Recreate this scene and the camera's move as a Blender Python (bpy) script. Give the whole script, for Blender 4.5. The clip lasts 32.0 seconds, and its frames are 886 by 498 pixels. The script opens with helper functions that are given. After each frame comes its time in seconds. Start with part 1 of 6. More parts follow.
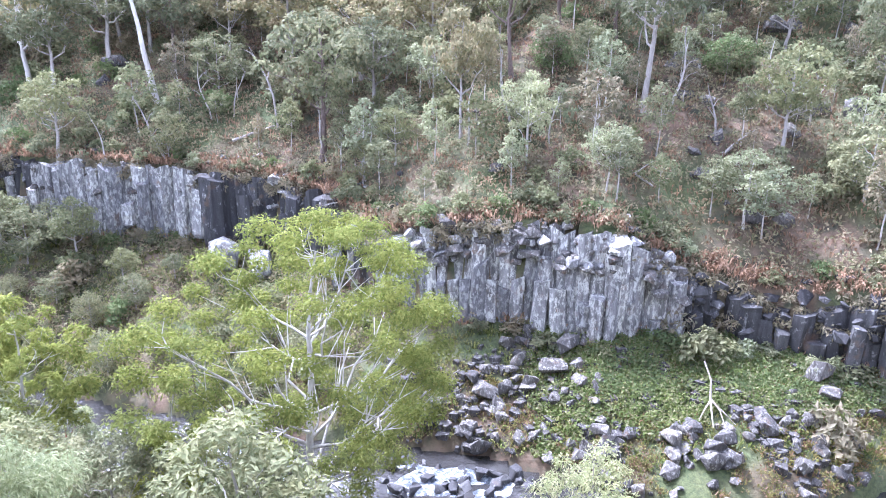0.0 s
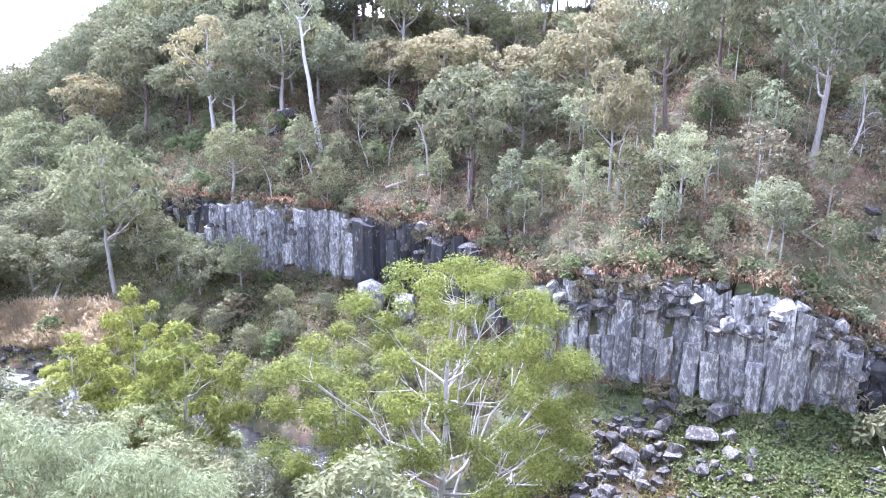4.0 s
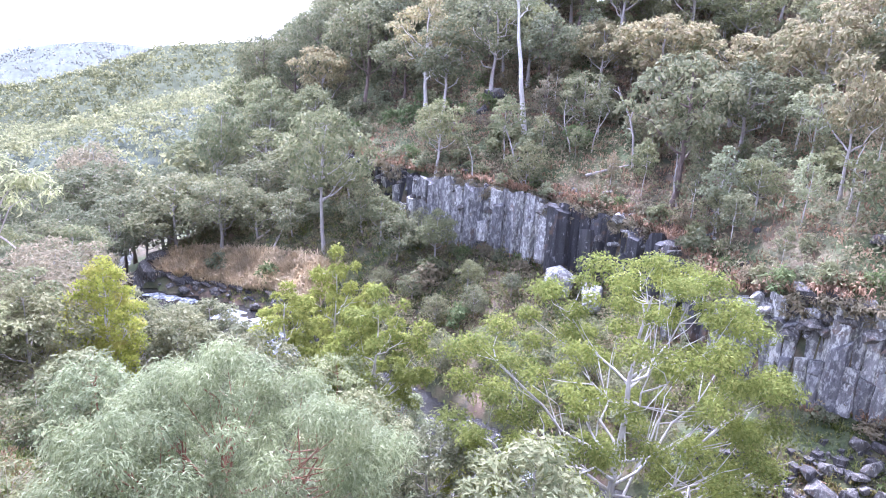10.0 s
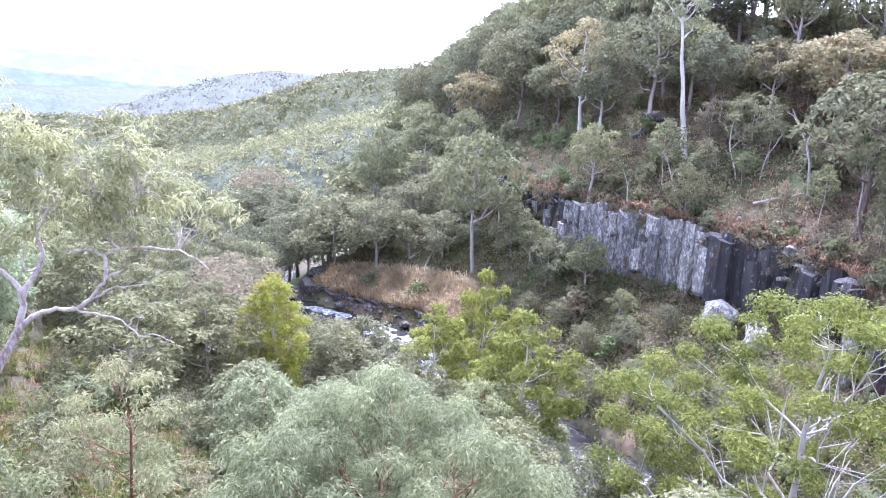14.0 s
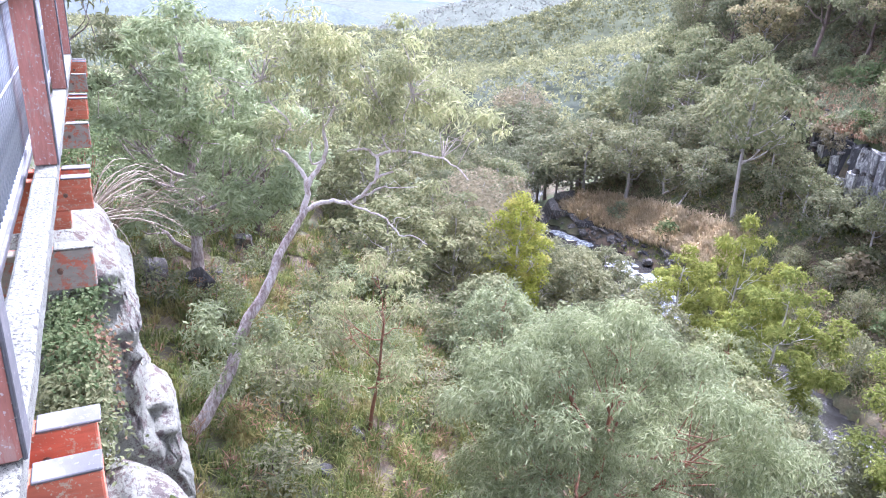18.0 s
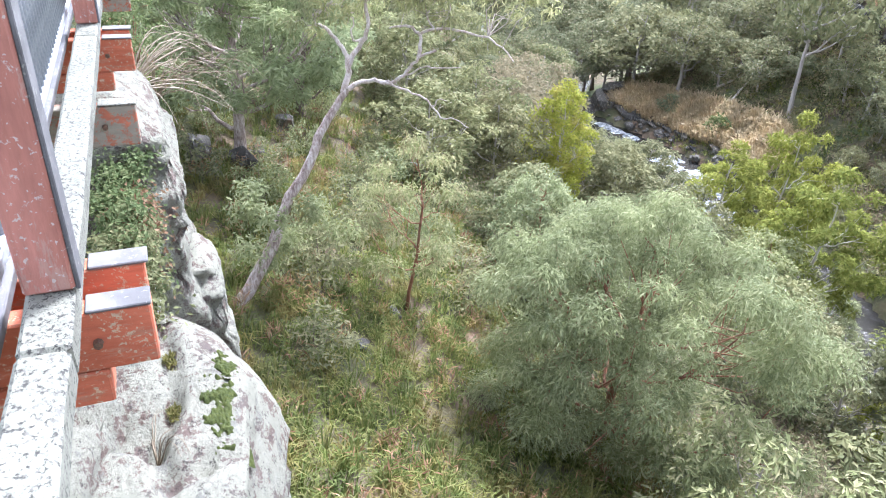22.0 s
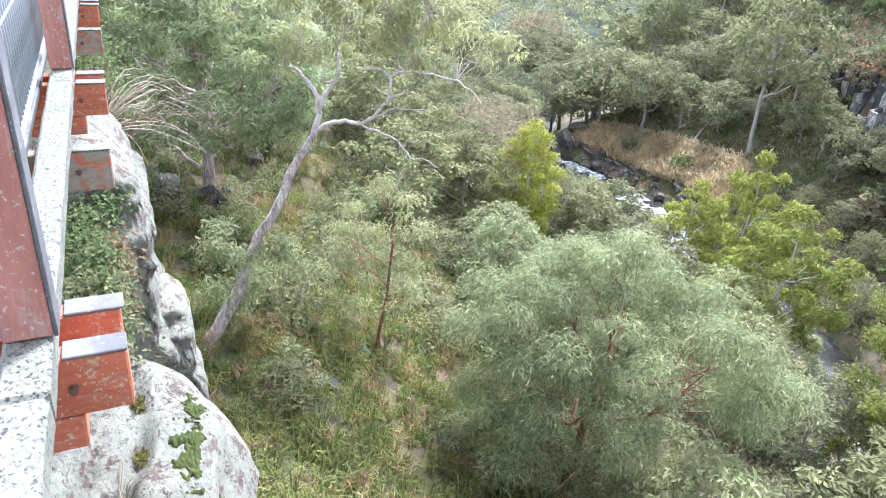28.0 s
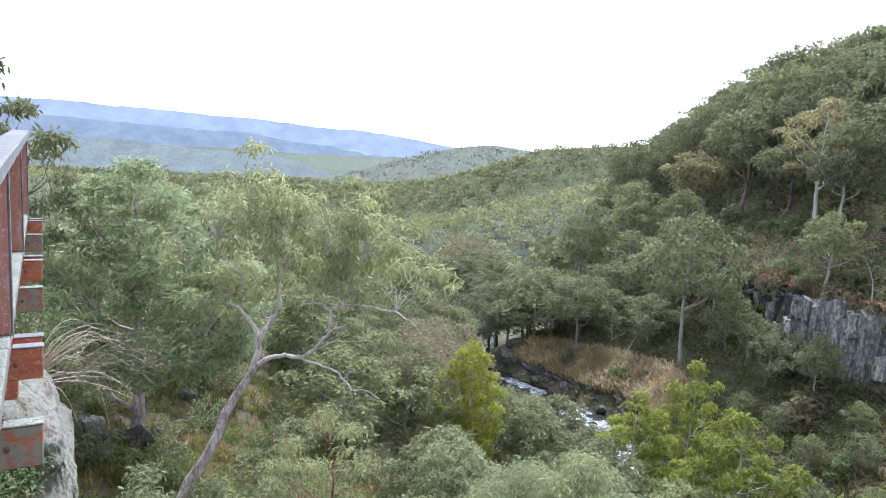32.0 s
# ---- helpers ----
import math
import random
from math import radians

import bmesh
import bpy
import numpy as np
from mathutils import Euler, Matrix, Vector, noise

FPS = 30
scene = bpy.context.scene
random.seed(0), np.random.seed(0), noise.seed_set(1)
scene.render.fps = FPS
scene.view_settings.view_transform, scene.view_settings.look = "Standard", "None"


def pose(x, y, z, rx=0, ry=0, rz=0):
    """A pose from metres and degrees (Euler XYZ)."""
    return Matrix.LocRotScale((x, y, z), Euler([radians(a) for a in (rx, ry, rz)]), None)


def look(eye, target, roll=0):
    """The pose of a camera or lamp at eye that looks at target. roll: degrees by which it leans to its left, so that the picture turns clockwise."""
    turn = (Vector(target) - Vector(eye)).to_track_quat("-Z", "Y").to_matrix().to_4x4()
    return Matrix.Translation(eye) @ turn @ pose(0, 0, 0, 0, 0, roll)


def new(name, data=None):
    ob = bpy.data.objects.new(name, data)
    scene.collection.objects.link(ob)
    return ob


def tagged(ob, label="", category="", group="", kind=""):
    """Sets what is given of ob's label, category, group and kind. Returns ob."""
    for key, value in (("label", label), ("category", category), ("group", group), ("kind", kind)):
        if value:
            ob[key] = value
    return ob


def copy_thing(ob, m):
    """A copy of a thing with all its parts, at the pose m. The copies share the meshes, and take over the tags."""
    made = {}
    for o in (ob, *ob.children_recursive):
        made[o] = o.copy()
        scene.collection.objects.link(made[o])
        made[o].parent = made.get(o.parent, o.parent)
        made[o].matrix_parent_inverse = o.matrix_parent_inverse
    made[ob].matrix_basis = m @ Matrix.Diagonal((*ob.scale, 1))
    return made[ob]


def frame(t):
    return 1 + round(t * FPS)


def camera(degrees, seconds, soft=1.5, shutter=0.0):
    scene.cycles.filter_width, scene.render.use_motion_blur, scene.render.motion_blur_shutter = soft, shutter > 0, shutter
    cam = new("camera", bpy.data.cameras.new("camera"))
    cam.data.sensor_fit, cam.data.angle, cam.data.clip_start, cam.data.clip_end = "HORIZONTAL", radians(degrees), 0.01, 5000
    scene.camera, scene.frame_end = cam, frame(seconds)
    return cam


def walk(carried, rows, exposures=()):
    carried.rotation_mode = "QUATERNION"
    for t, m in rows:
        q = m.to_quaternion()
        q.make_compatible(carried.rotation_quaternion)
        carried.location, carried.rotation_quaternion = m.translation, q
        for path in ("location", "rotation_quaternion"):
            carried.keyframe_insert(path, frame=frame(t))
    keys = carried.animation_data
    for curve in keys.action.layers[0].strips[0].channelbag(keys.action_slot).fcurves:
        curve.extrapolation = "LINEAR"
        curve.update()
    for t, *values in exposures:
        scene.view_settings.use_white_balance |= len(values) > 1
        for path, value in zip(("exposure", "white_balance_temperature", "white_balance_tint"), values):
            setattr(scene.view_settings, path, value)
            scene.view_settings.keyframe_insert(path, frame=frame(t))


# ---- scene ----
EXPOSURES = [(0, 3.31, 5190, 27), (8, 3.22, 5140, 34), (12, 3.11, 5150, 35), (14, 2.99, 5190, 33), (18, 2.95, 5350, 29), (22, 2.87, 5680, 16), (28, 2.89, 5590, 14), (30, 2.87, 5490, 14), (31, 2.76, 5490, 13), (32, 2.08, 5640, 11)]
cam = camera(65.63, 32.0, 1.0)
# seconds, eye (x, y, z), then the turn to the left, the tilt up and the lean, in degrees
PATH = [
    (0, -0.376, -0.016, 24.492, 0.00, -17.16, 1.21), (0.5, -0.382, 0.018, 24.511, 1.46, -16.33, 1.29),
    (1, -0.381, 0.045, 24.516, 2.76, -15.28, 1.13), (1.5, -0.383, 0.054, 24.509, 4.90, -14.31, 1.04),
    (2, -0.372, 0.044, 24.484, 6.77, -13.55, 0.85), (2.5, -0.380, 0.057, 24.464, 8.22, -13.02, 0.84),
    (3, -0.381, 0.064, 24.451, 9.60, -12.98, 0.80), (3.5, -0.374, 0.065, 24.445, 10.87, -13.02, 0.73),
    (5.5, -0.387, 0.028, 24.479, 17.51, -14.23, 1.12), (6, -0.399, 0.017, 24.488, 18.99, -14.69, 1.28),
    (6.5, -0.397, -0.004, 24.504, 20.55, -15.24, 1.57), (7, -0.412, -0.014, 24.516, 21.95, -15.60, 1.28),
    (7.5, -0.437, -0.025, 24.514, 22.74, -16.17, 1.96), (8, -0.496, -0.017, 24.507, 23.96, -16.29, 2.54),
    (8.5, -0.529, -0.026, 24.513, 25.56, -15.74, 2.30), (9, -0.543, -0.048, 24.520, 26.32, -15.43, 2.39),
    (9.5, -0.583, -0.051, 24.532, 27.18, -15.35, 2.61), (10, -0.620, -0.066, 24.534, 28.35, -15.21, 3.45),
    (10.5, -0.692, -0.080, 24.537, 30.17, -15.03, 2.80), (11, -0.771, -0.098, 24.574, 33.06, -14.50, 1.63),
    (11.5, -0.843, -0.099, 24.618, 34.84, -13.64, 1.43), (12, -0.895, -0.089, 24.647, 36.99, -13.24, 1.29),
    (12.5, -0.900, -0.102, 24.653, 39.29, -13.08, 1.38), (13, -0.911, -0.100, 24.674, 39.40, -12.90, 1.26),
    (13.5, -0.955, -0.114, 24.680, 38.83, -13.20, 0.73), (14, -0.997, -0.090, 24.675, 40.90, -14.02, 2.36),
    (14.5, -1.032, -0.098, 24.678, 44.62, -13.70, 2.19), (16.5, -1.202, -0.043, 24.597, 53.08, -16.67, 2.79),
    (17, -1.262, -0.009, 24.562, 56.38, -18.79, 2.24), (17.5, -1.303, -0.002, 24.522, 59.13, -20.12, 2.96),
    (18, -1.373, -0.018, 24.513, 61.58, -21.20, 3.35), (18.5, -1.394, -0.026, 24.478, 64.11, -23.55, 3.59),
    (19, -1.387, -0.025, 24.458, 65.82, -25.51, 3.46), (19.5, -1.372, -0.022, 24.446, 65.12, -27.20, 3.65),
    (20, -1.365, -0.020, 24.437, 64.95, -28.67, 3.82), (20.5, -1.356, -0.018, 24.419, 64.72, -30.01, 3.87),
    (21, -1.347, -0.017, 24.412, 64.54, -30.87, 3.72), (21.5, -1.353, -0.018, 24.411, 64.44, -30.55, 3.44),
    (22, -1.342, -0.021, 24.413, 64.55, -30.51, 4.08), (22.5, -1.319, -0.025, 24.412, 64.92, -31.01, 4.37),
    (23, -1.298, -0.022, 24.417, 65.17, -32.35, 4.30), (23.5, -1.299, -0.025, 24.412, 65.04, -32.88, 5.36),
    (24, -1.276, -0.033, 24.406, 64.31, -33.96, 6.33), (24.5, -1.238, -0.038, 24.412, 63.45, -35.43, 7.50),
    (26.5, -1.241, -0.049, 24.471, 62.11, -33.93, 6.22), (27, -1.251, -0.052, 24.473, 61.93, -32.00, 6.11),
    (27.5, -1.255, -0.048, 24.480, 61.96, -29.78, 5.16), (28, -1.288, -0.052, 24.476, 61.98, -27.23, 5.09),
    (28.5, -1.262, -0.054, 24.513, 61.89, -24.61, 4.86), (29, -1.262, -0.056, 24.539, 61.57, -22.66, 5.61),
    (29.5, -1.283, -0.057, 24.562, 61.51, -20.16, 5.47), (30, -1.330, -0.063, 24.555, 61.06, -17.65, 5.22),
    (30.5, -1.286, -0.062, 24.591, 60.16, -15.13, 4.90), (31, -1.274, -0.074, 24.618, 59.29, -13.01, 4.78),
    (31.5, -1.287, -0.069, 24.640, 58.63, -10.89, 4.95), (32, -1.277, -0.103, 24.674, 58.22, -8.82, 3.84),
]
walk(cam, [(t, pose(x, y, z, 90 + up, 0, turn) @ pose(0, 0, 0, 0, 0, lean)) for t, x, y, z, turn, up, lean in PATH], EXPOSURES)

# ---- world and sun: bright high cloud, a soft sun over the valley ----
SUN_TURN, SUN_UP = 42.0, 57.0
world = bpy.data.worlds.new("sky")
scene.world = world
world.use_nodes = True
wn, wl = world.node_tree.nodes, world.node_tree.links
wn.clear()
sky = wn.new("ShaderNodeTexSky")
sky.sky_type, sky.sun_disc = "NISHITA", False
sky.sun_elevation, sky.sun_rotation = radians(SUN_UP), radians(-SUN_TURN)
sky.air_density, sky.dust_density, sky.ozone_density, sky.altitude = 1.0, 3.5, 1.0, 900
grey = wn.new("ShaderNodeRGBToBW")
cloud = wn.new("ShaderNodeMix")
cloud.data_type = "RGBA"
cloud.inputs["Factor"].default_value = 0.8
wl.new(sky.outputs[0], grey.inputs[0])
wl.new(sky.outputs[0], cloud.inputs["A"])
wl.new(grey.outputs[0], cloud.inputs["B"])
back = wn.new("ShaderNodeBackground")
back.inputs["Strength"].default_value = 0.15
wo = wn.new("ShaderNodeOutputWorld")
wl.new(cloud.outputs["Result"], back.inputs["Color"])
wl.new(back.outputs[0], wo.inputs["Surface"])
sun = new("sun", bpy.data.lights.new("sun", "SUN"))
sun.data.energy, sun.data.angle, sun.data.color = 1.7, radians(12), (1.0, 0.98, 0.95)
a, e = radians(SUN_TURN), radians(SUN_UP)
sun.matrix_world = look((-math.sin(a) * math.cos(e) * 60, math.cos(a) * math.cos(e) * 60, 25 + math.sin(e) * 60), (0, 0, 25))


# ---- materials ----
def tree_of(name):
    m = bpy.data.materials.new(name)
    m.use_nodes = True
    n, l = m.node_tree.nodes, m.node_tree.links
    return m, n, l, n["Principled BSDF"]


def add_noise(n, l, where, scale, detail=6.0, rough_=0.6, stretch=None):
    t = n.new("ShaderNodeTexNoise")
    t.inputs["Scale"].default_value, t.inputs["Detail"].default_value, t.inputs["Roughness"].default_value = scale, detail, rough_
    src = where
    if stretch:
        mp = n.new("ShaderNodeMapping")
        mp.inputs["Scale"].default_value = stretch
        l.new(where, mp.inputs["Vector"])
        src = mp.outputs[0]
    l.new(src, t.inputs["Vector"])
    return t.outputs["Fac"]


def steps(n, l, fac, stops):
    r = n.new("ShaderNodeValToRGB")
    el = r.color_ramp.elements
    while len(el) < len(stops):
        el.new(0.5)
    for k, (pos, c) in enumerate(stops):
        el[k].position, el[k].color = pos, (*c, 1) if len(c) == 3 else c
    l.new(fac, r.inputs[0])
    return r.outputs[0]


def blend(n, l, fac, a_, b_, mode="MIX"):
    m = n.new("ShaderNodeMix")
    m.data_type, m.blend_type = "RGBA", mode
    for sock, v in (("Factor", fac), ("A", a_), ("B", b_)):
        s = m.inputs[sock]
        if isinstance(v, (int, float)):
            s.default_value = v
        elif isinstance(v, tuple):
            s.default_value = (*v, 1)
        else:
            l.new(v, s)
    return m.outputs["Result"]


def relief(n, l, p, fac, strength, dist):
    b = n.new("ShaderNodeBump")
    b.inputs["Strength"].default_value, b.inputs["Distance"].default_value = strength, dist
    l.new(fac, b.inputs["Height"])
    l.new(b.outputs[0], p.inputs["Normal"])


def place_of(n, world_space=False):
    return n.new("ShaderNodeNewGeometry").outputs["Position"] if world_space else n.new("ShaderNodeTexCoord").outputs["Object"]


def ramp3(name, dark, mid, light, scale, rough_=0.9, bump=0.4, dist=0.03, fine=8.0, world_space=False, vary=0.0, stretch=None):
    """A surface of three colours in two sizes of noise, with relief."""
    m, n, l, p = tree_of(name)
    pos = place_of(n, world_space)
    big = add_noise(n, l, pos, scale, 5, 0.6, stretch)
    small = add_noise(n, l, pos, scale * fine, 6, 0.65, stretch)
    col = steps(n, l, big, [(0.34, dark), (0.5, mid), (0.66, light)])
    col = blend(n, l, 0.5, col, steps(n, l, small, [(0.35, dark), (0.5, mid), (0.68, light)]))
    if vary:
        info = n.new("ShaderNodeObjectInfo")
        col = blend(n, l, 1.0, col, steps(n, l, info.outputs["Random"], [(0, (1 - vary,) * 3), (1, (1 + vary,) * 3)]), "MULTIPLY")
    l.new(col, p.inputs["Base Color"])
    p.inputs["Roughness"].default_value = rough_
    relief(n, l, p, small, bump, dist)
    return m


def leaf(name, dark, mid, light, through_=0.35, gloss=0.45, tint=None, patch_size=0.6, patchy=0.2):
    """Leaves: colour varies from leaf to leaf and from bough to bough; light comes through them."""
    m, n, l, p = tree_of(name)
    geo = n.new("ShaderNodeNewGeometry")
    info = n.new("ShaderNodeObjectInfo")
    dark, mid, light = (tuple(min((0.7 * c + 0.3 * d) * k, 0.75) for c, d, k in zip(v, mid, (1.26, 1.08, 1.15))) for v in (dark, mid, light))
    col = steps(n, l, geo.outputs["Random Per Island"], [(0.0, dark), (0.45, mid), (0.95, light)])
    if tint:
        patch = add_noise(n, l, place_of(n), 0.9, 3)
        col = blend(n, l, steps(n, l, patch, [(0.5, (0, 0, 0)), (0.66, (0.8, 0.8, 0.8))]), col, tint)
    bough = add_noise(n, l, place_of(n), patch_size, 3)
    col = blend(n, l, 1.0, col, steps(n, l, bough, [(0.3, (1 - patchy, 1 - 0.9 * patchy, 1 - 0.75 * patchy)), (0.7, (1 + patchy, 1 + 0.85 * patchy, 1 + 0.5 * patchy))]), "MULTIPLY")
    col = blend(n, l, 1.0, col, steps(n, l, info.outputs["Random"], [(0, (0.88, 0.91, 0.93)), (1, (1.08, 1.06, 1.0))]), "MULTIPLY")
    l.new(col, p.inputs["Base Color"])
    p.inputs["Roughness"].default_value, p.inputs["Specular IOR Level"].default_value = gloss + 0.25, 0.1
    tr = n.new("ShaderNodeBsdfTranslucent")
    l.new(col, tr.inputs["Color"])
    mix = n.new("ShaderNodeMixShader")
    mix.inputs[0].default_value = through_ + 0.14
    l.new(p.outputs[0], mix.inputs[1])
    l.new(tr.outputs[0], mix.inputs[2])
    l.new(mix.outputs[0], n["Material Output"].inputs["Surface"])
    return m


def basalt(name, stone, lichen, amount, scale=1.6, world_space=False):
    """Grey columnar rock with white lichen crusts, dark seepage and rusty stains."""
    m, n, l, p = tree_of(name)
    pos = place_of(n, world_space)
    info = n.new("ShaderNodeObjectInfo")
    grain = add_noise(n, l, pos, scale * 9, 8, 0.7)
    streak = add_noise(n, l, pos, scale, 5, 0.6, (1.6, 1.6, 0.22))
    patch = add_noise(n, l, pos, scale * 1.6, 11, 0.74, (1.2, 1.2, 0.55))
    stain = add_noise(n, l, pos, scale * 0.6, 4, 0.5)
    col = blend(n, l, steps(n, l, streak, [(0.38, (0.8,) * 3), (0.6, (0, 0, 0))]), stone, tuple(c * 0.35 for c in stone))
    col = blend(n, l, steps(n, l, stain, [(0.58, (0, 0, 0)), (0.72, (0.55, 0.55, 0.55))]), col, (0.2, 0.12, 0.065))
    col = blend(n, l, steps(n, l, patch, [(amount, (0, 0, 0)), (amount + 0.07, (0.88, 0.88, 0.88))]), col, lichen)
    col = blend(n, l, 1.0, col, steps(n, l, grain, [(0.3, (0.62, 0.62, 0.62)), (0.7, (1.25, 1.25, 1.25))]), "MULTIPLY")
    col = blend(n, l, 1.0, col, steps(n, l, info.outputs["Random"], [(0, (0.55, 0.55, 0.57)), (1, (1.3, 1.29, 1.26))]), "MULTIPLY")
    l.new(col, p.inputs["Base Color"])
    p.inputs["Roughness"].default_value = 0.88
    relief(n, l, p, grain, 0.7, 0.04)
    return m


def painted_timber(name, paint, wood, crust, bare=0.56, crusted=0.6, fine_=1.0, along_=(1, 1, 1), speck=0.66):
    """Faded paint over weathered wood: worn streaks along the grain, crusts of lichen and small pale specks."""
    m, n, l, p = tree_of(name)
    pos = place_of(n)
    grain = add_noise(n, l, pos, 26, 8, 0.7, along_)
    worn = add_noise(n, l, pos, 9 * fine_, 9, 0.75, along_)
    spot = add_noise(n, l, pos, 12 * fine_, 10, 0.8)
    dots = add_noise(n, l, pos, 70, 3, 0.5)
    tone = add_noise(n, l, pos, 2.6, 5, 0.6, along_)
    col = blend(n, l, steps(n, l, tone, [(0.32, (0.0, 0.0, 0.0)), (0.68, (0.9, 0.9, 0.9))]), tuple(c * 0.8 for c in paint), tuple(min(1, c * 1.35 + 0.05) for c in paint))
    col = blend(n, l, steps(n, l, worn, [(bare, (0, 0, 0)), (bare + 0.03, (0.8, 0.8, 0.8))]), col, wood)
    col = blend(n, l, steps(n, l, spot, [(crusted, (0, 0, 0)), (crusted + 0.015, (0.9, 0.9, 0.9))]), col, crust)
    col = blend(n, l, steps(n, l, dots, [(speck, (0, 0, 0)), (speck + 0.03, (0.85, 0.85, 0.85))]), col, crust)
    col = blend(n, l, 1.0, col, steps(n, l, grain, [(0.3, (0.8, 0.8, 0.8)), (0.7, (1.15, 1.15, 1.15))]), "MULTIPLY")
    l.new(col, p.inputs["Base Color"])
    p.inputs["Roughness"].default_value = 0.8
    relief(n, l, p, grain, 0.5, 0.006)
    return m


def ledge_stone():
    """Pinkish-brown rock almost hidden under white and grey lichen, with dark specks."""
    m, n, l, p = tree_of("pale_lichened_ledge")
    pos = place_of(n)
    tone, grain = add_noise(n, l, pos, 1.7, 5, 0.6), add_noise(n, l, pos, 22, 9, 0.75)
    col = steps(n, l, tone, [(0.35, (0.13, 0.088, 0.07)), (0.5, (0.15, 0.112, 0.096)), (0.65, (0.1, 0.088, 0.08))])
    crust = add_noise(n, l, pos, 6.5, 12, 0.82)
    col = blend(n, l, steps(n, l, crust, [(0.455, (0, 0, 0)), (0.468, (0.95, 0.95, 0.95))]), col, (0.285, 0.285, 0.23))
    grey_ = add_noise(n, l, pos, 4.5, 10, 0.8, (1, 1.7, 1))
    col = blend(n, l, steps(n, l, grey_, [(0.56, (0, 0, 0)), (0.59, (0.75, 0.75, 0.75))]), col, (0.17, 0.17, 0.15))
    pits = add_noise(n, l, pos, 17, 11, 0.85)
    col = blend(n, l, steps(n, l, pits, [(0.568, (0, 0, 0)), (0.58, (0.9, 0.9, 0.9))]), col, (0.055, 0.048, 0.043))
    rings = add_noise(n, l, pos, 30, 4, 0.6)
    col = blend(n, l, steps(n, l, rings, [(0.64, (0, 0, 0)), (0.67, (0.9, 0.9, 0.9))]), col, (0.25, 0.25, 0.205))
    col = blend(n, l, 1.0, col, steps(n, l, grain, [(0.3, (0.8, 0.8, 0.8)), (0.7, (1.14, 1.14, 1.14))]), "MULTIPLY")
    l.new(col, p.inputs["Base Color"])
    p.inputs["Roughness"].default_value = 0.92
    relief(n, l, p, grain, 1.0, 0.05)
    return m


def forest_floor():
    """Leaf litter and low grass near by; the closed green of the woods far down the valley."""
    m, n, l, p = tree_of("forest_floor")
    pos = place_of(n, True)
    big, small, fine_ = add_noise(n, l, pos, 0.13, 4), add_noise(n, l, pos, 0.9, 6, 0.65), add_noise(n, l, pos, 6, 6, 0.7)
    col = steps(n, l, small, [(0.36, (0.045, 0.045, 0.026)), (0.5, (0.115, 0.084, 0.053)), (0.66, (0.185, 0.125, 0.082))])
    green = steps(n, l, fine_, [(0.36, (0.035, 0.055, 0.018)), (0.64, (0.1, 0.125, 0.045))])
    col = blend(n, l, steps(n, l, big, [(0.42, (0, 0, 0)), (0.58, (0.85, 0.85, 0.85))]), col, green)
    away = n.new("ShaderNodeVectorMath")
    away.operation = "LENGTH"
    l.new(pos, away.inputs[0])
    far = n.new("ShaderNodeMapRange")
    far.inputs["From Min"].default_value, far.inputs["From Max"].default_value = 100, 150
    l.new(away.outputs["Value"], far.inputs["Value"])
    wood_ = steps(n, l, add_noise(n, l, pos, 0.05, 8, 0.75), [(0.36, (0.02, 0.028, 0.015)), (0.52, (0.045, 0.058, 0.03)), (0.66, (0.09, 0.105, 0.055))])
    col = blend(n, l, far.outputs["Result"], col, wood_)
    l.new(col, p.inputs["Base Color"])
    p.inputs["Roughness"].default_value = 0.97
    relief(n, l, p, fine_, 0.8, 0.1)
    return m


M_GROUND = forest_floor()
M_BASALT = basalt("basalt_columns", (0.265, 0.258, 0.246), (0.56, 0.56, 0.5), 0.492, 2.4, True)
# for wet and dark rocks, and for columns whose shade is put into the colour
M_BASALT_DARK = basalt("wet_and_shaded_basalt", (0.085, 0.083, 0.082), (0.36, 0.36, 0.34), 0.57, 1.6, True)
M_BOULDER = basalt("lichened_boulder", (0.125, 0.115, 0.102), (0.34, 0.335, 0.295), 0.53, 4.0, True)
M_LEDGE = ledge_stone()
M_BARK_WHITE = ramp3("smooth_white_bark", (0.27, 0.245, 0.21), (0.45, 0.42, 0.375), (0.62, 0.6, 0.55), 1.3, 0.7, 0.2, 0.01, 6, False, 0.1, (1, 1, 0.3))
M_BARK_GREY = ramp3("grey_gum_bark", (0.2, 0.18, 0.155), (0.34, 0.31, 0.28), (0.5, 0.47, 0.43), 1.5, 0.85, 0.4, 0.02, 7, False, 0.15, (1, 1, 0.3))
M_BARK_DARK = ramp3("rough_brown_bark", (0.07, 0.05, 0.04), (0.14, 0.105, 0.085), (0.24, 0.19, 0.16), 2.0, 0.92, 0.7, 0.03, 8, False, 0.15, (1, 1, 0.25))
M_BARK_RED = ramp3("red_peeling_bark", (0.12, 0.05, 0.03), (0.25, 0.11, 0.06), (0.4, 0.27, 0.19), 2.2, 0.85, 0.5, 0.015, 6, False, 0.1, (1, 1, 0.35))
M_BARK_NEAR = ramp3("mottled_gum_bark", (0.13, 0.085, 0.068), (0.33, 0.265, 0.23), (0.62, 0.57, 0.52), 7.0, 0.8, 0.6, 0.02, 4, False, 0.0, (1, 1, 0.3))
M_BARK_TWIG = ramp3("thin_grey_twig", (0.2, 0.16, 0.13), (0.33, 0.28, 0.24), (0.46, 0.42, 0.38), 4.0, 0.8, 0.2, 0.005)
M_BARK_STEM = ramp3("straw_brown_stem", (0.13, 0.095, 0.065), (0.24, 0.19, 0.13), (0.36, 0.3, 0.22), 4.0, 0.8, 0.2, 0.005)
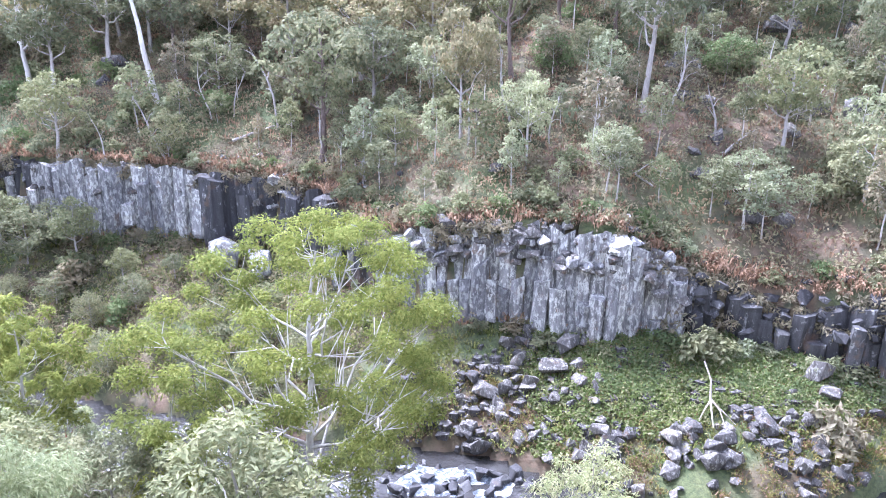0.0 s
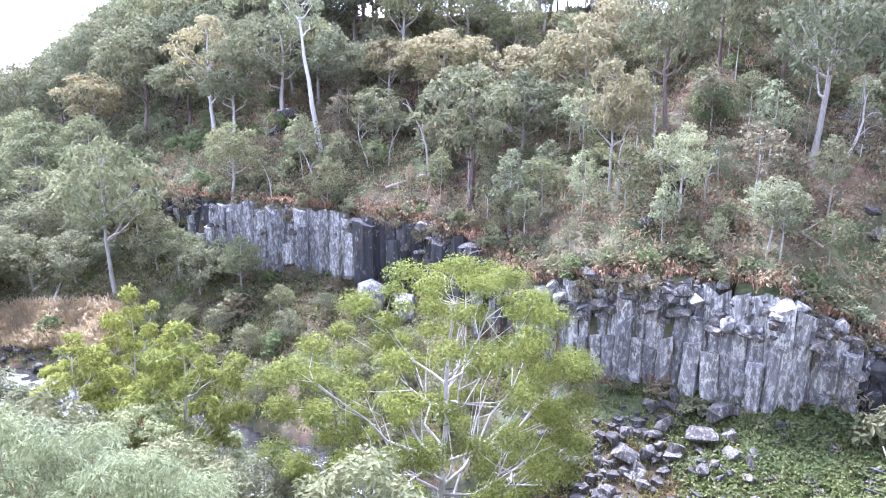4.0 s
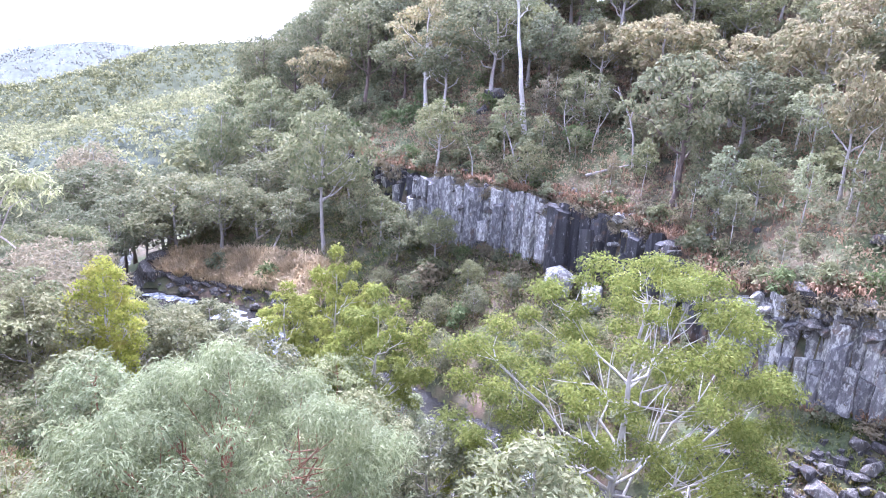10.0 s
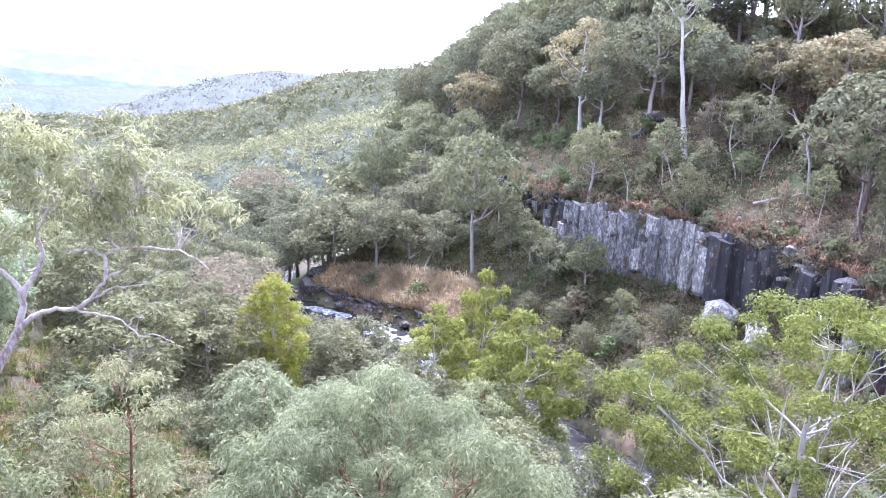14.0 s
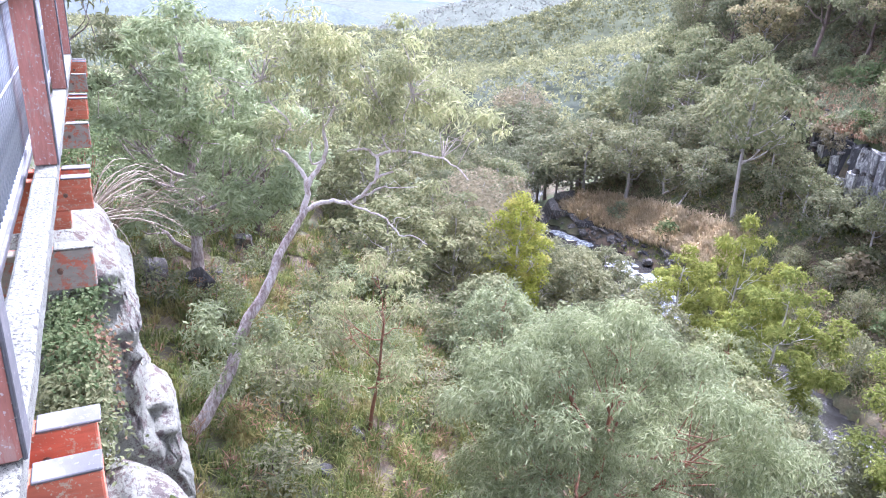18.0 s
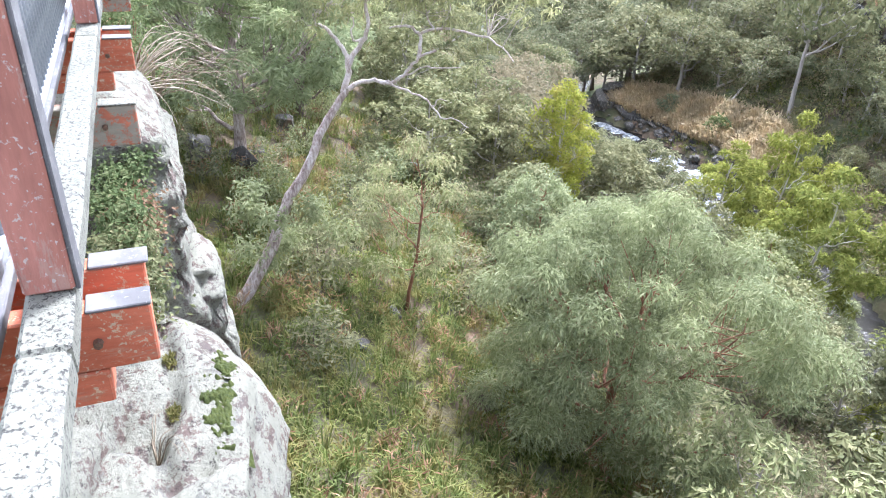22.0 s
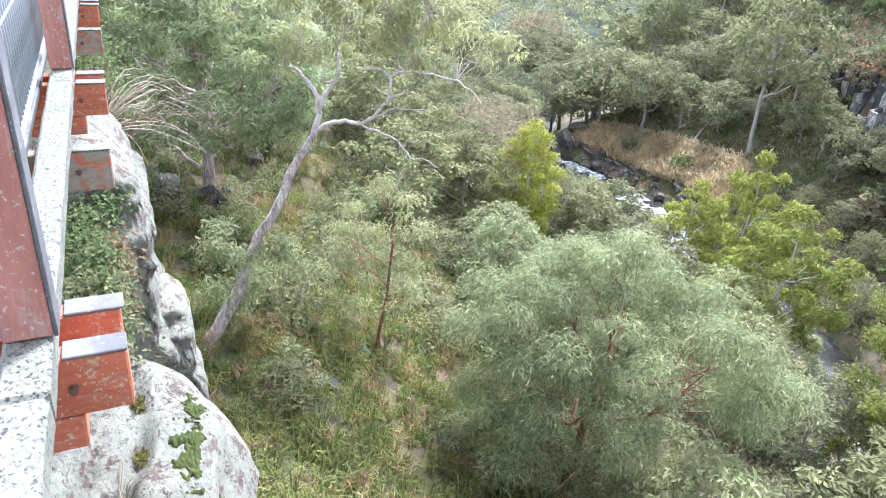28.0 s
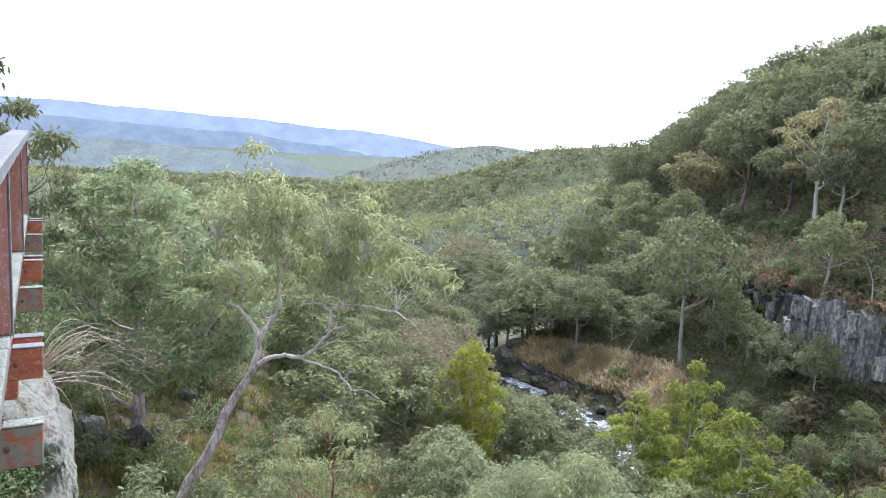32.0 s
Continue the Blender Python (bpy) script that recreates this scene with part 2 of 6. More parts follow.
M_BARK_CANE = ramp3("dry_straw_cane", (0.24, 0.185, 0.13), (0.4, 0.33, 0.25), (0.55, 0.48, 0.38), 4.0, 0.8, 0.2, 0.005)
M_BARK_LIMB = ramp3("bare_white_limb", (0.22, 0.145, 0.115), (0.46, 0.4, 0.36), (0.68, 0.64, 0.6), 8.0, 0.7, 0.2, 0.01, 5, False, 0.0, (1, 1, 0.5))
LEAVES = {
    "dark": leaf("dark_gum_leaves", (0.084, 0.112, 0.058), (0.134, 0.166, 0.089), (0.204, 0.229, 0.134), 0.28),
    "olive": leaf("olive_gum_leaves", (0.106, 0.141, 0.067), (0.166, 0.206, 0.101), (0.241, 0.271, 0.145), 0.3),
    "grey": leaf("grey_green_leaves", (0.102, 0.130, 0.066), (0.169, 0.203, 0.106), (0.256, 0.285, 0.164), 0.28),
    "pale": leaf("pale_gum_leaves", (0.145, 0.198, 0.101), (0.227, 0.285, 0.159), (0.319, 0.367, 0.227)),
    "rust": leaf("rusty_gum_leaves", (0.136, 0.166, 0.082), (0.225, 0.244, 0.129), (0.321, 0.302, 0.170), 0.35, 0.5, (0.25, 0.205, 0.115)),
    "amber": leaf("amber_gum_leaves", (0.133, 0.173, 0.087), (0.209, 0.235, 0.126), (0.281, 0.261, 0.162), 0.4, 0.5, (0.3, 0.25, 0.11)),
    "yellow": leaf("yellow_green_leaves", (0.105, 0.149, 0.032), (0.185, 0.241, 0.054), (0.291, 0.331, 0.099), 0.4),
    "lime": leaf("lime_green_leaves", (0.129, 0.184, 0.033), (0.221, 0.285, 0.050), (0.331, 0.377, 0.079), 0.45, 0.45, (0.34, 0.28, 0.1)),
    "green": leaf("green_shrub_leaves", (0.075, 0.125, 0.05), (0.125, 0.185, 0.075), (0.2, 0.255, 0.115)),
    "weep": leaf("silvery_weeping_leaves", (0.127, 0.177, 0.083), (0.226, 0.292, 0.144), (0.369, 0.435, 0.248), 0.35, 0.4),
    "near": leaf("hanging_gum_leaves", (0.138, 0.196, 0.092), (0.241, 0.305, 0.149), (0.380, 0.420, 0.241), 0.35, 0.4, (0.256, 0.207, 0.149)),
    "broad": leaf("broad_gum_leaves", (0.196, 0.262, 0.112), (0.309, 0.374, 0.178), (0.468, 0.496, 0.290), 0.35, 0.35),
    "casu": leaf("feathery_green_leaves", (0.148, 0.212, 0.105), (0.236, 0.318, 0.167), (0.340, 0.424, 0.243), 0.35),
    "brown": leaf("brownish_gum_leaves", (0.127, 0.143, 0.083), (0.204, 0.209, 0.127), (0.275, 0.264, 0.171), 0.3),
    # haze put into the leaf colour: greyer and even, for the far ridge
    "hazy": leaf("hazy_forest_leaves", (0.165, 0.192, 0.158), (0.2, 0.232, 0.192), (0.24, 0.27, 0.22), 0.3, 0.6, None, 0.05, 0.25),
    # the pale gum leaves brightened and yellowed: sunlight put into the colour
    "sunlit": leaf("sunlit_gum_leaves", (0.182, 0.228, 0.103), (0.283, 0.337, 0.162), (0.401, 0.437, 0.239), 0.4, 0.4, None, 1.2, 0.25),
    "herb": leaf("green_herb_leaves", (0.06, 0.1, 0.03), (0.11, 0.165, 0.05), (0.19, 0.25, 0.09), 0.35),
    "fern": leaf("ferny_leaves", (0.11, 0.13, 0.04), (0.18, 0.2, 0.065), (0.29, 0.29, 0.12), 0.35, 0.5, (0.22, 0.15, 0.06)),
    "seed": leaf("dry_stalks", (0.12, 0.08, 0.045), (0.2, 0.145, 0.085), (0.33, 0.26, 0.17), 0.25, 0.6),
    # lighter than the dark gums, some distance haze put into the colour
    "far": leaf("far_forest_leaves", (0.099, 0.131, 0.067), (0.183, 0.221, 0.118), (0.262, 0.298, 0.165), 0.3, 0.6, None, 0.11, 0.5),
}
M_GRASS = leaf("tussock_grass", (0.076, 0.122, 0.032), (0.135, 0.192, 0.056), (0.265, 0.295, 0.125), 0.4, 0.5, (0.225, 0.185, 0.085), 1.8, 0.4)
M_STRAW = leaf("dry_grass", (0.33, 0.31, 0.18), (0.48, 0.46, 0.28), (0.62, 0.59, 0.4), 0.35, 0.6)
M_HERB = leaf("hillside_undergrowth", (0.11, 0.09, 0.055), (0.225, 0.175, 0.11), (0.33, 0.262, 0.175), 0.25, 0.6, (0.23, 0.155, 0.11))
M_MOSS = ramp3("green_moss", (0.028, 0.042, 0.006), (0.06, 0.08, 0.013), (0.12, 0.14, 0.03), 40, 1.0, 0.9, 0.02)
M_WATER, n_, l_, p_ = tree_of("river_water")
p_.inputs["Base Color"].default_value = (0.03, 0.029, 0.027, 1)
p_.inputs["Roughness"].default_value, p_.inputs["Specular IOR Level"].default_value = 0.16, 0.5
relief(n_, l_, p_, add_noise(n_, l_, place_of(n_, True), 2.2, 5), 0.55, 0.12)
def rapids():
    m, n, l, p = tree_of("white_water")
    pos = place_of(n, True)
    streaks = add_noise(n, l, pos, 3.2, 9, 0.75)
    col = steps(n, l, streaks, [(0.46, (0.04, 0.05, 0.06)), (0.53, (0.22, 0.25, 0.28)), (0.61, (0.7, 0.73, 0.75))])
    l.new(col, p.inputs["Base Color"])
    p.inputs["Roughness"].default_value = 0.35
    relief(n, l, p, streaks, 0.9, 0.15)
    return m


M_FOAM = rapids()
M_TIMBER = painted_timber("faded_red_timber", (0.35, 0.135, 0.095), (0.42, 0.26, 0.21), (0.5, 0.46, 0.42), 0.56, 0.6, 1.8, (1.6, 1.6, 0.3), 0.64)
M_JOIST = painted_timber("orange_red_timber", (0.42, 0.1, 0.04), (0.43, 0.2, 0.13), (0.5, 0.42, 0.3), 0.545, 0.575, 1.6, (1.6, 0.3, 1.6), 0.64)
M_JOIST_OLD = painted_timber("lichened_red_timber", (0.36, 0.1, 0.045), (0.3, 0.2, 0.15), (0.27, 0.27, 0.22), 0.52, 0.475, 1.3, (1.4, 0.5, 1.4), 0.62)
M_TIMBER_GREY = painted_timber("weathered_grey_timber", (0.085, 0.084, 0.088), (0.14, 0.138, 0.142), (0.24, 0.24, 0.22), 0.5, 0.6, 1.4, (0.3, 0.5, 0.5))
M_KERB = painted_timber("lichen_covered_timber", (0.145, 0.148, 0.118), (0.08, 0.077, 0.066), (0.016, 0.015, 0.014), 0.545, 0.54, 4.6, (1, 1, 1), 0.7)
M_BAR = ramp3("dull_steel_bars", (0.22, 0.24, 0.26), (0.33, 0.35, 0.38), (0.44, 0.46, 0.48), 6, 0.5, 0.2, 0.003)
M_BAR.node_tree.nodes["Principled BSDF"].inputs["Metallic"].default_value = 0.2
M_BOLT = ramp3("rusty_bolt", (0.05, 0.035, 0.03), (0.12, 0.07, 0.045), (0.2, 0.11, 0.06), 30, 0.6, 0.4, 0.003)

# ---- the lie of the land: a gorge with a basalt cliff, a river and two banks ----
CLIFF = np.array([(60, 8, 10, 14), (38, 22, 9.5, 13.2), (22.5, 32, 9, 12.7), (17.3, 34.7, 9, 11.8), (13, 36, 9, 12.7), (9.2, 35.7, 9, 14.8),
                  (5.3, 37.3, 9, 14.7), (0.4, 38, 9, 14.4), (-3.5, 39.5, 9, 13.4), (-6.2, 42.6, 9.2, 13.8), (-8.6, 46.6, 9.2, 14.2), (-13, 49.2, 9.3, 14.6), (-16.5, 49.4, 9.8, 14.8), (-20, 50.5, 10.4, 15.0),
                  (-27, 50, 10.3, 15.4), (-33.5, 52, 12.4, 15.2), (-43, 57, 13.5, 15.4), (-53, 59.5, 11, 12), (-70, 66, 4, 5), (-95, 78, -2, -1), (-130, 105, -12, -11)], float)
RIVER = np.array([(70, -5, 5.6, 3), (36, 18, 5.5, 3), (24.5, 25.5, 5.3, 3.4), (19.5, 24.4, 5.2, 1.7), (12, 23.4, 4.9, 1.4), (6, 25.4, 4.6, 1.7), (1, 27.9, 4.2, 2.4),
                  (-8, 29.5, 3.7, 2.6), (-22, 33.5, 3.2, 3), (-32, 36.6, 2.9, 3.4), (-40, 38.4, 2.7, 3.4), (-48, 38.0, 2.4, 3.5), (-55, 37.6, 2.2, 3.2), (-60, 39.5, 1.7, 1.0), (-66, 46, 0.2, 0.7), (-76, 55, -2, 0.7), (-95, 66, -5, 1.2), (-130, 85, -12, 2)], float)


def along(line, x, y):
    """Signed distance to a line in plan (positive on its north side) and the line's other columns at the nearest place."""
    best, sign, rest = np.full(x.shape, 1e18), np.ones(x.shape), np.zeros(x.shape + (line.shape[1] - 2,))
    for a, b in zip(line[:-1], line[1:]):
        d = b[:2] - a[:2]
        u = np.clip(((x - a[0]) * d[0] + (y - a[1]) * d[1]) / (d @ d), 0, 1)
        ex, ey = x - a[0] - u * d[0], y - a[1] - u * d[1]
        far = ex * ex + ey * ey
        near = far < best
        best = np.where(near, far, best)
        sign = np.where(near, np.where(d[0] * ey - d[1] * ex < 0, 1.0, -1.0), sign)
        rest = np.where(near[..., None], a[2:] + u[..., None] * (b[2:] - a[2:]), rest)
    return sign * np.sqrt(best), rest


def lattice(ix, iy, seed):
    n = (ix.astype(np.int64) * 374761393 + iy.astype(np.int64) * 668265263 + seed * 1442695041) & 0x7FFFFFFF
    n = ((n ^ (n >> 13)) * 1274126177) & 0x7FFFFFFF
    return ((n ^ (n >> 16)) & 0xFFFF) / 65535.0


def rough(x, y, size, seed=0):
    """Smooth noise between -1 and 1 in plan, with lumps of that size."""
    x, y = np.asarray(x, float) / size, np.asarray(y, float) / size
    ix, iy = np.floor(x), np.floor(y)
    fx, fy = x - ix, y - iy
    fx, fy = fx * fx * (3 - 2 * fx), fy * fy * (3 - 2 * fy)
    a = lattice(ix, iy, seed) * (1 - fx) + lattice(ix + 1, iy, seed) * fx
    b = lattice(ix, iy + 1, seed) * (1 - fx) + lattice(ix + 1, iy + 1, seed) * fx
    return (a * (1 - fy) + b * fy) * 2 - 1


def hill(x, y, az, far, top, wide, deep):
    """A ridge seen from the lookout in a direction, at a distance."""
    a = np.radians(az)
    u, v = -x * np.sin(a) + y * np.cos(a) - far, x * np.cos(a) + y * np.sin(a)
    return top * np.exp(-(u / deep) ** 2 - (v / wide) ** 2)


def ground_height(x, y):
    x, y = np.asarray(x, float), np.asarray(y, float)
    dc, (zb, zt) = (lambda d, r: (d, (r[..., 0], r[..., 1])))(*along(CLIFF, x, y))
    dc = dc + 0.15                      # the hilltop turf comes out over the columns
    dr, (zr, w) = (lambda d, r: (d, (r[..., 0], r[..., 1])))(*along(RIVER, x, y))
    top = np.interp(-x, (30, 42, 60, 75, 92, 130, 220), (32.5, 35, 32, 24, 15, -5, -45))
    bump = 0.5 * rough(x, y, 7, 1) + 0.22 * rough(x, y, 2.3, 2) + 0.07 * rough(x, y, 0.8, 3)
    # north of the cliff: a steep hillside up to a flat crest
    lift = np.clip(dc / 16, 0, 1)
    lift = np.clip(14.5 - zt, 0, 13) * lift * lift * (3 - 2 * lift) * np.clip((100 + x) / 30, 0, 1)
    rise = zt + 0.55 * np.maximum(dc, 0) + lift
    crest = np.minimum(rise, top + 0.05 * np.maximum(rise - top, 0))
    north = np.where(rise < zt + 0.1, zt, np.maximum(crest, np.minimum(zt, top))) + bump * np.clip(dc / 3, 0, 1.6)
    # between the cliff's foot and the water
    shore = np.maximum(dr - w, 0)
    part = shore / (shore + np.maximum(-dc, 0) + 1e-6)
    bank = zr + 0.25 + (zb - zr - 0.25) * part ** np.interp(-x, (20, 36), (0.8, 1.15)) + 0.7 * bump * np.clip(shore / 2, 0, 1)
    mid = np.where(dr > 0, bank, 0)
    # the lookout's own bank
    near = np.minimum(zr + 0.2 + 0.505 * np.maximum(-dr - w, 0), np.interp(-x, (12, 24, 45, 110), (21.4, 17.5, 12, -5))) + 0.6 * bump * np.clip((-dr - w) / 3, 0, 1)
    z = np.where(dc > 0, north, np.where(dr > 0, mid, near))
    bed = zr - 0.7 + 0.2 * bump
    z = np.where((np.abs(dr) < w) & (dc < 0), bed, z)
    # the wide valley beyond
    r = np.hypot(x, y)
    valley = -95 + 14 * rough(x, y, 300, 5) + 7 * rough(x, y, 90, 6)
    for h in ((45, 430, 85, 190, 200), (30, 600, 120, 300, 300), (100, 900, 70, 300, 300), (-60, 500, 140, 500, 300), (-10, 500, 130, 500, 250), (180, 500, 130, 900, 380)):
        valley = np.maximum(valley, -95 + hill(x, y, *h) + 4 * rough(x, y, 60, 7))
    k = np.clip((r - 130) / 170, 0, 1)
    k = k * k * (3 - 2 * k)
    return z * (1 - k) + valley * k


# ---- mesh helpers ----
def mesh_from(name, verts, quads, material, smooth=False):
    """A mesh of quads from arrays."""
    verts, quads = np.asarray(verts, np.float32), np.asarray(quads, np.int32)
    me = bpy.data.meshes.new(name)
    me.vertices.add(len(verts))
    me.vertices.foreach_set("co", verts.ravel())
    k = quads.shape[1]
    me.loops.add(quads.size)
    me.loops.foreach_set("vertex_index", quads.ravel())
    me.polygons.add(len(quads))
    me.polygons.foreach_set("loop_start", np.arange(0, quads.size, k, dtype=np.int32))
    me.update(calc_edges=True)
    me.polygons.foreach_set("use_smooth", np.full(len(quads), smooth))
    me.materials.append(material)
    return me


def mesh_of(name, bm, material, smooth=False):
    me = bpy.data.meshes.new(name)
    bm.to_mesh(me)
    bm.free()
    me.materials.append(material)
    if smooth:
        me.polygons.foreach_set("use_smooth", np.full(len(me.polygons), True))
    return me


def child(name, me, parent, label=""):
    ob = new(name, me)
    ob.parent = parent
    return tagged(ob, label)


def grid_faces(rows, cols, wrap=False):
    r, c = np.meshgrid(np.arange(rows - 1), np.arange(cols if wrap else cols - 1), indexing="ij")
    c2 = (c + 1) % cols
    return np.stack([r * cols + c, r * cols + c2, (r + 1) * cols + c2, (r + 1) * cols + c], -1).reshape(-1, 4)


def box_bm(x0, x1, y0, y1, z0, z1, bevel=0.006, bm=None):
    own = bm is None
    bm = bm or bmesh.new()
    made = bmesh.ops.create_cube(bm, size=1.0)["verts"]
    for v in made:
        v.co = Vector(((x0 + x1) / 2 + v.co.x * (x1 - x0), (y0 + y1) / 2 + v.co.y * (y1 - y0), (z0 + z1) / 2 + v.co.z * (z1 - z0)))
    if bevel:
        edges = list({e for v in made for e in v.link_edges})
        bmesh.ops.bevel(bm, geom=edges, offset=bevel, segments=1, affect="EDGES")
    return bm


def height(x, y):
    return float(ground_height(np.array(float(x)), np.array(float(y))))


# ---- the ground: one sheet, fine near the lookout and coarse far off ----
def build_ground():
    az = np.radians(np.concatenate([np.arange(-62, 112, 0.6), np.arange(112, 298, 3.0)]))
    r = np.concatenate([np.arange(0.2, 4, 0.35), np.arange(4, 30, 0.4), np.arange(30, 60, 0.42), np.arange(60, 140, 1.2), 140 * 1.035 ** np.arange(0, 104, 1.0)])
    rr, aa = np.meshgrid(r, az, indexing="ij")
    x, y = -rr * np.sin(aa), rr * np.cos(aa)
    z = ground_height(x, y)
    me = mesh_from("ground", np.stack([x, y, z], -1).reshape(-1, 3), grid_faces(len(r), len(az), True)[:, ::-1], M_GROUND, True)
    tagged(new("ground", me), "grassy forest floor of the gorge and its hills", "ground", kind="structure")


build_ground()


def line_points(line, step):
    """Places every step metres along a line in plan, with its other columns and its heading."""
    out = []
    for a, b in zip(line[:-1], line[1:]):
        n = max(1, int(np.hypot(*(b - a)[:2]) / step))
        for k in range(n):
            out.append((*(a + (b - a) * k / n), math.atan2(b[1] - a[1], b[0] - a[0])))
    return out


def build_river():
    pts = line_points(RIVER, 0.5)
    verts = []
    for x, y, z, w, head in pts:
        nx, ny = -math.sin(head), math.cos(head)
        for k in np.linspace(-1.15, 1.15, 13):
            px, py = x + nx * w * k, y + ny * w * k
            verts.append((px, py, z + 0.10 * float(rough(px, py, 1.3, 21)) + 0.06 * float(rough(px, py, 0.5, 22))))
    me = mesh_from("river", verts, grid_faces(len(pts), 13), M_WATER, True)
    tagged(new("river", me), "dark river water running over rocks", "river", kind="structure")
    for x0, x1, lo, hi in ((-3.2, 3.6, -0.6, 0.6), (-53.5, -47, -1.0, -0.3), (-44, -38, -1.0, 0.1), (-39, -33, -0.7, 0.6), (-35, -29, -0.5, 0.7), (-14, -7, -0.6, 0.5)):
        run = [p for p in line_points(RIVER, 0.25) if x0 < p[0] < x1]
        verts = []
        for x, y, z, w, head in run:
            nx, ny = -math.sin(head), math.cos(head)
            for k in np.linspace(lo, hi, 17):
                px, py = x + nx * w * k, y + ny * w * k
                edge = min(1.0, 6 * min(k - lo, hi - k)) * min(1.0, (x - x0) * 1.5, (x1 - x) * 1.5)
                up = 0.09 * float(rough(px, py, 0.9, 24)) + 0.07 * float(rough(px, py, 0.4, 25)) + 0.06
                verts.append((px, py, z + up * edge - 0.25 * (1 - edge)))
        tagged(new("white_water", mesh_from("white_water", verts, grid_faces(len(run), 17), M_FOAM, True)), "white water breaking over rocks in the river", "water", kind="structure")


build_river()


# ---- rocks ----
def rock_mesh(name, rng, material, sharp=0.7, points=13):
    """An angular boulder about one metre across, its foot at z = 0."""
    bm = bmesh.new()
    for _ in range(points):
        v = Vector(rng.normal(size=3))
        v = v.normalized() * (0.5 if rng.random() < sharp else 0.4)
        bm.verts.new((max(-0.42, min(0.42, v.x)), max(-0.42, min(0.42, v.y)), max(-0.4, min(0.4, v.z)) + 0.36))
    hull = bmesh.ops.convex_hull(bm, input=bm.verts)
    bmesh.ops.delete(bm, geom=[g for g in hull["geom_interior"] if isinstance(g, bmesh.types.BMVert)], context="VERTS")
    bmesh.ops.bevel(bm, geom=list(bm.edges), offset=0.016, segments=1, affect="EDGES")
    bmesh.ops.triangulate(bm, faces=bm.faces)
    return mesh_of(name, bm, material)


ROCKS = [rock_mesh("boulder", np.random.default_rng(40 + k), M_BOULDER) for k in range(9)]


def boulder(x, y, size, rng, me=None, label="grey lichen-crusted basalt boulder lying below the cliff", group="boulders", sink=0.12, name="boulder", z=None):
    ob = new(name, me or ROCKS[rng.integers(len(ROCKS))])
    sx, sy, sz = size * rng.uniform(0.8, 1.3), size * rng.uniform(0.7, 1.1), size * rng.uniform(0.7, 1.15)
    z = height(x, y) if z is None else z
    ob.matrix_world = pose(x, y, z - sink * sz, rng.uniform(-14, 14), rng.uniform(-14, 14), rng.uniform(0, 360)) @ Matrix.Diagonal((sx, sy, sz, 1))
    return tagged(ob, label, "rock", group)


def column_mesh(name, rng, material):
    """One basalt column, a metre high and about a metre thick, cracked across and uneven; scaled where it stands."""
    levels = np.concatenate([[0.0], np.sort(rng.uniform(0.08, 0.95, 5)), [1.0]])
    turn = rng.uniform(0, 1)
    radii = rng.uniform(0.4, 0.6, 6)
    verts = []
    for k, lv in enumerate(levels):
        ox, oy, s = rng.normal(0, 0.018), rng.normal(0, 0.018), rng.uniform(0.94, 1.04)
        if k == 0:
            s *= rng.uniform(0.75, 1.0)
        tilt = rng.uniform(-0.12, 0.12, 2) if k == len(levels) - 1 else (0, 0)
        for j in range(6):
            q = (j + turn) * math.pi / 3
            x, y = math.cos(q) * radii[j] * s + ox, math.sin(q) * radii[j] * s + oy
            verts.append((x, y, lv + tilt[0] * x + tilt[1] * y))
    quads = grid_faces(len(levels), 6, True).tolist()
    n = len(verts)
    top = [n - 6 + j for j in range(6)]
    quads += [[top[0], top[1], top[2], top[3]], [top[0], top[3], top[4], top[5]]]
    return mesh_from(name, verts, quads, material)


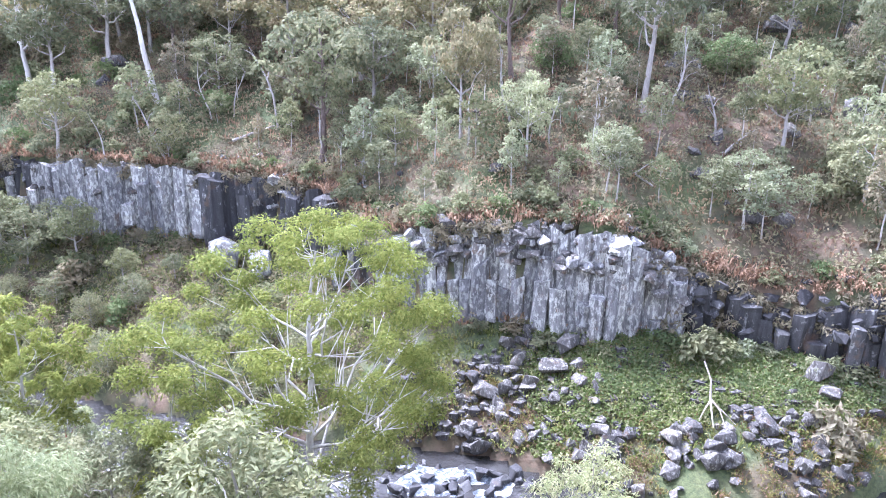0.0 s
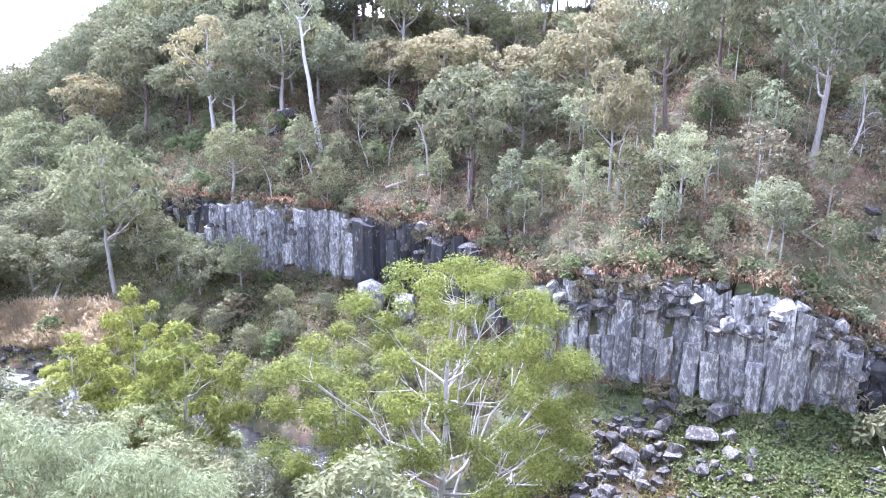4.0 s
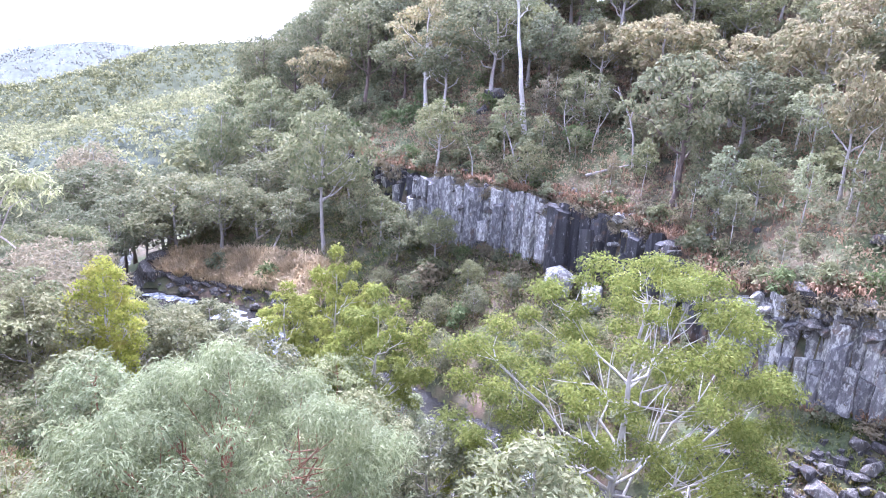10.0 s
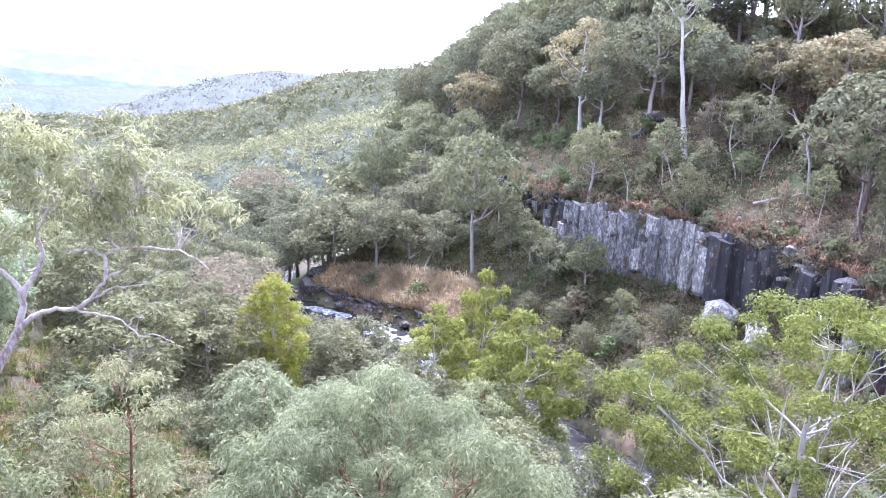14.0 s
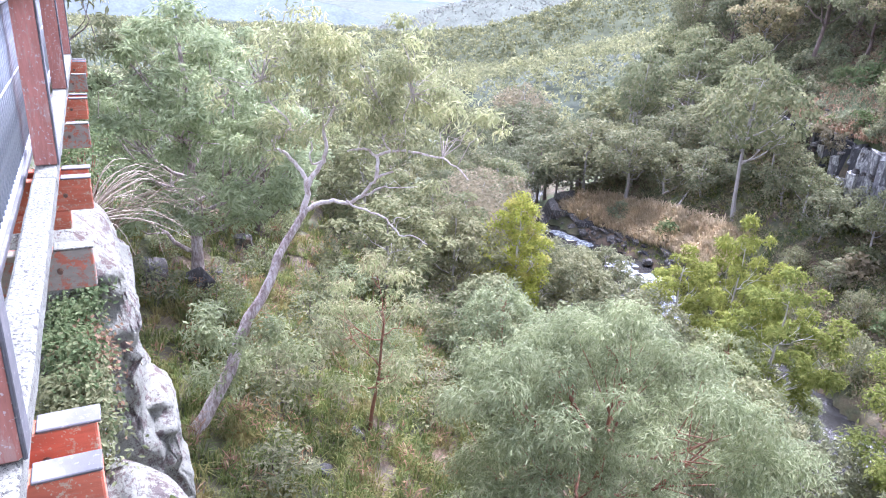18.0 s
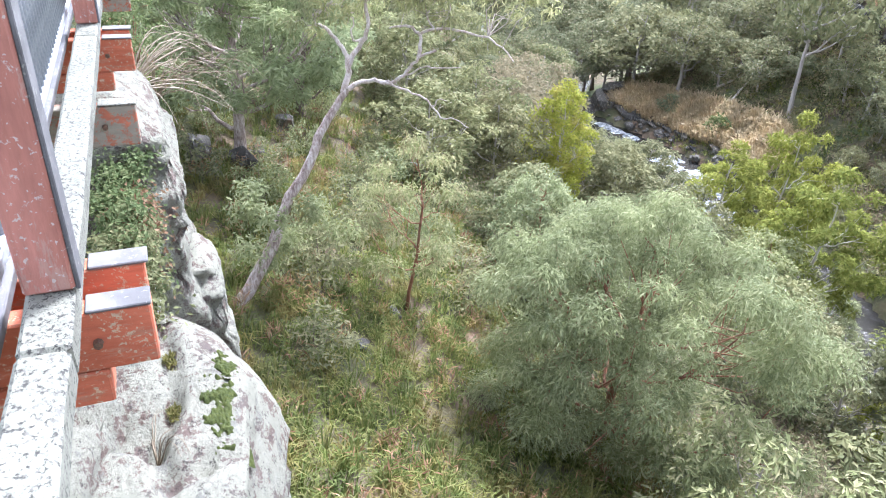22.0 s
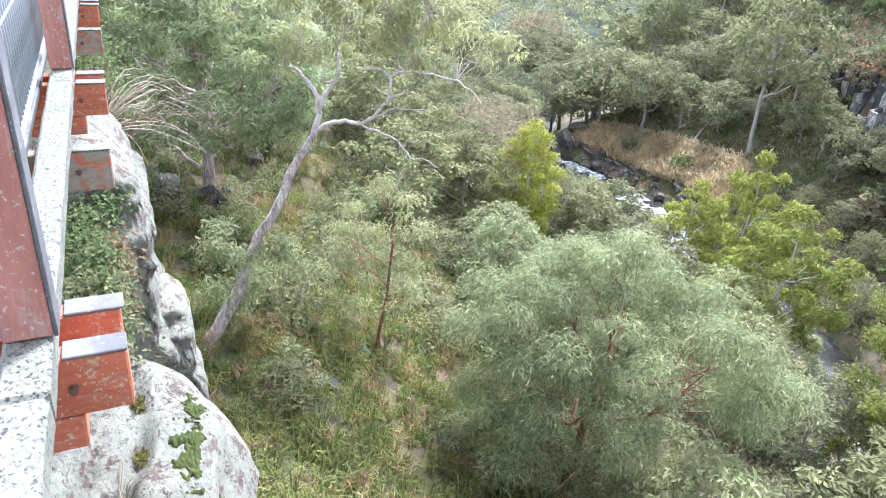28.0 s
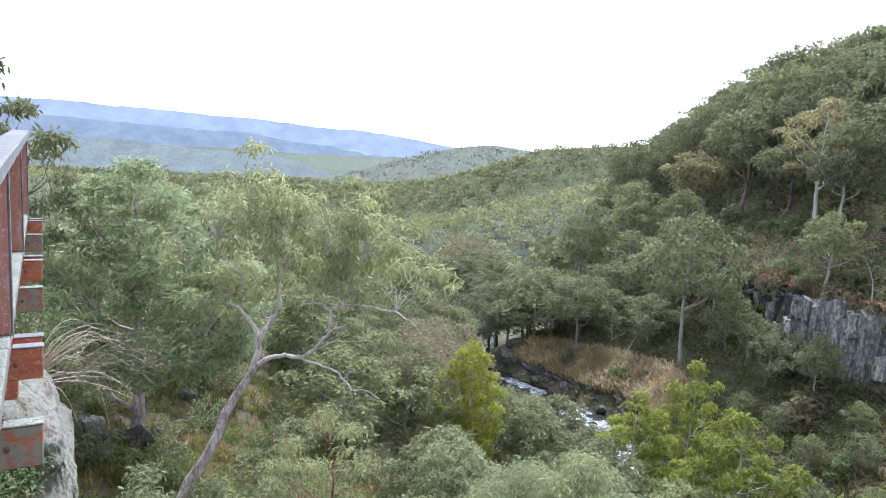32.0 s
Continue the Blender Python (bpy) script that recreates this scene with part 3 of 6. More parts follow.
def build_cliff():
    rng = np.random.default_rng(11)
    pale = [column_mesh("column", rng, M_BASALT) for _ in range(10)]
    dark = [column_mesh("column", rng, M_BASALT_DARK) for _ in range(6)]
    blocks = [rock_mesh("block", np.random.default_rng(70 + k), M_BOULDER if k % 3 else M_BASALT) for k in range(6)]
    dark_blocks = [rock_mesh("block", np.random.default_rng(76 + k), M_BASALT_DARK) for k in range(6)]
    stretches = (("rough_cliff", "low rough dark basalt cliff overgrown along its top", 12.6, 40), ("column_cliff", "tall cliff of upright grey basalt columns with white lichen", -4.2, 12.6),
                 ("hollow_cliff", "shaded basalt cliff with a dark hollow behind fallen blocks", -17.5, -4.2), ("far_column_cliff", "cliff of grey basalt columns streaked with lichen", -48, -17.5))
    for name, label, x0, x1 in stretches:
        cliff = tagged(new(name), label, "cliff", kind="structure")
        pts = [p for p in line_points(CLIFF, 0.62 if x1 < 20 else 0.8) if x0 < p[0] <= x1]
        cx, cy = pts[0][0], pts[0][1]
        cliff.location = (cx, cy, pts[0][2])
        for x, y, zb, zt, head in pts:
            nx, ny = math.sin(head), -math.cos(head)          # towards the river or away from it
            if ny > 0:
                nx, ny = -nx, -ny
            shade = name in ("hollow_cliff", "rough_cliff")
            bulge = 0.35 + 0.5 * float(rough(x, y, 2.6, 33)) + 0.2 * float(rough(x, y, 1.1, 34))
            bulge = max(bulge, 0.1)
            for row in range(2):
                if row == 0 and rng.random() < 0.2:
                    continue
                out = 0.3 + bulge - 0.5 * row + rng.uniform(-0.28, 0.26)
                wide = (rng.uniform(0.7, 1.3) + 0.3 * row) 
                low = zb - 0.9 + (rng.uniform(0.3, 1.2) if row == 0 and rng.random() < 0.25 else 0)
                high = zt + 0.25 * float(rough(x, y, 1.7, 35)) + 0.3 * float(rough(x, y, 4.5, 36)) - (rng.uniform(0.8, 2.6) if row == 0 and rng.random() < 0.85 else rng.uniform(0.15, 0.4)) - 0.15 * row
                if row == 0 and rng.random() < 0.12:
                    high -= rng.uniform(0.6, 1.6)
                lean_ = 4
                if row == 0:
                    high -= {"column_cliff": 1.3, "far_column_cliff": 0.3}.get(name, 0)
                if name == "rough_cliff":
                    high -= rng.uniform(0, 0.5)
                    lean_ = 8
                # darker stone paints the shade of the hollow and of the far left end
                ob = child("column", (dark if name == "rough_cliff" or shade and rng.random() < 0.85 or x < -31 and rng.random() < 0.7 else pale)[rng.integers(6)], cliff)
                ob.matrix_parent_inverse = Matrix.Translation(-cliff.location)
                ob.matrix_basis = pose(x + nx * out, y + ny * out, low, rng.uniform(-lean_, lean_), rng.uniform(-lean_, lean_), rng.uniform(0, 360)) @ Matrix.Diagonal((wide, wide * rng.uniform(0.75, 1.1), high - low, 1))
            # the broken upper course, and rubble working out of the turf above it
            for k in range({"column_cliff": 8, "far_column_cliff": 3, "rough_cliff": 7, "hollow_cliff": 3}[name]):
                if rng.random() < 0.35:
                    continue
                s = rng.uniform(0.4, 1.3) * (0.75 if k == 2 else 1)
                ob = child("block", (dark_blocks if name == "rough_cliff" else blocks)[rng.integers(6)], cliff)
                ob.matrix_parent_inverse = Matrix.Translation(-cliff.location)
                out, drop = (lambda d: (bulge - 0.15 + 0.28 * d + rng.uniform(-0.25, 0.25), d + 0.25 * s))(rng.uniform(0.0, 2.2)) if k != 2 else (-rng.uniform(0.3, 1.7), 0)
                px, py = x + nx * out, y + ny * out
                pz = zt - drop if k != 2 else height(px, py) - 0.3 * s
                ob.matrix_basis = pose(px, py, pz, rng.uniform(-15, 15), rng.uniform(-15, 15), rng.uniform(0, 360)) @ Matrix.Diagonal((s * rng.uniform(0.9, 1.5), s * 0.9, s * rng.uniform(0.5, 0.9), 1))


build_cliff()


def build_boulders():
    rng = np.random.default_rng(8)
    dark_rocks = [rock_mesh('boulder', np.random.default_rng(130 + k), M_BASALT_DARK) for k in range(3)]
    for x, y, s in ((2.0, 32.6, 1.5), (1.4, 33.4, 1.3), (2.6, 31.8, 1.2), (4.0, 34.5, 1.3), (3.4, 35.6, 1.2), (4.6, 35.9, 1.4), (6.6, 34.4, 1.5), (5.6, 33.2, 1.7), (4.4, 33.0, 1.2), (18.6, 31.6, 2.3), (19.0, 30.4, 1.5)):
        boulder(x, y, s, rng, sink=0.05)
    for x0, x1, y0, y1, count, lo, hi in ((0.5, 8, 29.5, 35.5, 80, 0.35, 1.3), (6, 19.5, 25.2, 29.4, 120, 0.35, 1.35), (-3.5, 6, 26.0, 30.6, 34, 0.45, 1.3), (17, 21, 29.6, 31.2, 8, 0.5, 1.2)):
        for _ in range(count):
            boulder(rng.uniform(x0, x1), rng.uniform(y0, y1), lo + (hi - lo) * rng.random() ** 2, rng)
    for _ in range(40):                              # rocks that part the rapids
        x = rng.uniform(-3.2, 4.2)
        boulder(x, float(np.interp(x, (-8, 1, 6), (29.5, 27.9, 25.4))) + rng.uniform(-1.9, 1.7), rng.uniform(0.5, 1.1), rng, dark_rocks[rng.integers(3)], 'dark wet rock in the rapids', 'rapids rocks', name='river_rock', z=float(np.interp(x, (-8, 1, 6), (3.7, 4.2, 4.6))) - 0.1)
    # the two big blocks in front of the hollow, and rocks on the hillside and the far shore
    big = [rock_mesh("fallen_block", np.random.default_rng(90 + k), M_BASALT, 1.0, 12) for k in range(2)]
    boulder(-13.3, 45.9, 2.6, rng, big[0], "upright fallen basalt block with an orange lichened top", sink=0.05)
    boulder(-16.0, 46.4, 2.8, rng, big[1], "broad fallen basalt block before the hollow", sink=0.1)
    for x, y, k in ((16.4, 51.1, 2.2), (17.2, 50.6, 1.7), (15.6, 50.9, 1.4), (24.0, 53.7, 2.4), (25.2, 53.2, 1.6), (21.4, 43.8, 1.7), (22.7, 45.0, 1.9), (23.6, 44.6, 1.3), (16.1, 41.6, 1.6), (15.0, 41.4, 1.3), (15.2, 42.9, 1.2),
                    (25.0, 43.6, 1.8), (28.5, 46.6, 2.0), (28.5, 51.5, 1.6), (2.8, 41.1, 1.3), (-6.0, 48.0, 1.1), (1.6, 47.6, 1.0), (-29.2, 61.9, 2.6), (-29.7, 60.3, 2.0), (17.6, 38.6, 1.5), (19.0, 38.2, 1.3)):
        boulder(x, y, k, rng, label="large lichened basalt outcrop on the wooded hillside", group="hillside rocks", sink=0.2, name="outcrop")
    for _ in range(16):
        x = rng.uniform(-14, 34)
        boulder(x, rng.uniform(40, 54) - 0.2 * max(x, 0), rng.uniform(0.5, 1.6), rng, label="lichened basalt outcrop on the wooded hillside", group="hillside rocks", sink=0.3, name="outcrop")
    for x, y, k in ((-55.6, 42.3, 3.4), (-56.4, 44.0, 3.2), (-55.0, 41.3, 2.4)):
        boulder(x, y, k, rng, label="big dark rock at the end of the river point", group="bank rocks", sink=0.3, name="river_rock")
    shelf = [rock_mesh("shelf_rock", np.random.default_rng(95 + k), M_BASALT_DARK if k == 3 else M_BOULDER, 1.0, 11) for k in range(4)]
    for k in range(34):                              # the point's layered rock shelf
        u = k / 33
        x, y = -55.2 + 14 * u + rng.uniform(-0.6, 0.6), 42.7 + 0.7 * u + rng.uniform(-0.7, 0.7)
        ob = new("shelf_rock", shelf[k % 4])
        ob.matrix_world = pose(x, y, max(height(x, y), 1.7) - 0.25, rng.uniform(-6, 6), rng.uniform(8, 20), 20 + rng.uniform(-15, 15)) @ Matrix.Diagonal((rng.uniform(1.0, 2.2), rng.uniform(0.7, 1.3), rng.uniform(0.5, 1.0) * (1.4 - 0.6 * u), 1))
        tagged(ob, "slab of dark layered rock at the river point", "rock", "shelf rocks")
    count = 0
    while count < 60:
        x, y = rng.uniform(-58, -35), rng.uniform(38, 56)
        dr, rest = along(RIVER, np.array(x), np.array(y))
        if not rest[1] - 0.2 < dr < rest[1] + 1.4:
            continue
        boulder(x, y, rng.uniform(0.3, 0.9), rng, label="dark wet rock along the river bank", group="bank rocks", sink=0.25, name="river_rock")
        count += 1

    for _ in range(26):
        boulder(rng.uniform(-13.5, -8.5), rng.uniform(20.5, 27.5), rng.uniform(0.4, 1.3), rng, label="dark lichened rock in the shaded gully", group="gully rocks", sink=0.2, name="gully_rock")
    for x, y, k in ((-17.5, 1.0, 0.9), (-17.7, 2.0, 1.0), (-18.6, 2.5, 0.7), (-21.6, 4.0, 0.9), (-12.6, 4.3, 0.5), (-11.2, 3.1, 0.4), (-14.4, 8.6, 0.5)):
        boulder(x, y, k, rng, label="grey lichened rock in the grass below the lookout", group="slope rocks", sink=0.15, name="slope_rock")


build_boulders()


def build_rubble():
    """Small broken stones between the boulders, too many to count."""
    rng = np.random.default_rng(14)
    n = 2000
    x, y = rng.uniform(-3.5, 21, n), rng.uniform(23.8, 35.5, n)
    dc, dr = along(CLIFF, x, y)[0], along(RIVER, x, y)
    ok = (dc < -0.8) & (dr[0] > dr[1][:, 1] - 0.6) & (rough(x, y, 3.2, 17) > 0.0)
    x, y = x[ok], y[ok]
    n = len(x)
    z = ground_height(x, y)
    size = 0.06 + 0.3 * rng.random(n) ** 2.5
    corner = np.array([(a, b, c) for a in (-1, 1) for b in (-1, 1) for c in (-1, 1)], float)
    v = corner[None] * rng.uniform(0.55, 1.1, (n, 8, 3)) * (size[:, None, None] * rng.uniform(0.75, 1.15, (n, 1, 3)))
    q = rng.uniform(0, 6.28, n)
    c, s_ = np.cos(q)[:, None], np.sin(q)[:, None]
    v = np.stack([v[..., 0] * c - v[..., 1] * s_, v[..., 0] * s_ + v[..., 1] * c, v[..., 2] * 0.85], -1) + np.stack([x, y, z + size * 0.2], -1)[:, None]
    side = np.array([(0, 1, 3, 2), (4, 6, 7, 5), (0, 4, 5, 1), (2, 3, 7, 6), (0, 2, 6, 4), (1, 5, 7, 3)])
    quads = (np.arange(n)[:, None, None] * 8 + side[None]).reshape(-1, 4)
    tagged(new("rubble", mesh_from("rubble", v.reshape(-1, 3), quads, M_BOULDER)), "grey broken stones scattered between the boulders", "rubble", kind="stuff")


build_rubble()


# ---- the lookout: a timber deck edge with posts, rail, bars and joist ends ----
DECK = 23.37                       # top of the edge beam
SPACING = 2.93


def edge_y(x):
    return -0.25 + 0.0225 * (-3.06 - x)


def build_lookout():
    head = math.atan2(-0.0225, 1)
    root = tagged(new("lookout_platform"), "weathered red timber lookout platform with lichen-covered edge beam", "platform")
    root.matrix_world = pose(-3.08, edge_y(-3.08), DECK, 0, 0, math.degrees(head))
    L0, L1 = -9.2, 5.2                 # ends along the platform, from the post at the origin

    def add(name, bm, material, label="", parent=None):
        return child(name, mesh_of(name, bm, material), parent or root, label)

    for s in ((L0, -SPACING + 0.3), (-SPACING + 0.302, 0.28), (0.282, L1)):  # edge beam in lengths
        bm = box_bm(s[0], s[1], -0.115, 0.0, -0.1, 0.0, 0.012)
        bmesh.ops.subdivide_edges(bm, edges=[e for e in bm.edges if abs(e.verts[0].co.x - e.verts[1].co.x) > 1], cuts=24)
        for v in bm.verts:
            v.co += Vector((0, 0.005 * noise.noise(v.co * 3.1), 0.006 * noise.noise(v.co * 4.7)))
        add("edge_beam", bm, M_KERB, "grey-white lichen-covered edge beam")
    for k in range(-1, 4):             # posts
        x = -SPACING * k
        bm = box_bm(x - 0.05, x + 0.05, -0.115, 0.004, 0.002, 1.0, 0.008)
        post = add("post", bm, M_TIMBER, "faded red timber post")
        add("post_cap_strip", box_bm(x - 0.056, x + 0.044, 0.0045, 0.016, 0.0, 1.0, 0.003), M_TIMBER_GREY, "weathered grey outer board", post)
    bm = box_bm(L0, L1, -0.155, 0.035, 1.002, 1.09, 0.01)
    bmesh.ops.subdivide_edges(bm, edges=[e for e in bm.edges if abs(e.verts[0].co.x - e.verts[1].co.x) > 1], cuts=30)
    for v in bm.verts:
        v.co += Vector((0, 0.004 * noise.noise(v.co * 2.3), 0.005 * noise.noise(v.co * 3.3)))
    add("top_rail", bm, M_TIMBER_GREY, "flat weathered timber top rail with lichen")
    for z, thick in ((0.07, 0.02), (0.52, 0.006), (0.94, 0.02)):
        bm = box_bm(L0, L1, -0.175 + (0.02 if thick < 0.01 else 0), -0.15 + (0.005 if thick < 0.01 else 0), z - thick, z + thick, 0.003)
        add("bar_carrier", bm, M_BAR)
    bar = bmesh.new()
    bmesh.ops.create_cone(bar, cap_ends=True, segments=8, radius1=0.009, radius2=0.009, depth=0.9)
    bar_me = mesh_of("bar", bar, M_BAR, True)
    x = L0 + 0.05
    while x < L1:
        child("bar", bar_me, root).location = (x, -0.1625, 0.505)
        x += 0.085
    # joist ends: a pair clasps each post, single ones between
    rng = np.random.default_rng(3)
    at = []
    for k in range(-1, 4):
        at += [(-SPACING * k - 0.03, 1), (-SPACING * k - 0.26, 1), (-SPACING * k - 1.72, 0)]
    for x, pair in at:
        if not L0 + 0.1 < x < L1:
            continue
        bm = box_bm(x - 0.04, x + 0.04, -1.6, 0.165 + rng.uniform(-0.01, 0.012), -0.3, -0.103, 0.006)
        joist = add("joist", bm, M_JOIST if pair else M_JOIST_OLD, "red painted joist end, its top worn bare" if pair else "red joist end half hidden by pale lichen")
        add("joist_capping", box_bm(x - 0.044, x + 0.044, 0.004, 0.17, -0.1025, -0.092, 0.003), M_KERB if not pair else M_TIMBER_GREY, "bare grey weathered top", joist)
        bolt = bmesh.new()
        bmesh.ops.create_cone(bolt, cap_ends=True, segments=8, radius1=0.014, radius2=0.012, depth=0.02, matrix=pose(x + 0.05, 0.02, -0.2, 0, 90, 0))
        add("bolt", bolt, M_BOLT, "", joist)
    for k in range(-1, 4):             # stub bearers under the joist pairs
        x = -SPACING * k
        add("bearer", box_bm(x - 0.13, x + 0.01, -1.5, 0.03, -0.42, -0.303, 0.006), M_JOIST)
    for k in range(11):                # deck boards
        y = -0.175 - 0.13 * k
        add("deck_board", box_bm(L0, L1, y - 0.125, y, -0.1, -0.06, 0.004), M_TIMBER_GREY)


build_lookout()


CRACK = [(-5.47, -0.17), (-4.95, -0.11), (-4.57, -0.12), (-4.31, -0.24), (-4.48, -0.41), (-4.48, -0.62), (-4.31, -0.24), (-4.02, -0.19), (-4.10, -0.02), (-4.17, 0.14)]


def ledge_rock(name, label, x0, x1, y0, y1, z0, z1, seed, n=26, lump=0.16, power=0.32, material=None):
    """A weathered rock mass: a rounded block with cracks and lumps."""
    g = np.linspace(-1, 1, n)
    verts, quads = [], []
    for ax in range(3):
        for side in (-1, 1):
            u, v = np.meshgrid(g, g, indexing="ij")
            p = np.empty((n, n, 3))
            p[..., ax], p[..., (ax + 1) % 3], p[..., (ax + 2) % 3] = side, u, v
            f_ = grid_faces(n, n) + len(verts) * n * n
            quads.append(f_ if side > 0 else f_[:, ::-1])
            verts.append(p)
    p = np.concatenate([q.reshape(-1, 3) for q in verts])
    k = np.max(np.abs(p), 1, keepdims=True) / (np.sum(np.abs(p) ** (2 / power), 1, keepdims=True) ** (power / 2))
    p = p * (0.15 + 0.85 * k)
    c, h = np.array([(x0 + x1) / 2, (y0 + y1) / 2, (z0 + z1) / 2]), np.array([(x1 - x0) / 2, (y1 - y0) / 2, (z1 - z0) / 2])
    w = c + p * h
    for size, amount, s in ((1.1, 1.0, 0), (0.45, 0.45, 3), (0.17, 0.2, 6)):
        d = np.stack([rough(w[:, 1] + 7.7 * w[:, 2], w[:, 2] - 3.1 * w[:, 0], size, seed + s), rough(w[:, 0] + 5.3 * w[:, 2], w[:, 2] + 2.2 * w[:, 1], size, seed + s + 1),
                      rough(w[:, 0], w[:, 1], size, seed + s + 2)], -1)
        w = w + d * lump * amount
    if name == "rock_ledge":
        w[:, 1] += np.where(w[:, 1] > -0.6, np.interp(w[:, 0], (-5.75, -5.6, -5.24, -4.75, -4.25, -3.5, -2), (-0.5, -0.36, -0.1, 0.06, -0.08, -0.31, -0.46)), 0)
        for a_, b_ in zip(CRACK[:-1], CRACK[1:]):        # a crack across the top, filled with dirt and dead stalks
            a_, b_ = np.array(a_), np.array(b_)
            u_ = np.clip(((w[:, :2] - a_) @ (b_ - a_)) / ((b_ - a_) @ (b_ - a_)), 0, 1)
            gap_ = np.linalg.norm(w[:, :2] - a_ - u_[:, None] * (b_ - a_), axis=1)
            w[:, 2] -= np.where(w[:, 2] > 21.2, 0.07 * np.clip(1 - gap_ / 0.09, 0, 1), 0)
    bm = bmesh.new()
    me = mesh_from(name, w, np.concatenate(quads), material or M_LEDGE, True)
    bm.from_mesh(me)
    bmesh.ops.remove_doubles(bm, verts=bm.verts, dist=0.004)
    bm.to_mesh(me)
    bm.free()
    return tagged(new(name, me), label, "rock")


ledge_rock("rock_ledge", "pale rock ledge crusted with white lichen below the platform", -5.75, 1.4, -2.0, 0.4, 16.6, 21.62, 3, 96, 0.1, 0.17)
ledge_rock("rock_ledge", "stepped back part of the lichened rock ledge", -5.9, 1.0, -2.4, -0.3, 17.2, 21.8, 14, 60, 0.12, 0.25)
ledge_rock("ledge_boulder", "tall rounded boulder with white and purple lichen beside the platform", -8.7, -6.9, -1.6, 0.24, 16.5, 22.6, 7, 60, 0.1, 0.35)
ledge_rock("ledge_boulder", "low lichened rock at the foot of the ledge", -8.2, -7.1, -0.3, 0.5, 16.5, 20.85, 9, 30, 0.1, 0.45)
ledge_rock("ledge_boulder", "narrow lichened rock under brambles beside the platform", -7.0, -5.7, -1.6, -0.08, 16.5, 21.55, 12, 36, 0.1, 0.35)


LEDGE_SKIN = np.concatenate([np.array([v.co for v in o.data.vertices]) for o in scene.objects if o.name.split(".")[0] == "rock_ledge"])
LEDGE_SKIN = LEDGE_SKIN[LEDGE_SKIN[:, 2] > 21.2]


def ledge_top(x, y):
    """Height of the rock ledge at a place, from the skin round it."""
    w_ = 1 / (((LEDGE_SKIN[:, 0] - x) ** 2 + (LEDGE_SKIN[:, 1] - y) ** 2) ** 2 + 1e-6)
    return float((LEDGE_SKIN[:, 2] * w_).sum() / w_.sum())


def moss_patch(x, y, rx, ry, seed):
    """A cushion that follows the rock, with a frayed edge."""
    n = 56
    verts = []
    for i in range(n):
        for k in range(n):
            u, v = (i / (n - 1) - 0.5) * 2.4, (k / (n - 1) - 0.5) * 2.4
            px, py = x + u * rx, y + v * ry
            edge = 0.55 - 0.6 * (u * u + v * v) + 0.9 * noise.noise(Vector((px * 13, py * 13, seed))) + 0.7 * noise.noise(Vector((px * 38, py * 38, seed)))
            lift_ = 0.02 * min(max(edge, 0) * 2.5, 1) - 0.03 * (edge < 0) + 0.012 * noise.noise(Vector((px * 60, py * 60, 1)))
            verts.append((px, py, ledge_top(px, py) + lift_))
    tagged(new("moss", mesh_from("moss", verts, grid_faces(n, n), M_MOSS, True)), "cushion of green moss on the rock ledge", "moss")


# ---- trees ----
class Wood:
    def __init__(self):
        self.v, self.f = [], []

    def tube(self, pts, radii, seg=6):
        pts = [Vector(p) for p in pts]
        base = len(self.v)
        for k, (p, r) in enumerate(zip(pts, radii)):
            d = (pts[min(k + 1, len(pts) - 1)] - pts[max(k - 1, 0)]).normalized()
            s = d.cross(Vector((0.31, 0.95, 0.05))).normalized()
            t = d.cross(s)
            for j in range(seg):
                q = 2 * math.pi * j / seg
                self.v.append(tuple(p + (s * math.cos(q) + t * math.sin(q)) * r))
        self.f += (grid_faces(len(pts), seg, True) + base).tolist()

    def mesh(self, name, material):
        return mesh_from(name, self.v, self.f, material, True)


def spray(rng, centres, radii, flat, count, length, width, droop, shell=0.55, curl=0.0, top=0.66, face=1.0):
    """Leaves set round clumps: each quad is a pointed leaf or a small bunch that mostly faces out of its clump, as leaves turned to the light do."""
    centres, radii = np.asarray(centres, float), np.asarray(radii, float)
    share = radii ** 2
    pick = rng.choice(len(radii), size=count, p=share / share.sum())
    d = rng.normal(size=(count, 3))
    d /= np.linalg.norm(d, axis=1, keepdims=True)
    d[:, 2] = np.where(rng.random(count) < top, np.abs(d[:, 2]), d[:, 2])
    rad = radii[pick] * (shell + (1 - shell) * rng.random(count)) * rng.uniform(0.8, 1.12, count)
    off = d * rad[:, None]
    off[:, 2] *= flat
    p = centres[pick] + off
    out = d * face + rng.normal(size=(count, 3)) * 0.55
    out[:, 2] += 0.25 * face
    out /= np.linalg.norm(out, axis=1, keepdims=True) + 1e-9
    way = d * 0.35 + rng.normal(size=(count, 3)) * 0.6
    way[:, 2] -= droop
    way -= out * (way * out).sum(1, keepdims=True) * 0.85
    way /= np.linalg.norm(way, axis=1, keepdims=True) + 1e-9
    side = np.cross(way, out)
    side /= np.linalg.norm(side, axis=1, keepdims=True) + 1e-9
    ln = length * rng.uniform(0.6, 1.3, count)[:, None]
    wd = width * rng.uniform(0.7, 1.25, count)[:, None]
    mid = p + way * ln * 0.45 + out * ln * 0.08
    mid[:, 2] += curl * ln[:, 0]
    v = np.stack([p, mid + side * wd / 2, p + way * ln, mid - side * wd / 2], 1).reshape(-1, 3)
    return v


def crown_mesh(name, v, material):
    return mesh_from(name, v, np.arange(len(v)).reshape(-1, 4), material)


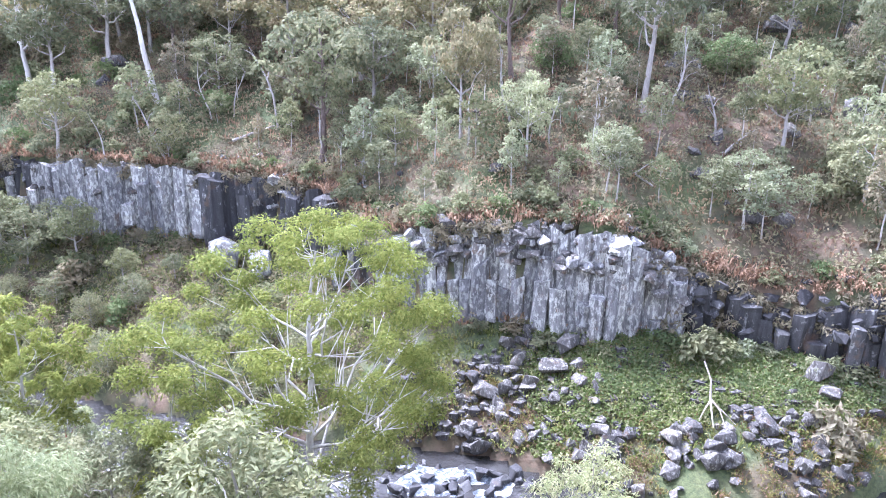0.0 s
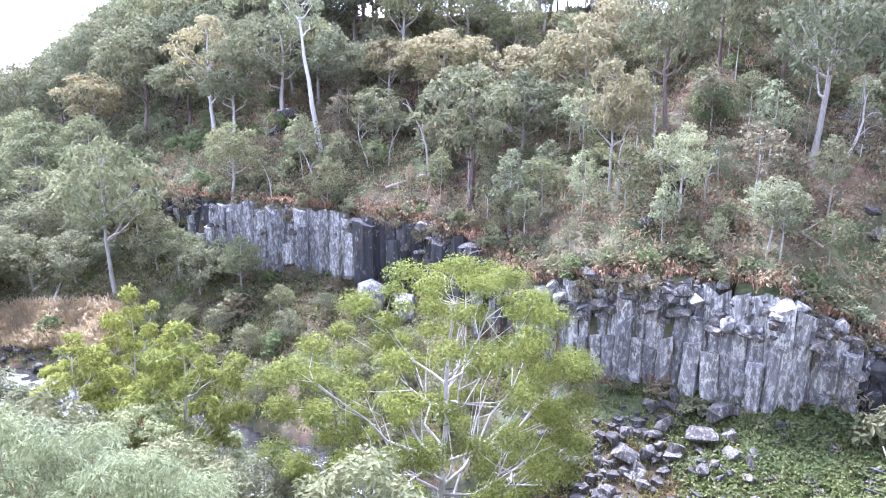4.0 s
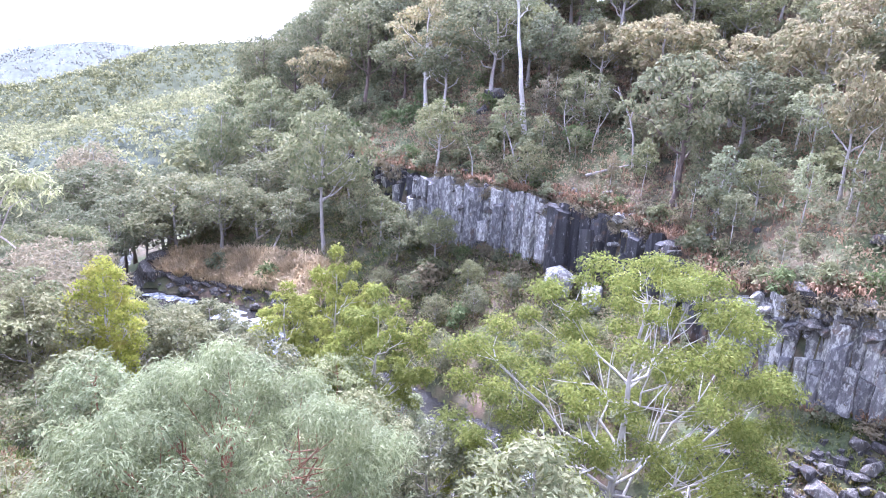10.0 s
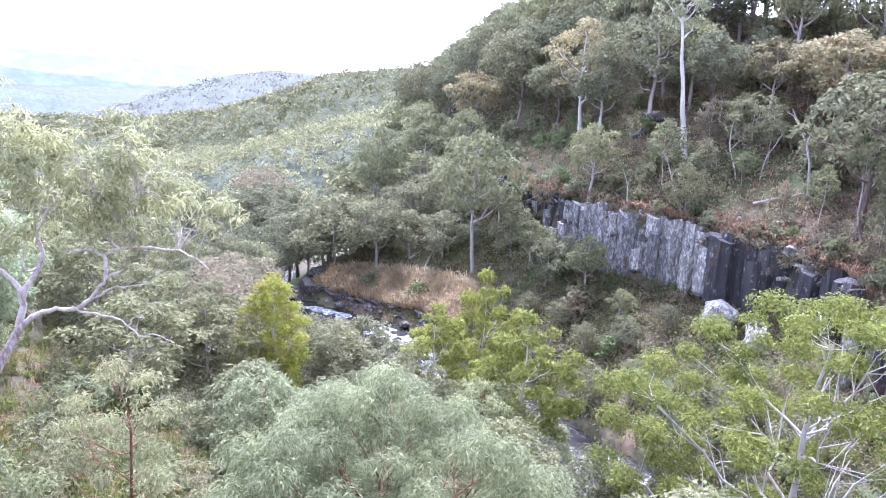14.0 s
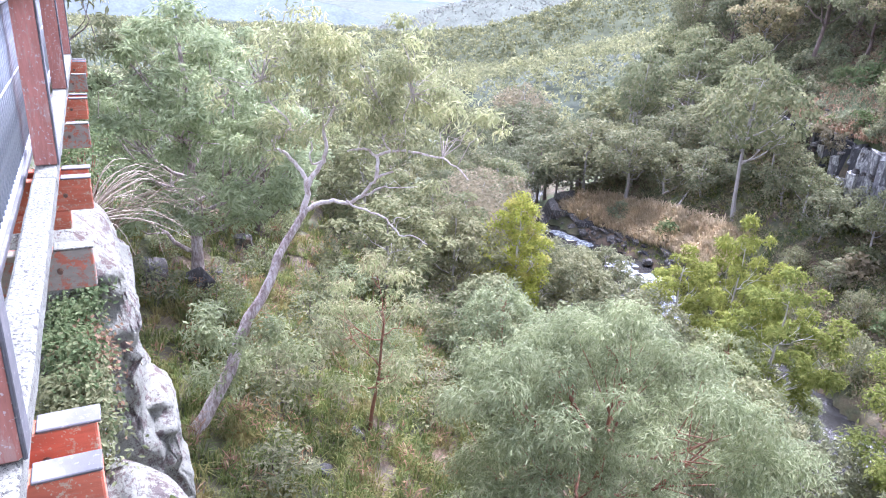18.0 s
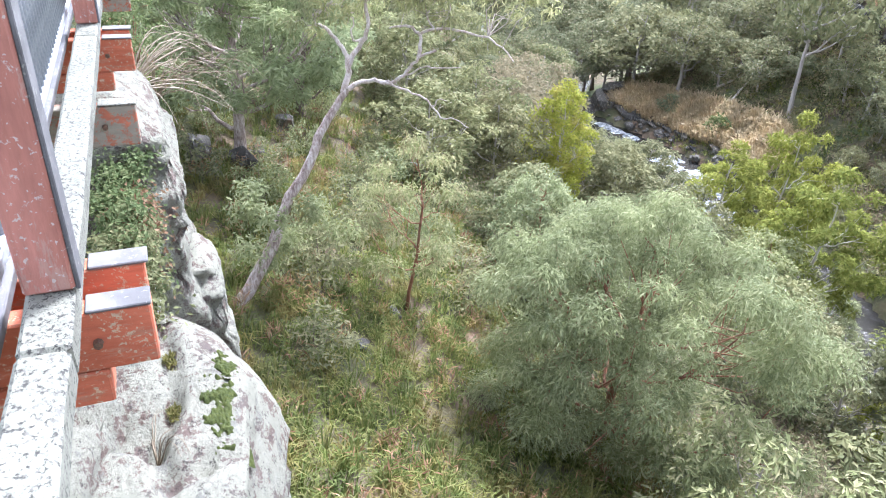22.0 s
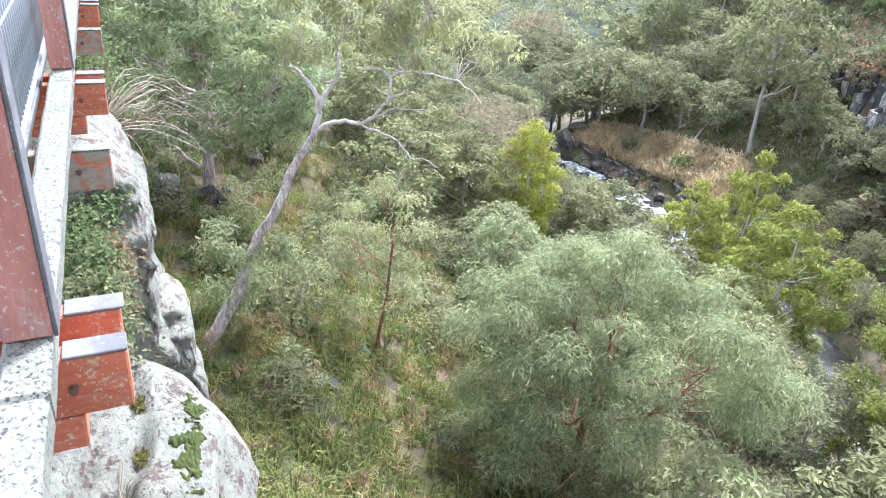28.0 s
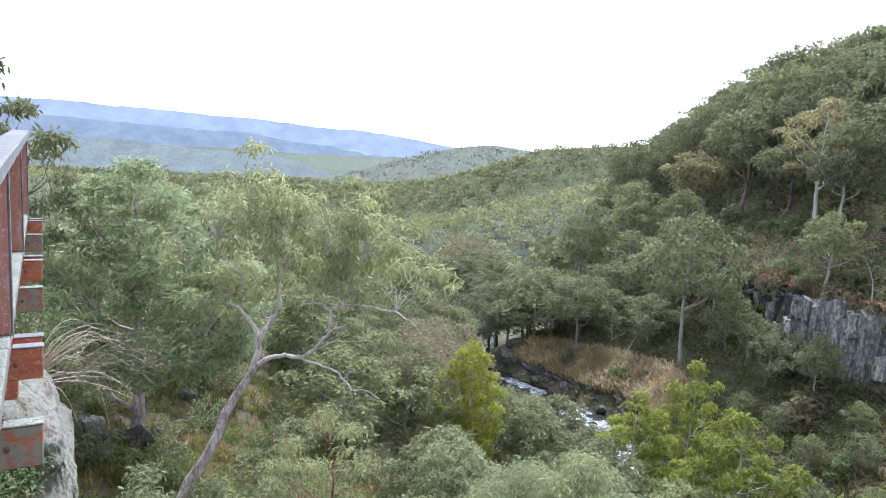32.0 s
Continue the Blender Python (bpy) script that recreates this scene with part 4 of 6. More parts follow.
def gum(seed, h, wide, leaf_kind, bark, label, leaves=2200, first=0.45, limbs=7, trunk=0.022, lean=(0, 0), clump=0.24, length=0.3, width=0.11, droop=0.45, flat=0.7, name="gum_tree",
        category="tree", group="gum trees", top=0.86, twig=4, shell=0.45, seg=6, belly=0.35, inner=0.45, bend=0.5, split=False):
    """A tree h metres high with a crown so wide: an Empty at its foot, a trunk with limbs that divide towards every clump, and a crown of leaves."""
    rng = np.random.default_rng(seed)
    wood = Wood()
    r0, n, half = trunk * h, 8, wide / 2
    wx, wy = rng.normal(0, 0.02 * h, 2)
    pts = []
    for k in range(n):
        t = k / (n - 1)
        pts.append(Vector((lean[0] * t ** 1.2 + wx * math.sin(3.1 * t) + rng.normal(0, 0.006 * h), lean[1] * t ** 1.2 + wy * math.sin(2.6 * t) + rng.normal(0, 0.006 * h), top * h * t - (0.25 if k == 0 else 0))))
    wood.tube(pts, [r0 * (1.35 if k == 0 else 1.0 - 0.8 * k / (n - 1)) for k in range(n)], seg)

    def stem(z):
        u = min(max(z / (top * h), 0), 0.999) * (n - 1)
        return pts[int(u)].lerp(pts[int(u) + 1], u - int(u))

    # clumps spread evenly through an uneven dome
    cr, count = clump * half, max(6, int(limbs * twig * 0.9))
    u = rng.random(count * 14) ** 0.85
    ang = rng.uniform(0, 2 * math.pi, len(u))
    p1, p2 = rng.uniform(0, 6.28, 2)
    lobe = 1 + 0.16 * np.sin(2 * ang + p1) + 0.13 * np.sin(3 * ang + p2)
    prof = np.where(u > belly, np.sqrt(np.clip(1 - ((u - belly) / (1 - belly)) ** 2, 0, 1)), 0.6 + 0.4 * u / max(belly, 0.01))
    rad = np.maximum((inner + (1 - inner) * np.sqrt(rng.random(len(u)))) * prof * half * lobe - 0.6 * cr, 0)
    z = first * h + (h - first * h - cr * flat) * u
    cand = np.column_stack([rad * np.cos(ang) + lean[0] * (z / h) ** 1.2, rad * np.sin(ang) + lean[1] * (z / h) ** 1.2, z])
    picked = [int(np.argmax(cand[:, 2]))]
    far = np.linalg.norm(cand - cand[picked[0]], axis=1)
    while len(picked) < count:
        some = rng.integers(0, len(cand), 9)
        k = int(some[np.argmax(far[some])])
        picked.append(k)
        far = np.minimum(far, np.linalg.norm(cand - cand[k], axis=1))
    cen = cand[picked]
    # main limbs: each serves the clumps nearest to its end
    seeds = [0]
    near = np.linalg.norm(cen - cen[0], axis=1)
    while len(seeds) < min(limbs, count):
        k = int(np.argmax(near))
        seeds.append(k)
        near = np.minimum(near, np.linalg.norm(cen - cen[k], axis=1))
    owner = np.argmin(np.linalg.norm(cen[:, None] - cen[seeds][None], axis=2), axis=1)
    stock, pieces, twigs = wood, [], []
    for k in range(len(seeds)):
        if split:
            wood = Wood()
            pieces.append(wood)
        mine = cen[owner == k]
        c = Vector(mine.mean(0))
        out = math.hypot(c.x - stem(c.z).x, c.y - stem(c.z).y)
        p0 = stem(max(min(c.z - 0.8 * out, top * h * 0.93), first * h * 0.6))
        ctl = Vector((p0.x * 0.45 + c.x * 0.55, p0.y * 0.45 + c.y * 0.55, p0.z + (1 - bend) * 0.5 * (c.z - p0.z)))
        way = []
        for i in range(6):
            t = 0.92 * i / 5
            way.append(p0 * (1 - t) ** 2 + ctl * 2 * t * (1 - t) + c * t * t + Vector(rng.normal(0, 0.013 * wide, 3)) * (0 < i < 5))
        rl = max(r0 * (0.5 - 0.32 * p0.z / h), 0.012)
        wood.tube(way, [rl * (1 - 0.14 * i) for i in range(6)], 4 if leaves < 3000 else 5)
        for q in mine:
            q = Vector(q)
            i = int(rng.integers(2, 6))
            s_ = way[i]
            mid = s_.lerp(q, 0.5) + Vector(rng.normal(0, 0.09, 3)) * (q - s_).length - Vector((0, 0, 0.08)) * (q - s_).length
            if split:
                twig_ = Wood()
                twig_.tube([s_, mid, q], [rl * 0.42, rl * 0.28, rl * 0.08], 4)
                twigs.append((k, twig_))
            else:
                wood.tube([s_, mid, q], [rl * 0.42, rl * 0.28, rl * 0.08], 3)
    v = spray(rng, cen, cr * rng.uniform(0.65, 1.25, count), flat, leaves, length, width, droop, shell)
    sxy, sz = half / np.percentile(np.hypot(v[:, 0], v[:, 1]), 97), h / np.percentile(v[:, 2], 99.5)
    c = np.repeat(v.reshape(-1, 4, 3).mean(1), 4, 0)   # the crown is drawn to size, each leaf keeps its own
    v = v + c * np.array([sxy - 1, sxy - 1, sz - 1])
    for piece in [stock] + pieces + [w_ for _, w_ in twigs]:
        piece.v = (np.array(piece.v) * np.array([sxy, sxy, sz])).tolist()
    ob = tagged(new(name), label, category, group)
    child("trunk", stock.mesh("trunk", bark), ob)
    boughs = [child("limb", piece.mesh("limb", bark), ob) for piece in pieces]
    for k, piece in twigs:
        child("twig", piece.mesh("twig", bark), boughs[k])
    child("crown", crown_mesh("crown", v, LEAVES[leaf_kind]), ob)
    ob["h"], ob["wide"] = h, wide
    return ob


def plant(proto, x, y, h, wide, turn, first=False, label="", sink=0.05):
    stand = pose(x, y, height(x, y) - sink, 0, 0, turn)
    size = Vector((wide / proto["wide"], wide / proto["wide"], h / proto["h"]))
    if first:
        proto.matrix_basis = stand @ Matrix.Diagonal((*size, 1))
        return proto
    ob = copy_thing(proto, stand @ Matrix.Diagonal((size.x / proto.scale.x, size.y / proto.scale.y, size.z / proto.scale.z, 1)))
    return tagged(ob, label)


class Stand:
    """Tree shapes of one kind; the first use of each shape places the shape itself."""
    def __init__(self, shapes):
        self.shapes, self.used = shapes, 0

    def put(self, x, y, h, wide, turn, label=""):
        k = self.used
        self.used += 1
        proto = self.shapes[k % len(self.shapes)]
        ob = plant(proto, x, y, h, wide, turn, k < len(self.shapes))
        return tagged(ob, label)


STANDS = {
    "dark": Stand([gum(100 + k, 9, 7.5, "dark", M_BARK_GREY if k % 2 else M_BARK_DARK, "tall gum tree with a dark grey-green crown on the hillside", 2800, 0.46, 9, length=0.36, width=0.19, clump=0.26, flat=0.6, shell=0.7) for k in range(6)]),
    "olive": Stand([gum(120 + k, 8, 6.5, "olive", M_BARK_GREY, "gum tree with an olive-green crown and grey trunk", 2600, 0.46, 9, length=0.34, width=0.18, clump=0.26, flat=0.6, shell=0.7) for k in range(5)]),
    "grey": Stand([gum(140 + k, 5, 5, "grey", M_BARK_GREY, "low grey-green gum with crooked stems", 2000, 0.22, 9, 0.018, length=0.3, width=0.15, clump=0.26, flat=0.65, shell=0.65, name="low_gum", group="low gums") for k in range(4)]),
    "pale": Stand([gum(160 + k, 5.5, 4.4, "pale", M_BARK_WHITE, "slender young gum with a pale trunk and light green crown", 2400, 0.42, 8, 0.014, length=0.21, width=0.1, clump=0.25, shell=0.65) for k in range(3)]),
    "rust": Stand([gum(180 + k, 7, 6.5, "rust", M_BARK_GREY, "gum tree with rust-tinged crown on the hillside", 2600, 0.48, 8, length=0.36, width=0.19, clump=0.26, flat=0.6, shell=0.7) for k in range(3)]),
    "amber": Stand([gum(200 + k, 9, 8.5, "amber", M_BARK_WHITE, "spreading gum with a pale trunk and amber-green crown", 4200, 0.4, 9, 0.022, length=0.32, width=0.15, clump=0.22, flat=0.6, shell=0.65) for k in range(1)]),
    "brown": Stand([gum(210 + k, 6, 6, "brown", M_BARK_GREY, "broad brownish-green tree on the river slope", 4200, 0.22, 10, length=0.26, width=0.11, clump=0.26, shell=0.65, name="broad_tree", group="broad trees") for k in range(2)]),
    "green": Stand([gum(220 + k, 2.8, 3.6, "green", M_BARK_DARK, "dense rounded green shrub", 2000, 0.12, 8, 0.02, length=0.22, width=0.09, clump=0.33, name="shrub", category="shrub", group="shrubs") for k in range(2)]),
    "yellow": Stand([gum(230 + k, 8, 5.2, "yellow", M_BARK_WHITE, "bright yellow-green gum in the gorge", 10000, 0.2, 12, 0.013, length=0.22, width=0.085, clump=0.2, flat=0.65, twig=5, belly=0.3, shell=0.6) for k in range(2)]),
    "slope_grey": Stand([gum(250 + k, 4.5, 4.0, "grey", M_BARK_GREY, "bushy grey-green tree on the slope below the lookout", 5000, 0.14, 10, 0.015, length=0.2, width=0.08, clump=0.22, shell=0.6, droop=0.6, twig=5, name="slope_tree", group="slope trees") for k in range(2)]),
    "slope_olive": Stand([gum(260 + k, 5, 4.0, "olive", M_BARK_GREY, "leafy olive-green gum on the slope below the lookout", 5000, 0.16, 10, 0.015, length=0.2, width=0.08, clump=0.22, shell=0.6, droop=0.6, twig=5, name="slope_tree", group="slope trees") for k in range(2)]),
    "slope_silver": Stand([gum(270 + k, 4, 4.2, "weep", M_BARK_RED, "silvery green bushy tree in the gorge", 7000, 0.14, 11, 0.015, length=0.18, width=0.06, clump=0.2, shell=0.6, droop=0.6, twig=6, name="slope_tree", group="slope trees") for k in range(1)]),
    "slim": Stand([gum(290 + k, 4.6, 2.7, ("grey", "olive", "pale", "grey", "brown")[k], (M_BARK_WHITE, M_BARK_GREY)[k % 2], "slender young gum among the hillside scrub", 900, 0.4, 7, 0.011, length=0.24, width=0.12, clump=0.27, shell=0.65, name="slender_gum", group="slender gums") for k in range(5)]),
    "knee": Stand([gum(280 + k, 1.2, 1.7, ("grey", "olive", "weep")[k], M_BARK_DARK, "low leafy shrub among the grass below the lookout", 900, 0.1, 7, 0.014, length=0.13, width=0.045, clump=0.28, name="leafy_shrub", category="shrub", group="leafy shrubs") for k in range(3)]),
    "bush": Stand([gum(240 + k, 1.6, 2.0, ("grey", "olive", "brown", "pale", "green", "grey")[k], M_BARK_DARK, "small scrubby bush on the hillside", 420, 0.08, 6, 0.016, length=0.28, width=0.14, clump=0.36, shell=0.7, twig=2, name="bush", category="bush",
                       group="bushes") for k in range(6)]),
}

# trees that stand out on the hillside: kind, place, height, crown width, turn
for kind, x, y, h, wide in (("amber", -37.1, 61.9, 11.5, 10.5), ("olive", -29.2, 50.9, 6.0, 5.3), ("dark", -9.3, 49.6, 10.5, 8.7), ("pale", 4.6, 41.2, 6.0, 4.2), ("dark", 12.8, 46.9, 12.5, 7.7),
                            ("rust", 0.6, 45.3, 8.0, 4.6), ("dark", 4.2, 50.4, 10.5, 6.5), ("pale", 8.9, 38.6, 4.0, 3.3), ("pale", 16.8, 38.1, 4.6, 4.8), ("grey", 22.8, 37.2, 4.2, 4.8),
                            ("grey", -5.8, 44.9, 3.0, 2.7), ("olive", -3.7, 45.4, 3.9, 3.1), ("dark", 24.2, 56, 10, 6), ("dark", 26.8, 55.7, 10.5, 5.5), ("dark", 28.8, 52.9, 9, 5.6),
                            ("dark", 8.2, 55.8, 11, 6), ("rust", -13.4, 60.1, 8, 9.2), ("rust", -7.5, 59.3, 7, 8), ("rust", -1.7, 56.4, 8, 7.2), ("olive", -38.5, 47.6, 13, 8.2), ("olive", -60.5, 56.5, 13, 8),
                            ("grey", -20.9, 50.8, 3.8, 3.4), ("green", 7.5, 50.9, 2.8, 3.9), ("green", 19.3, 49.8, 2.8, 4.6), ("dark", -29.8, 61.5, 10, 8.7), ("dark", -48.5, 66.9, 12, 9.7),
                            ("olive", -60, 64, 9, 8), ("dark", -72.6, 50, 8.5, 11), ("dark", -66, 48.5, 8, 9), ("dark", -62, 50, 7.5, 8), ("dark", -77, 50, 9, 11), ("dark", -84, 55, 9, 11), ("grey", -58.5, 55, 6, 8), ("olive", -56, 59, 7, 9), ("grey", -48.7, 55, 5.5, 7),
                            ("dark", -80, 54, 11, 12), ("dark", -62.1, 47, 6.5, 6), ("dark", -55.2, 33.8, 7.2, 6.5), ("olive", -50.5, 31.5, 6.6, 6), ("dark", -58.1, 36.2, 8, 7), ("dark", -53.6, 31, 6.6, 6), ("dark", -65.2, 37, 7, 6.5), ("dark", -69, 36, 7.5, 7), ("dark", -63, 35, 5.5, 6), ("dark", -73, 39, 8, 7), ("brown", -92, 62, 14, 14), ("grey", -47, 57, 6, 7), ("grey", -53, 54, 5, 7), ("grey", -42, 53.5, 4.5, 6), ("grey", -44.5, 52.5, 3.6, 5), ("olive", -39, 52, 4, 5), ("olive", -26.3, 46.4, 5.2, 4.0), ("grey", -30.4, 47, 4, 4.2), ("grey", -35.7, 49.4, 5, 5), ("olive", -33, 48.4, 4.2, 4.4), ("grey", -29, 48.6, 3.4, 3.6), ("dark", -58.6, 40.5, 6.5, 6), ("dark", -61, 43.5, 8, 7), ("dark", -60, 47.6, 8, 7), ("dark", -64, 52, 9, 8), ("grey", -52, 48.5, 5.5, 5.5), ("grey", -47.5, 48.5, 5, 6), ("grey", -43.5, 49, 4.6, 5.5), ("olive", -55, 50, 6, 6)):
    STANDS[kind].put(x, y, h, wide, (x * 37 + y * 91) % 360)
plant(gum(300, 15.5, 7.0, "pale", M_BARK_WHITE, "tall white-trunked gum rising from the hillside", 2600, 0.66, 7, 0.024, (-2.3, -1.0)), -23.8, 56.4, 15.5, 7.0, 0, True)

# trees on the river slopes
for kind, x, y, h, wide in (("yellow", -23.8, 30.2, 10.3, 5.0), ("yellow", -22.6, 24.7, 7.2, 5.4), ("yellow", -17.9, 25.8, 8.8, 5.8), ("slope_grey", -29, 25.5, 4.4, 5.0), ("slope_silver", -15.1, 9.4, 3.7, 3.4),
                            ("slope_olive", -12.5, 16.4, 4.4, 4.2), ("slope_grey", -10.8, 18.8, 4.0, 4.0), ("slope_grey", -14.3, 21.0, 3.8, 4.4), ("yellow", -9.4, 20.6, 3.4, 3.6), ("brown", -29.8, 16.5, 4.8, 6.0), ("slope_olive", -21.4, 8.7, 3.6, 4.6), ("slope_grey", -23.9, 12.7, 3.9, 4.2),
                            ("slope_olive", -17.4, 10.2, 3.2, 3.8), ("brown", -33, 19.5, 5.2, 5.8), ("slope_olive", -36, 14, 6.0, 6), ("slope_olive", -27, 10, 4.6, 5), ("slope_grey", -33, 26, 2.9, 4.2), ("slope_grey", -26, 21, 4.3, 5.0), ("slope_grey", -24.5, 23.2, 4.2, 5.0), ("slope_olive", -30.2, 24.7, 3.7, 4.0), ("slope_grey", -21.2, 21.2, 4.6, 4.4), ("slope_silver", -18.6, 11.4, 2.8, 3.2), ("slope_olive", -26.3, 12.8, 4.0, 4.6), ("brown", -27.3, 15.1, 4.4, 4.6)):
    STANDS[kind].put(x, y, h, wide, (x * 53 + y * 71) % 360)


def canopy(az):
    """How high, in degrees, the hill's treetops stand against the sky seen from the lookout."""
    return float(np.interp(az, (15, 22, 27.6, 30.3, 33.2, 36.7, 38.9, 41.1, 45, 49.8, 56), (11, 11, 10.7, 9.0, 8.6, 6.2, 4.8, 2.3, 0.6, -2.4, -9)))


def planted():
    return [(o.matrix_basis.translation.x, o.matrix_basis.translation.y) for o in scene.objects if o.parent is None and "wide" in o and o["wide"] > 2.2]


def clear(placed, x, y, gap):
    return all((x - a_) ** 2 + (y - b_) ** 2 >= gap * gap for a_, b_ in placed)


def crest_trees():
    """Close-set gums along the hill's shoulder, their tops against the sky."""
    rng = np.random.default_rng(22)
    placed = planted()
    for step, back, part, gap in ((1.15, 0, 1.0, 2.6), (1.5, 7, 0.97, 3.2), (1.5, -7, 0.9, 3.2), (1.6, -14, 0.84, 3.4)):
        for az in np.arange(-14 if back == 0 else 11, 50, step):
            az = az + rng.uniform(-0.3, 0.3)
            r = np.arange(52, 112, 1.0)
            a_ = radians(az)
            rise = (ground_height(-r * math.sin(a_), r * math.cos(a_)) - 24.6) / r
            k = float(r[int(np.argmax(rise))]) + back + rng.uniform(-1.5, 1.5)
            x, y = -k * math.sin(a_), k * math.cos(a_)
            if float(along(CLIFF, np.array(x), np.array(y))[0]) < 9 or not clear(placed, x, y, gap):
                continue
            h = (24.6 + k * math.tan(radians(canopy(az))) * part - height(x, y)) * rng.uniform(0.93, 1.05)
            if h < 3.5:
                continue
            h = min(h, 15.5)
            if rng.random() < 0.5:                       # low growth closes the gaps under the crowns
                STANDS["grey"].put(x + rng.uniform(-2, 2), y + rng.uniform(-2, 2), rng.uniform(2.5, 4.0), rng.uniform(3.5, 5), rng.uniform(0, 360))
            STANDS[("dark", "dark", "olive")[rng.integers(3)]].put(x, y, h, min(h * rng.uniform(0.75, 0.95), 8.5), rng.uniform(0, 360))
            placed.append((x, y))


crest_trees()


def scatter_trees():
    rng = np.random.default_rng(21)
    placed = planted()
    kinds = ("dark", "olive", "dark", "olive", "grey", "rust", "pale")
    # the dense crest against the sky first, then the rest of the hillside
    for x0, x1, near, most_far, gap, count in ((-62, -6, 6, 40, 3.6, 85), (-60, 46, 3.5, 46, 4.3, 66), (-104, -50, 2, 42, 3.6, 110)):
        for _ in range(5000):
            x, y = rng.uniform(x0, x1), rng.uniform(40, 128)
            far = float(along(CLIFF, np.array(x), np.array(y))[0])
            if far < near or far > most_far or math.hypot(x, y) > 140 or not clear(placed, x, y, gap if far > 14 else gap + 0.8):
                continue
            left = x < -26
            kind = kinds[rng.integers(4 if x0 < -100 else 3 if left and far > 10 else 7)]
            h = rng.uniform(7, 11) if left or far > 30 else rng.uniform(4.5, 9.0)
            az, r = math.degrees(math.atan2(-x, y)), math.hypot(x, y)
            if kind in ("pale", "grey"):
                h *= 0.62
            elif az > 12 and far > 16:
                h = min(max(24.6 + r * math.tan(radians(canopy(az))) - height(x, y), 5), 13.5) * rng.uniform(0.8, 1.0)
            STANDS[kind].put(x, y, h, min(h, 10) * rng.uniform(0.7, 0.95), rng.uniform(0, 360))
            placed.append((x, y))
            count -= 1
            if count == 0:
                break


scatter_trees()


def scatter_slopes():
    """The closed low woods on the lookout's own bank and the scrub across the river."""
    rng = np.random.default_rng(23)
    placed = planted()

    def top_limit(az):
        return float(np.interp(az, (20, 30, 40, 52.5, 54, 56, 57.5, 60, 67, 72, 90), (-27, -25, -24, -23.6, -20, -17, -15.3, -14, -11, -7, -4)))

    def near_limit(az):
        return float(np.interp(az, (20, 45, 60, 66, 72, 90), (-30, -28.5, -26.5, -21, -16, -11)))

    # the lookout's bank, near by and then farther down the river
    for lo, hi, gap, count in ((16, 34, 2.5, 40), (34, 100, 3.1, 75)):
        for _ in range(4000):
            r, az = rng.uniform(lo, hi), rng.uniform(18, 88)
            x, y = -r * math.sin(radians(az)), r * math.cos(radians(az))
            dr, rest = along(RIVER, np.array(x), np.array(y))
            if dr > -rest[1] - 0.8 or not clear(placed, x, y, gap) or (az > 70 and r < 27) or (x > -21 and y < 9.5) or (-17.8 < x < -6 and 11.5 < y < 29) or (x + 22.7) ** 2 + (y - 15.8) ** 2 < 9:
                continue
            h = min(rng.uniform(3.2, 6.5), 24.6 + r * math.tan(radians(top_limit(az) if r > 27 else min(top_limit(az), near_limit(az)))) - height(x, y))
            if h < 1.1:
                continue
            kind = ("slope_grey", "slope_olive", "slope_grey", "slope_olive", "slope_silver")[rng.integers(5)] if r < 34 else ("grey", "olive", "dark", "brown", "olive", "dark")[rng.integers(6)] if r < 48 else ("dark", "olive", "dark")[rng.integers(3)]
            STANDS[kind].put(x, y, h, max(h * rng.uniform(0.85, 1.2), 2.2), rng.uniform(0, 360))
            placed.append((x, y))
            count -= 1
            if count == 0:
                break
    for k in range(46):                              # knee-high growth among the grass and round the trunks
        r, az = (rng.uniform(13, 27), rng.uniform(70, 93)) if k < 24 else (rng.uniform(10, 23), rng.uniform(50, 78))
        x, y = -r * math.sin(radians(az)) - 1, r * math.cos(radians(az))
        STANDS["knee"].put(x, y, rng.uniform(0.6, 1.4), rng.uniform(1.0, 2.2), rng.uniform(0, 360))
    # across the river: scrub and low trees up to the cliff's foot, the dry point kept open
    count = 120
    for _ in range(5000):
        x, y = rng.uniform(-62, -5), rng.uniform(30, 66)
        dr, rest = along(RIVER, np.array(x), np.array(y))
        dc = float(along(CLIFF, np.array(x), np.array(y))[0])
        if dr < rest[1] + 1.0 or dc > -0.9 or not clear(placed, x, y, 2.7):
            continue
        if -19 < x < -5 and y > 41.5 or -20 < x < -5 and dc > -5:
            continue
        if -57 < x < -34 and dr < rest[1] + 5.0:
            continue
        az, r = math.degrees(math.atan2(-x, y)), math.hypot(x, y)
        most = float(np.interp(az, (8, 15, 30, 38, 50, 60), (-21, -18.5, -15.2, -11.5, -9.5, -10)))
        h = min(rng.uniform(4.5, 8.5) if x < -38 else rng.uniform(1.6, 3.6), 24.6 + r * math.tan(radians(most)) - height(x, y))
        if h < 1.0:
            continue
        kind = ("grey", "olive", "grey", "dark", "grey")[rng.integers(5)]
        STANDS[kind].put(x, y, h, max(h * rng.uniform(0.85, 1.2), 2.0), rng.uniform(0, 360))
        placed.append((x, y))
        count -= 1
        if count == 0:
            break


scatter_slopes()


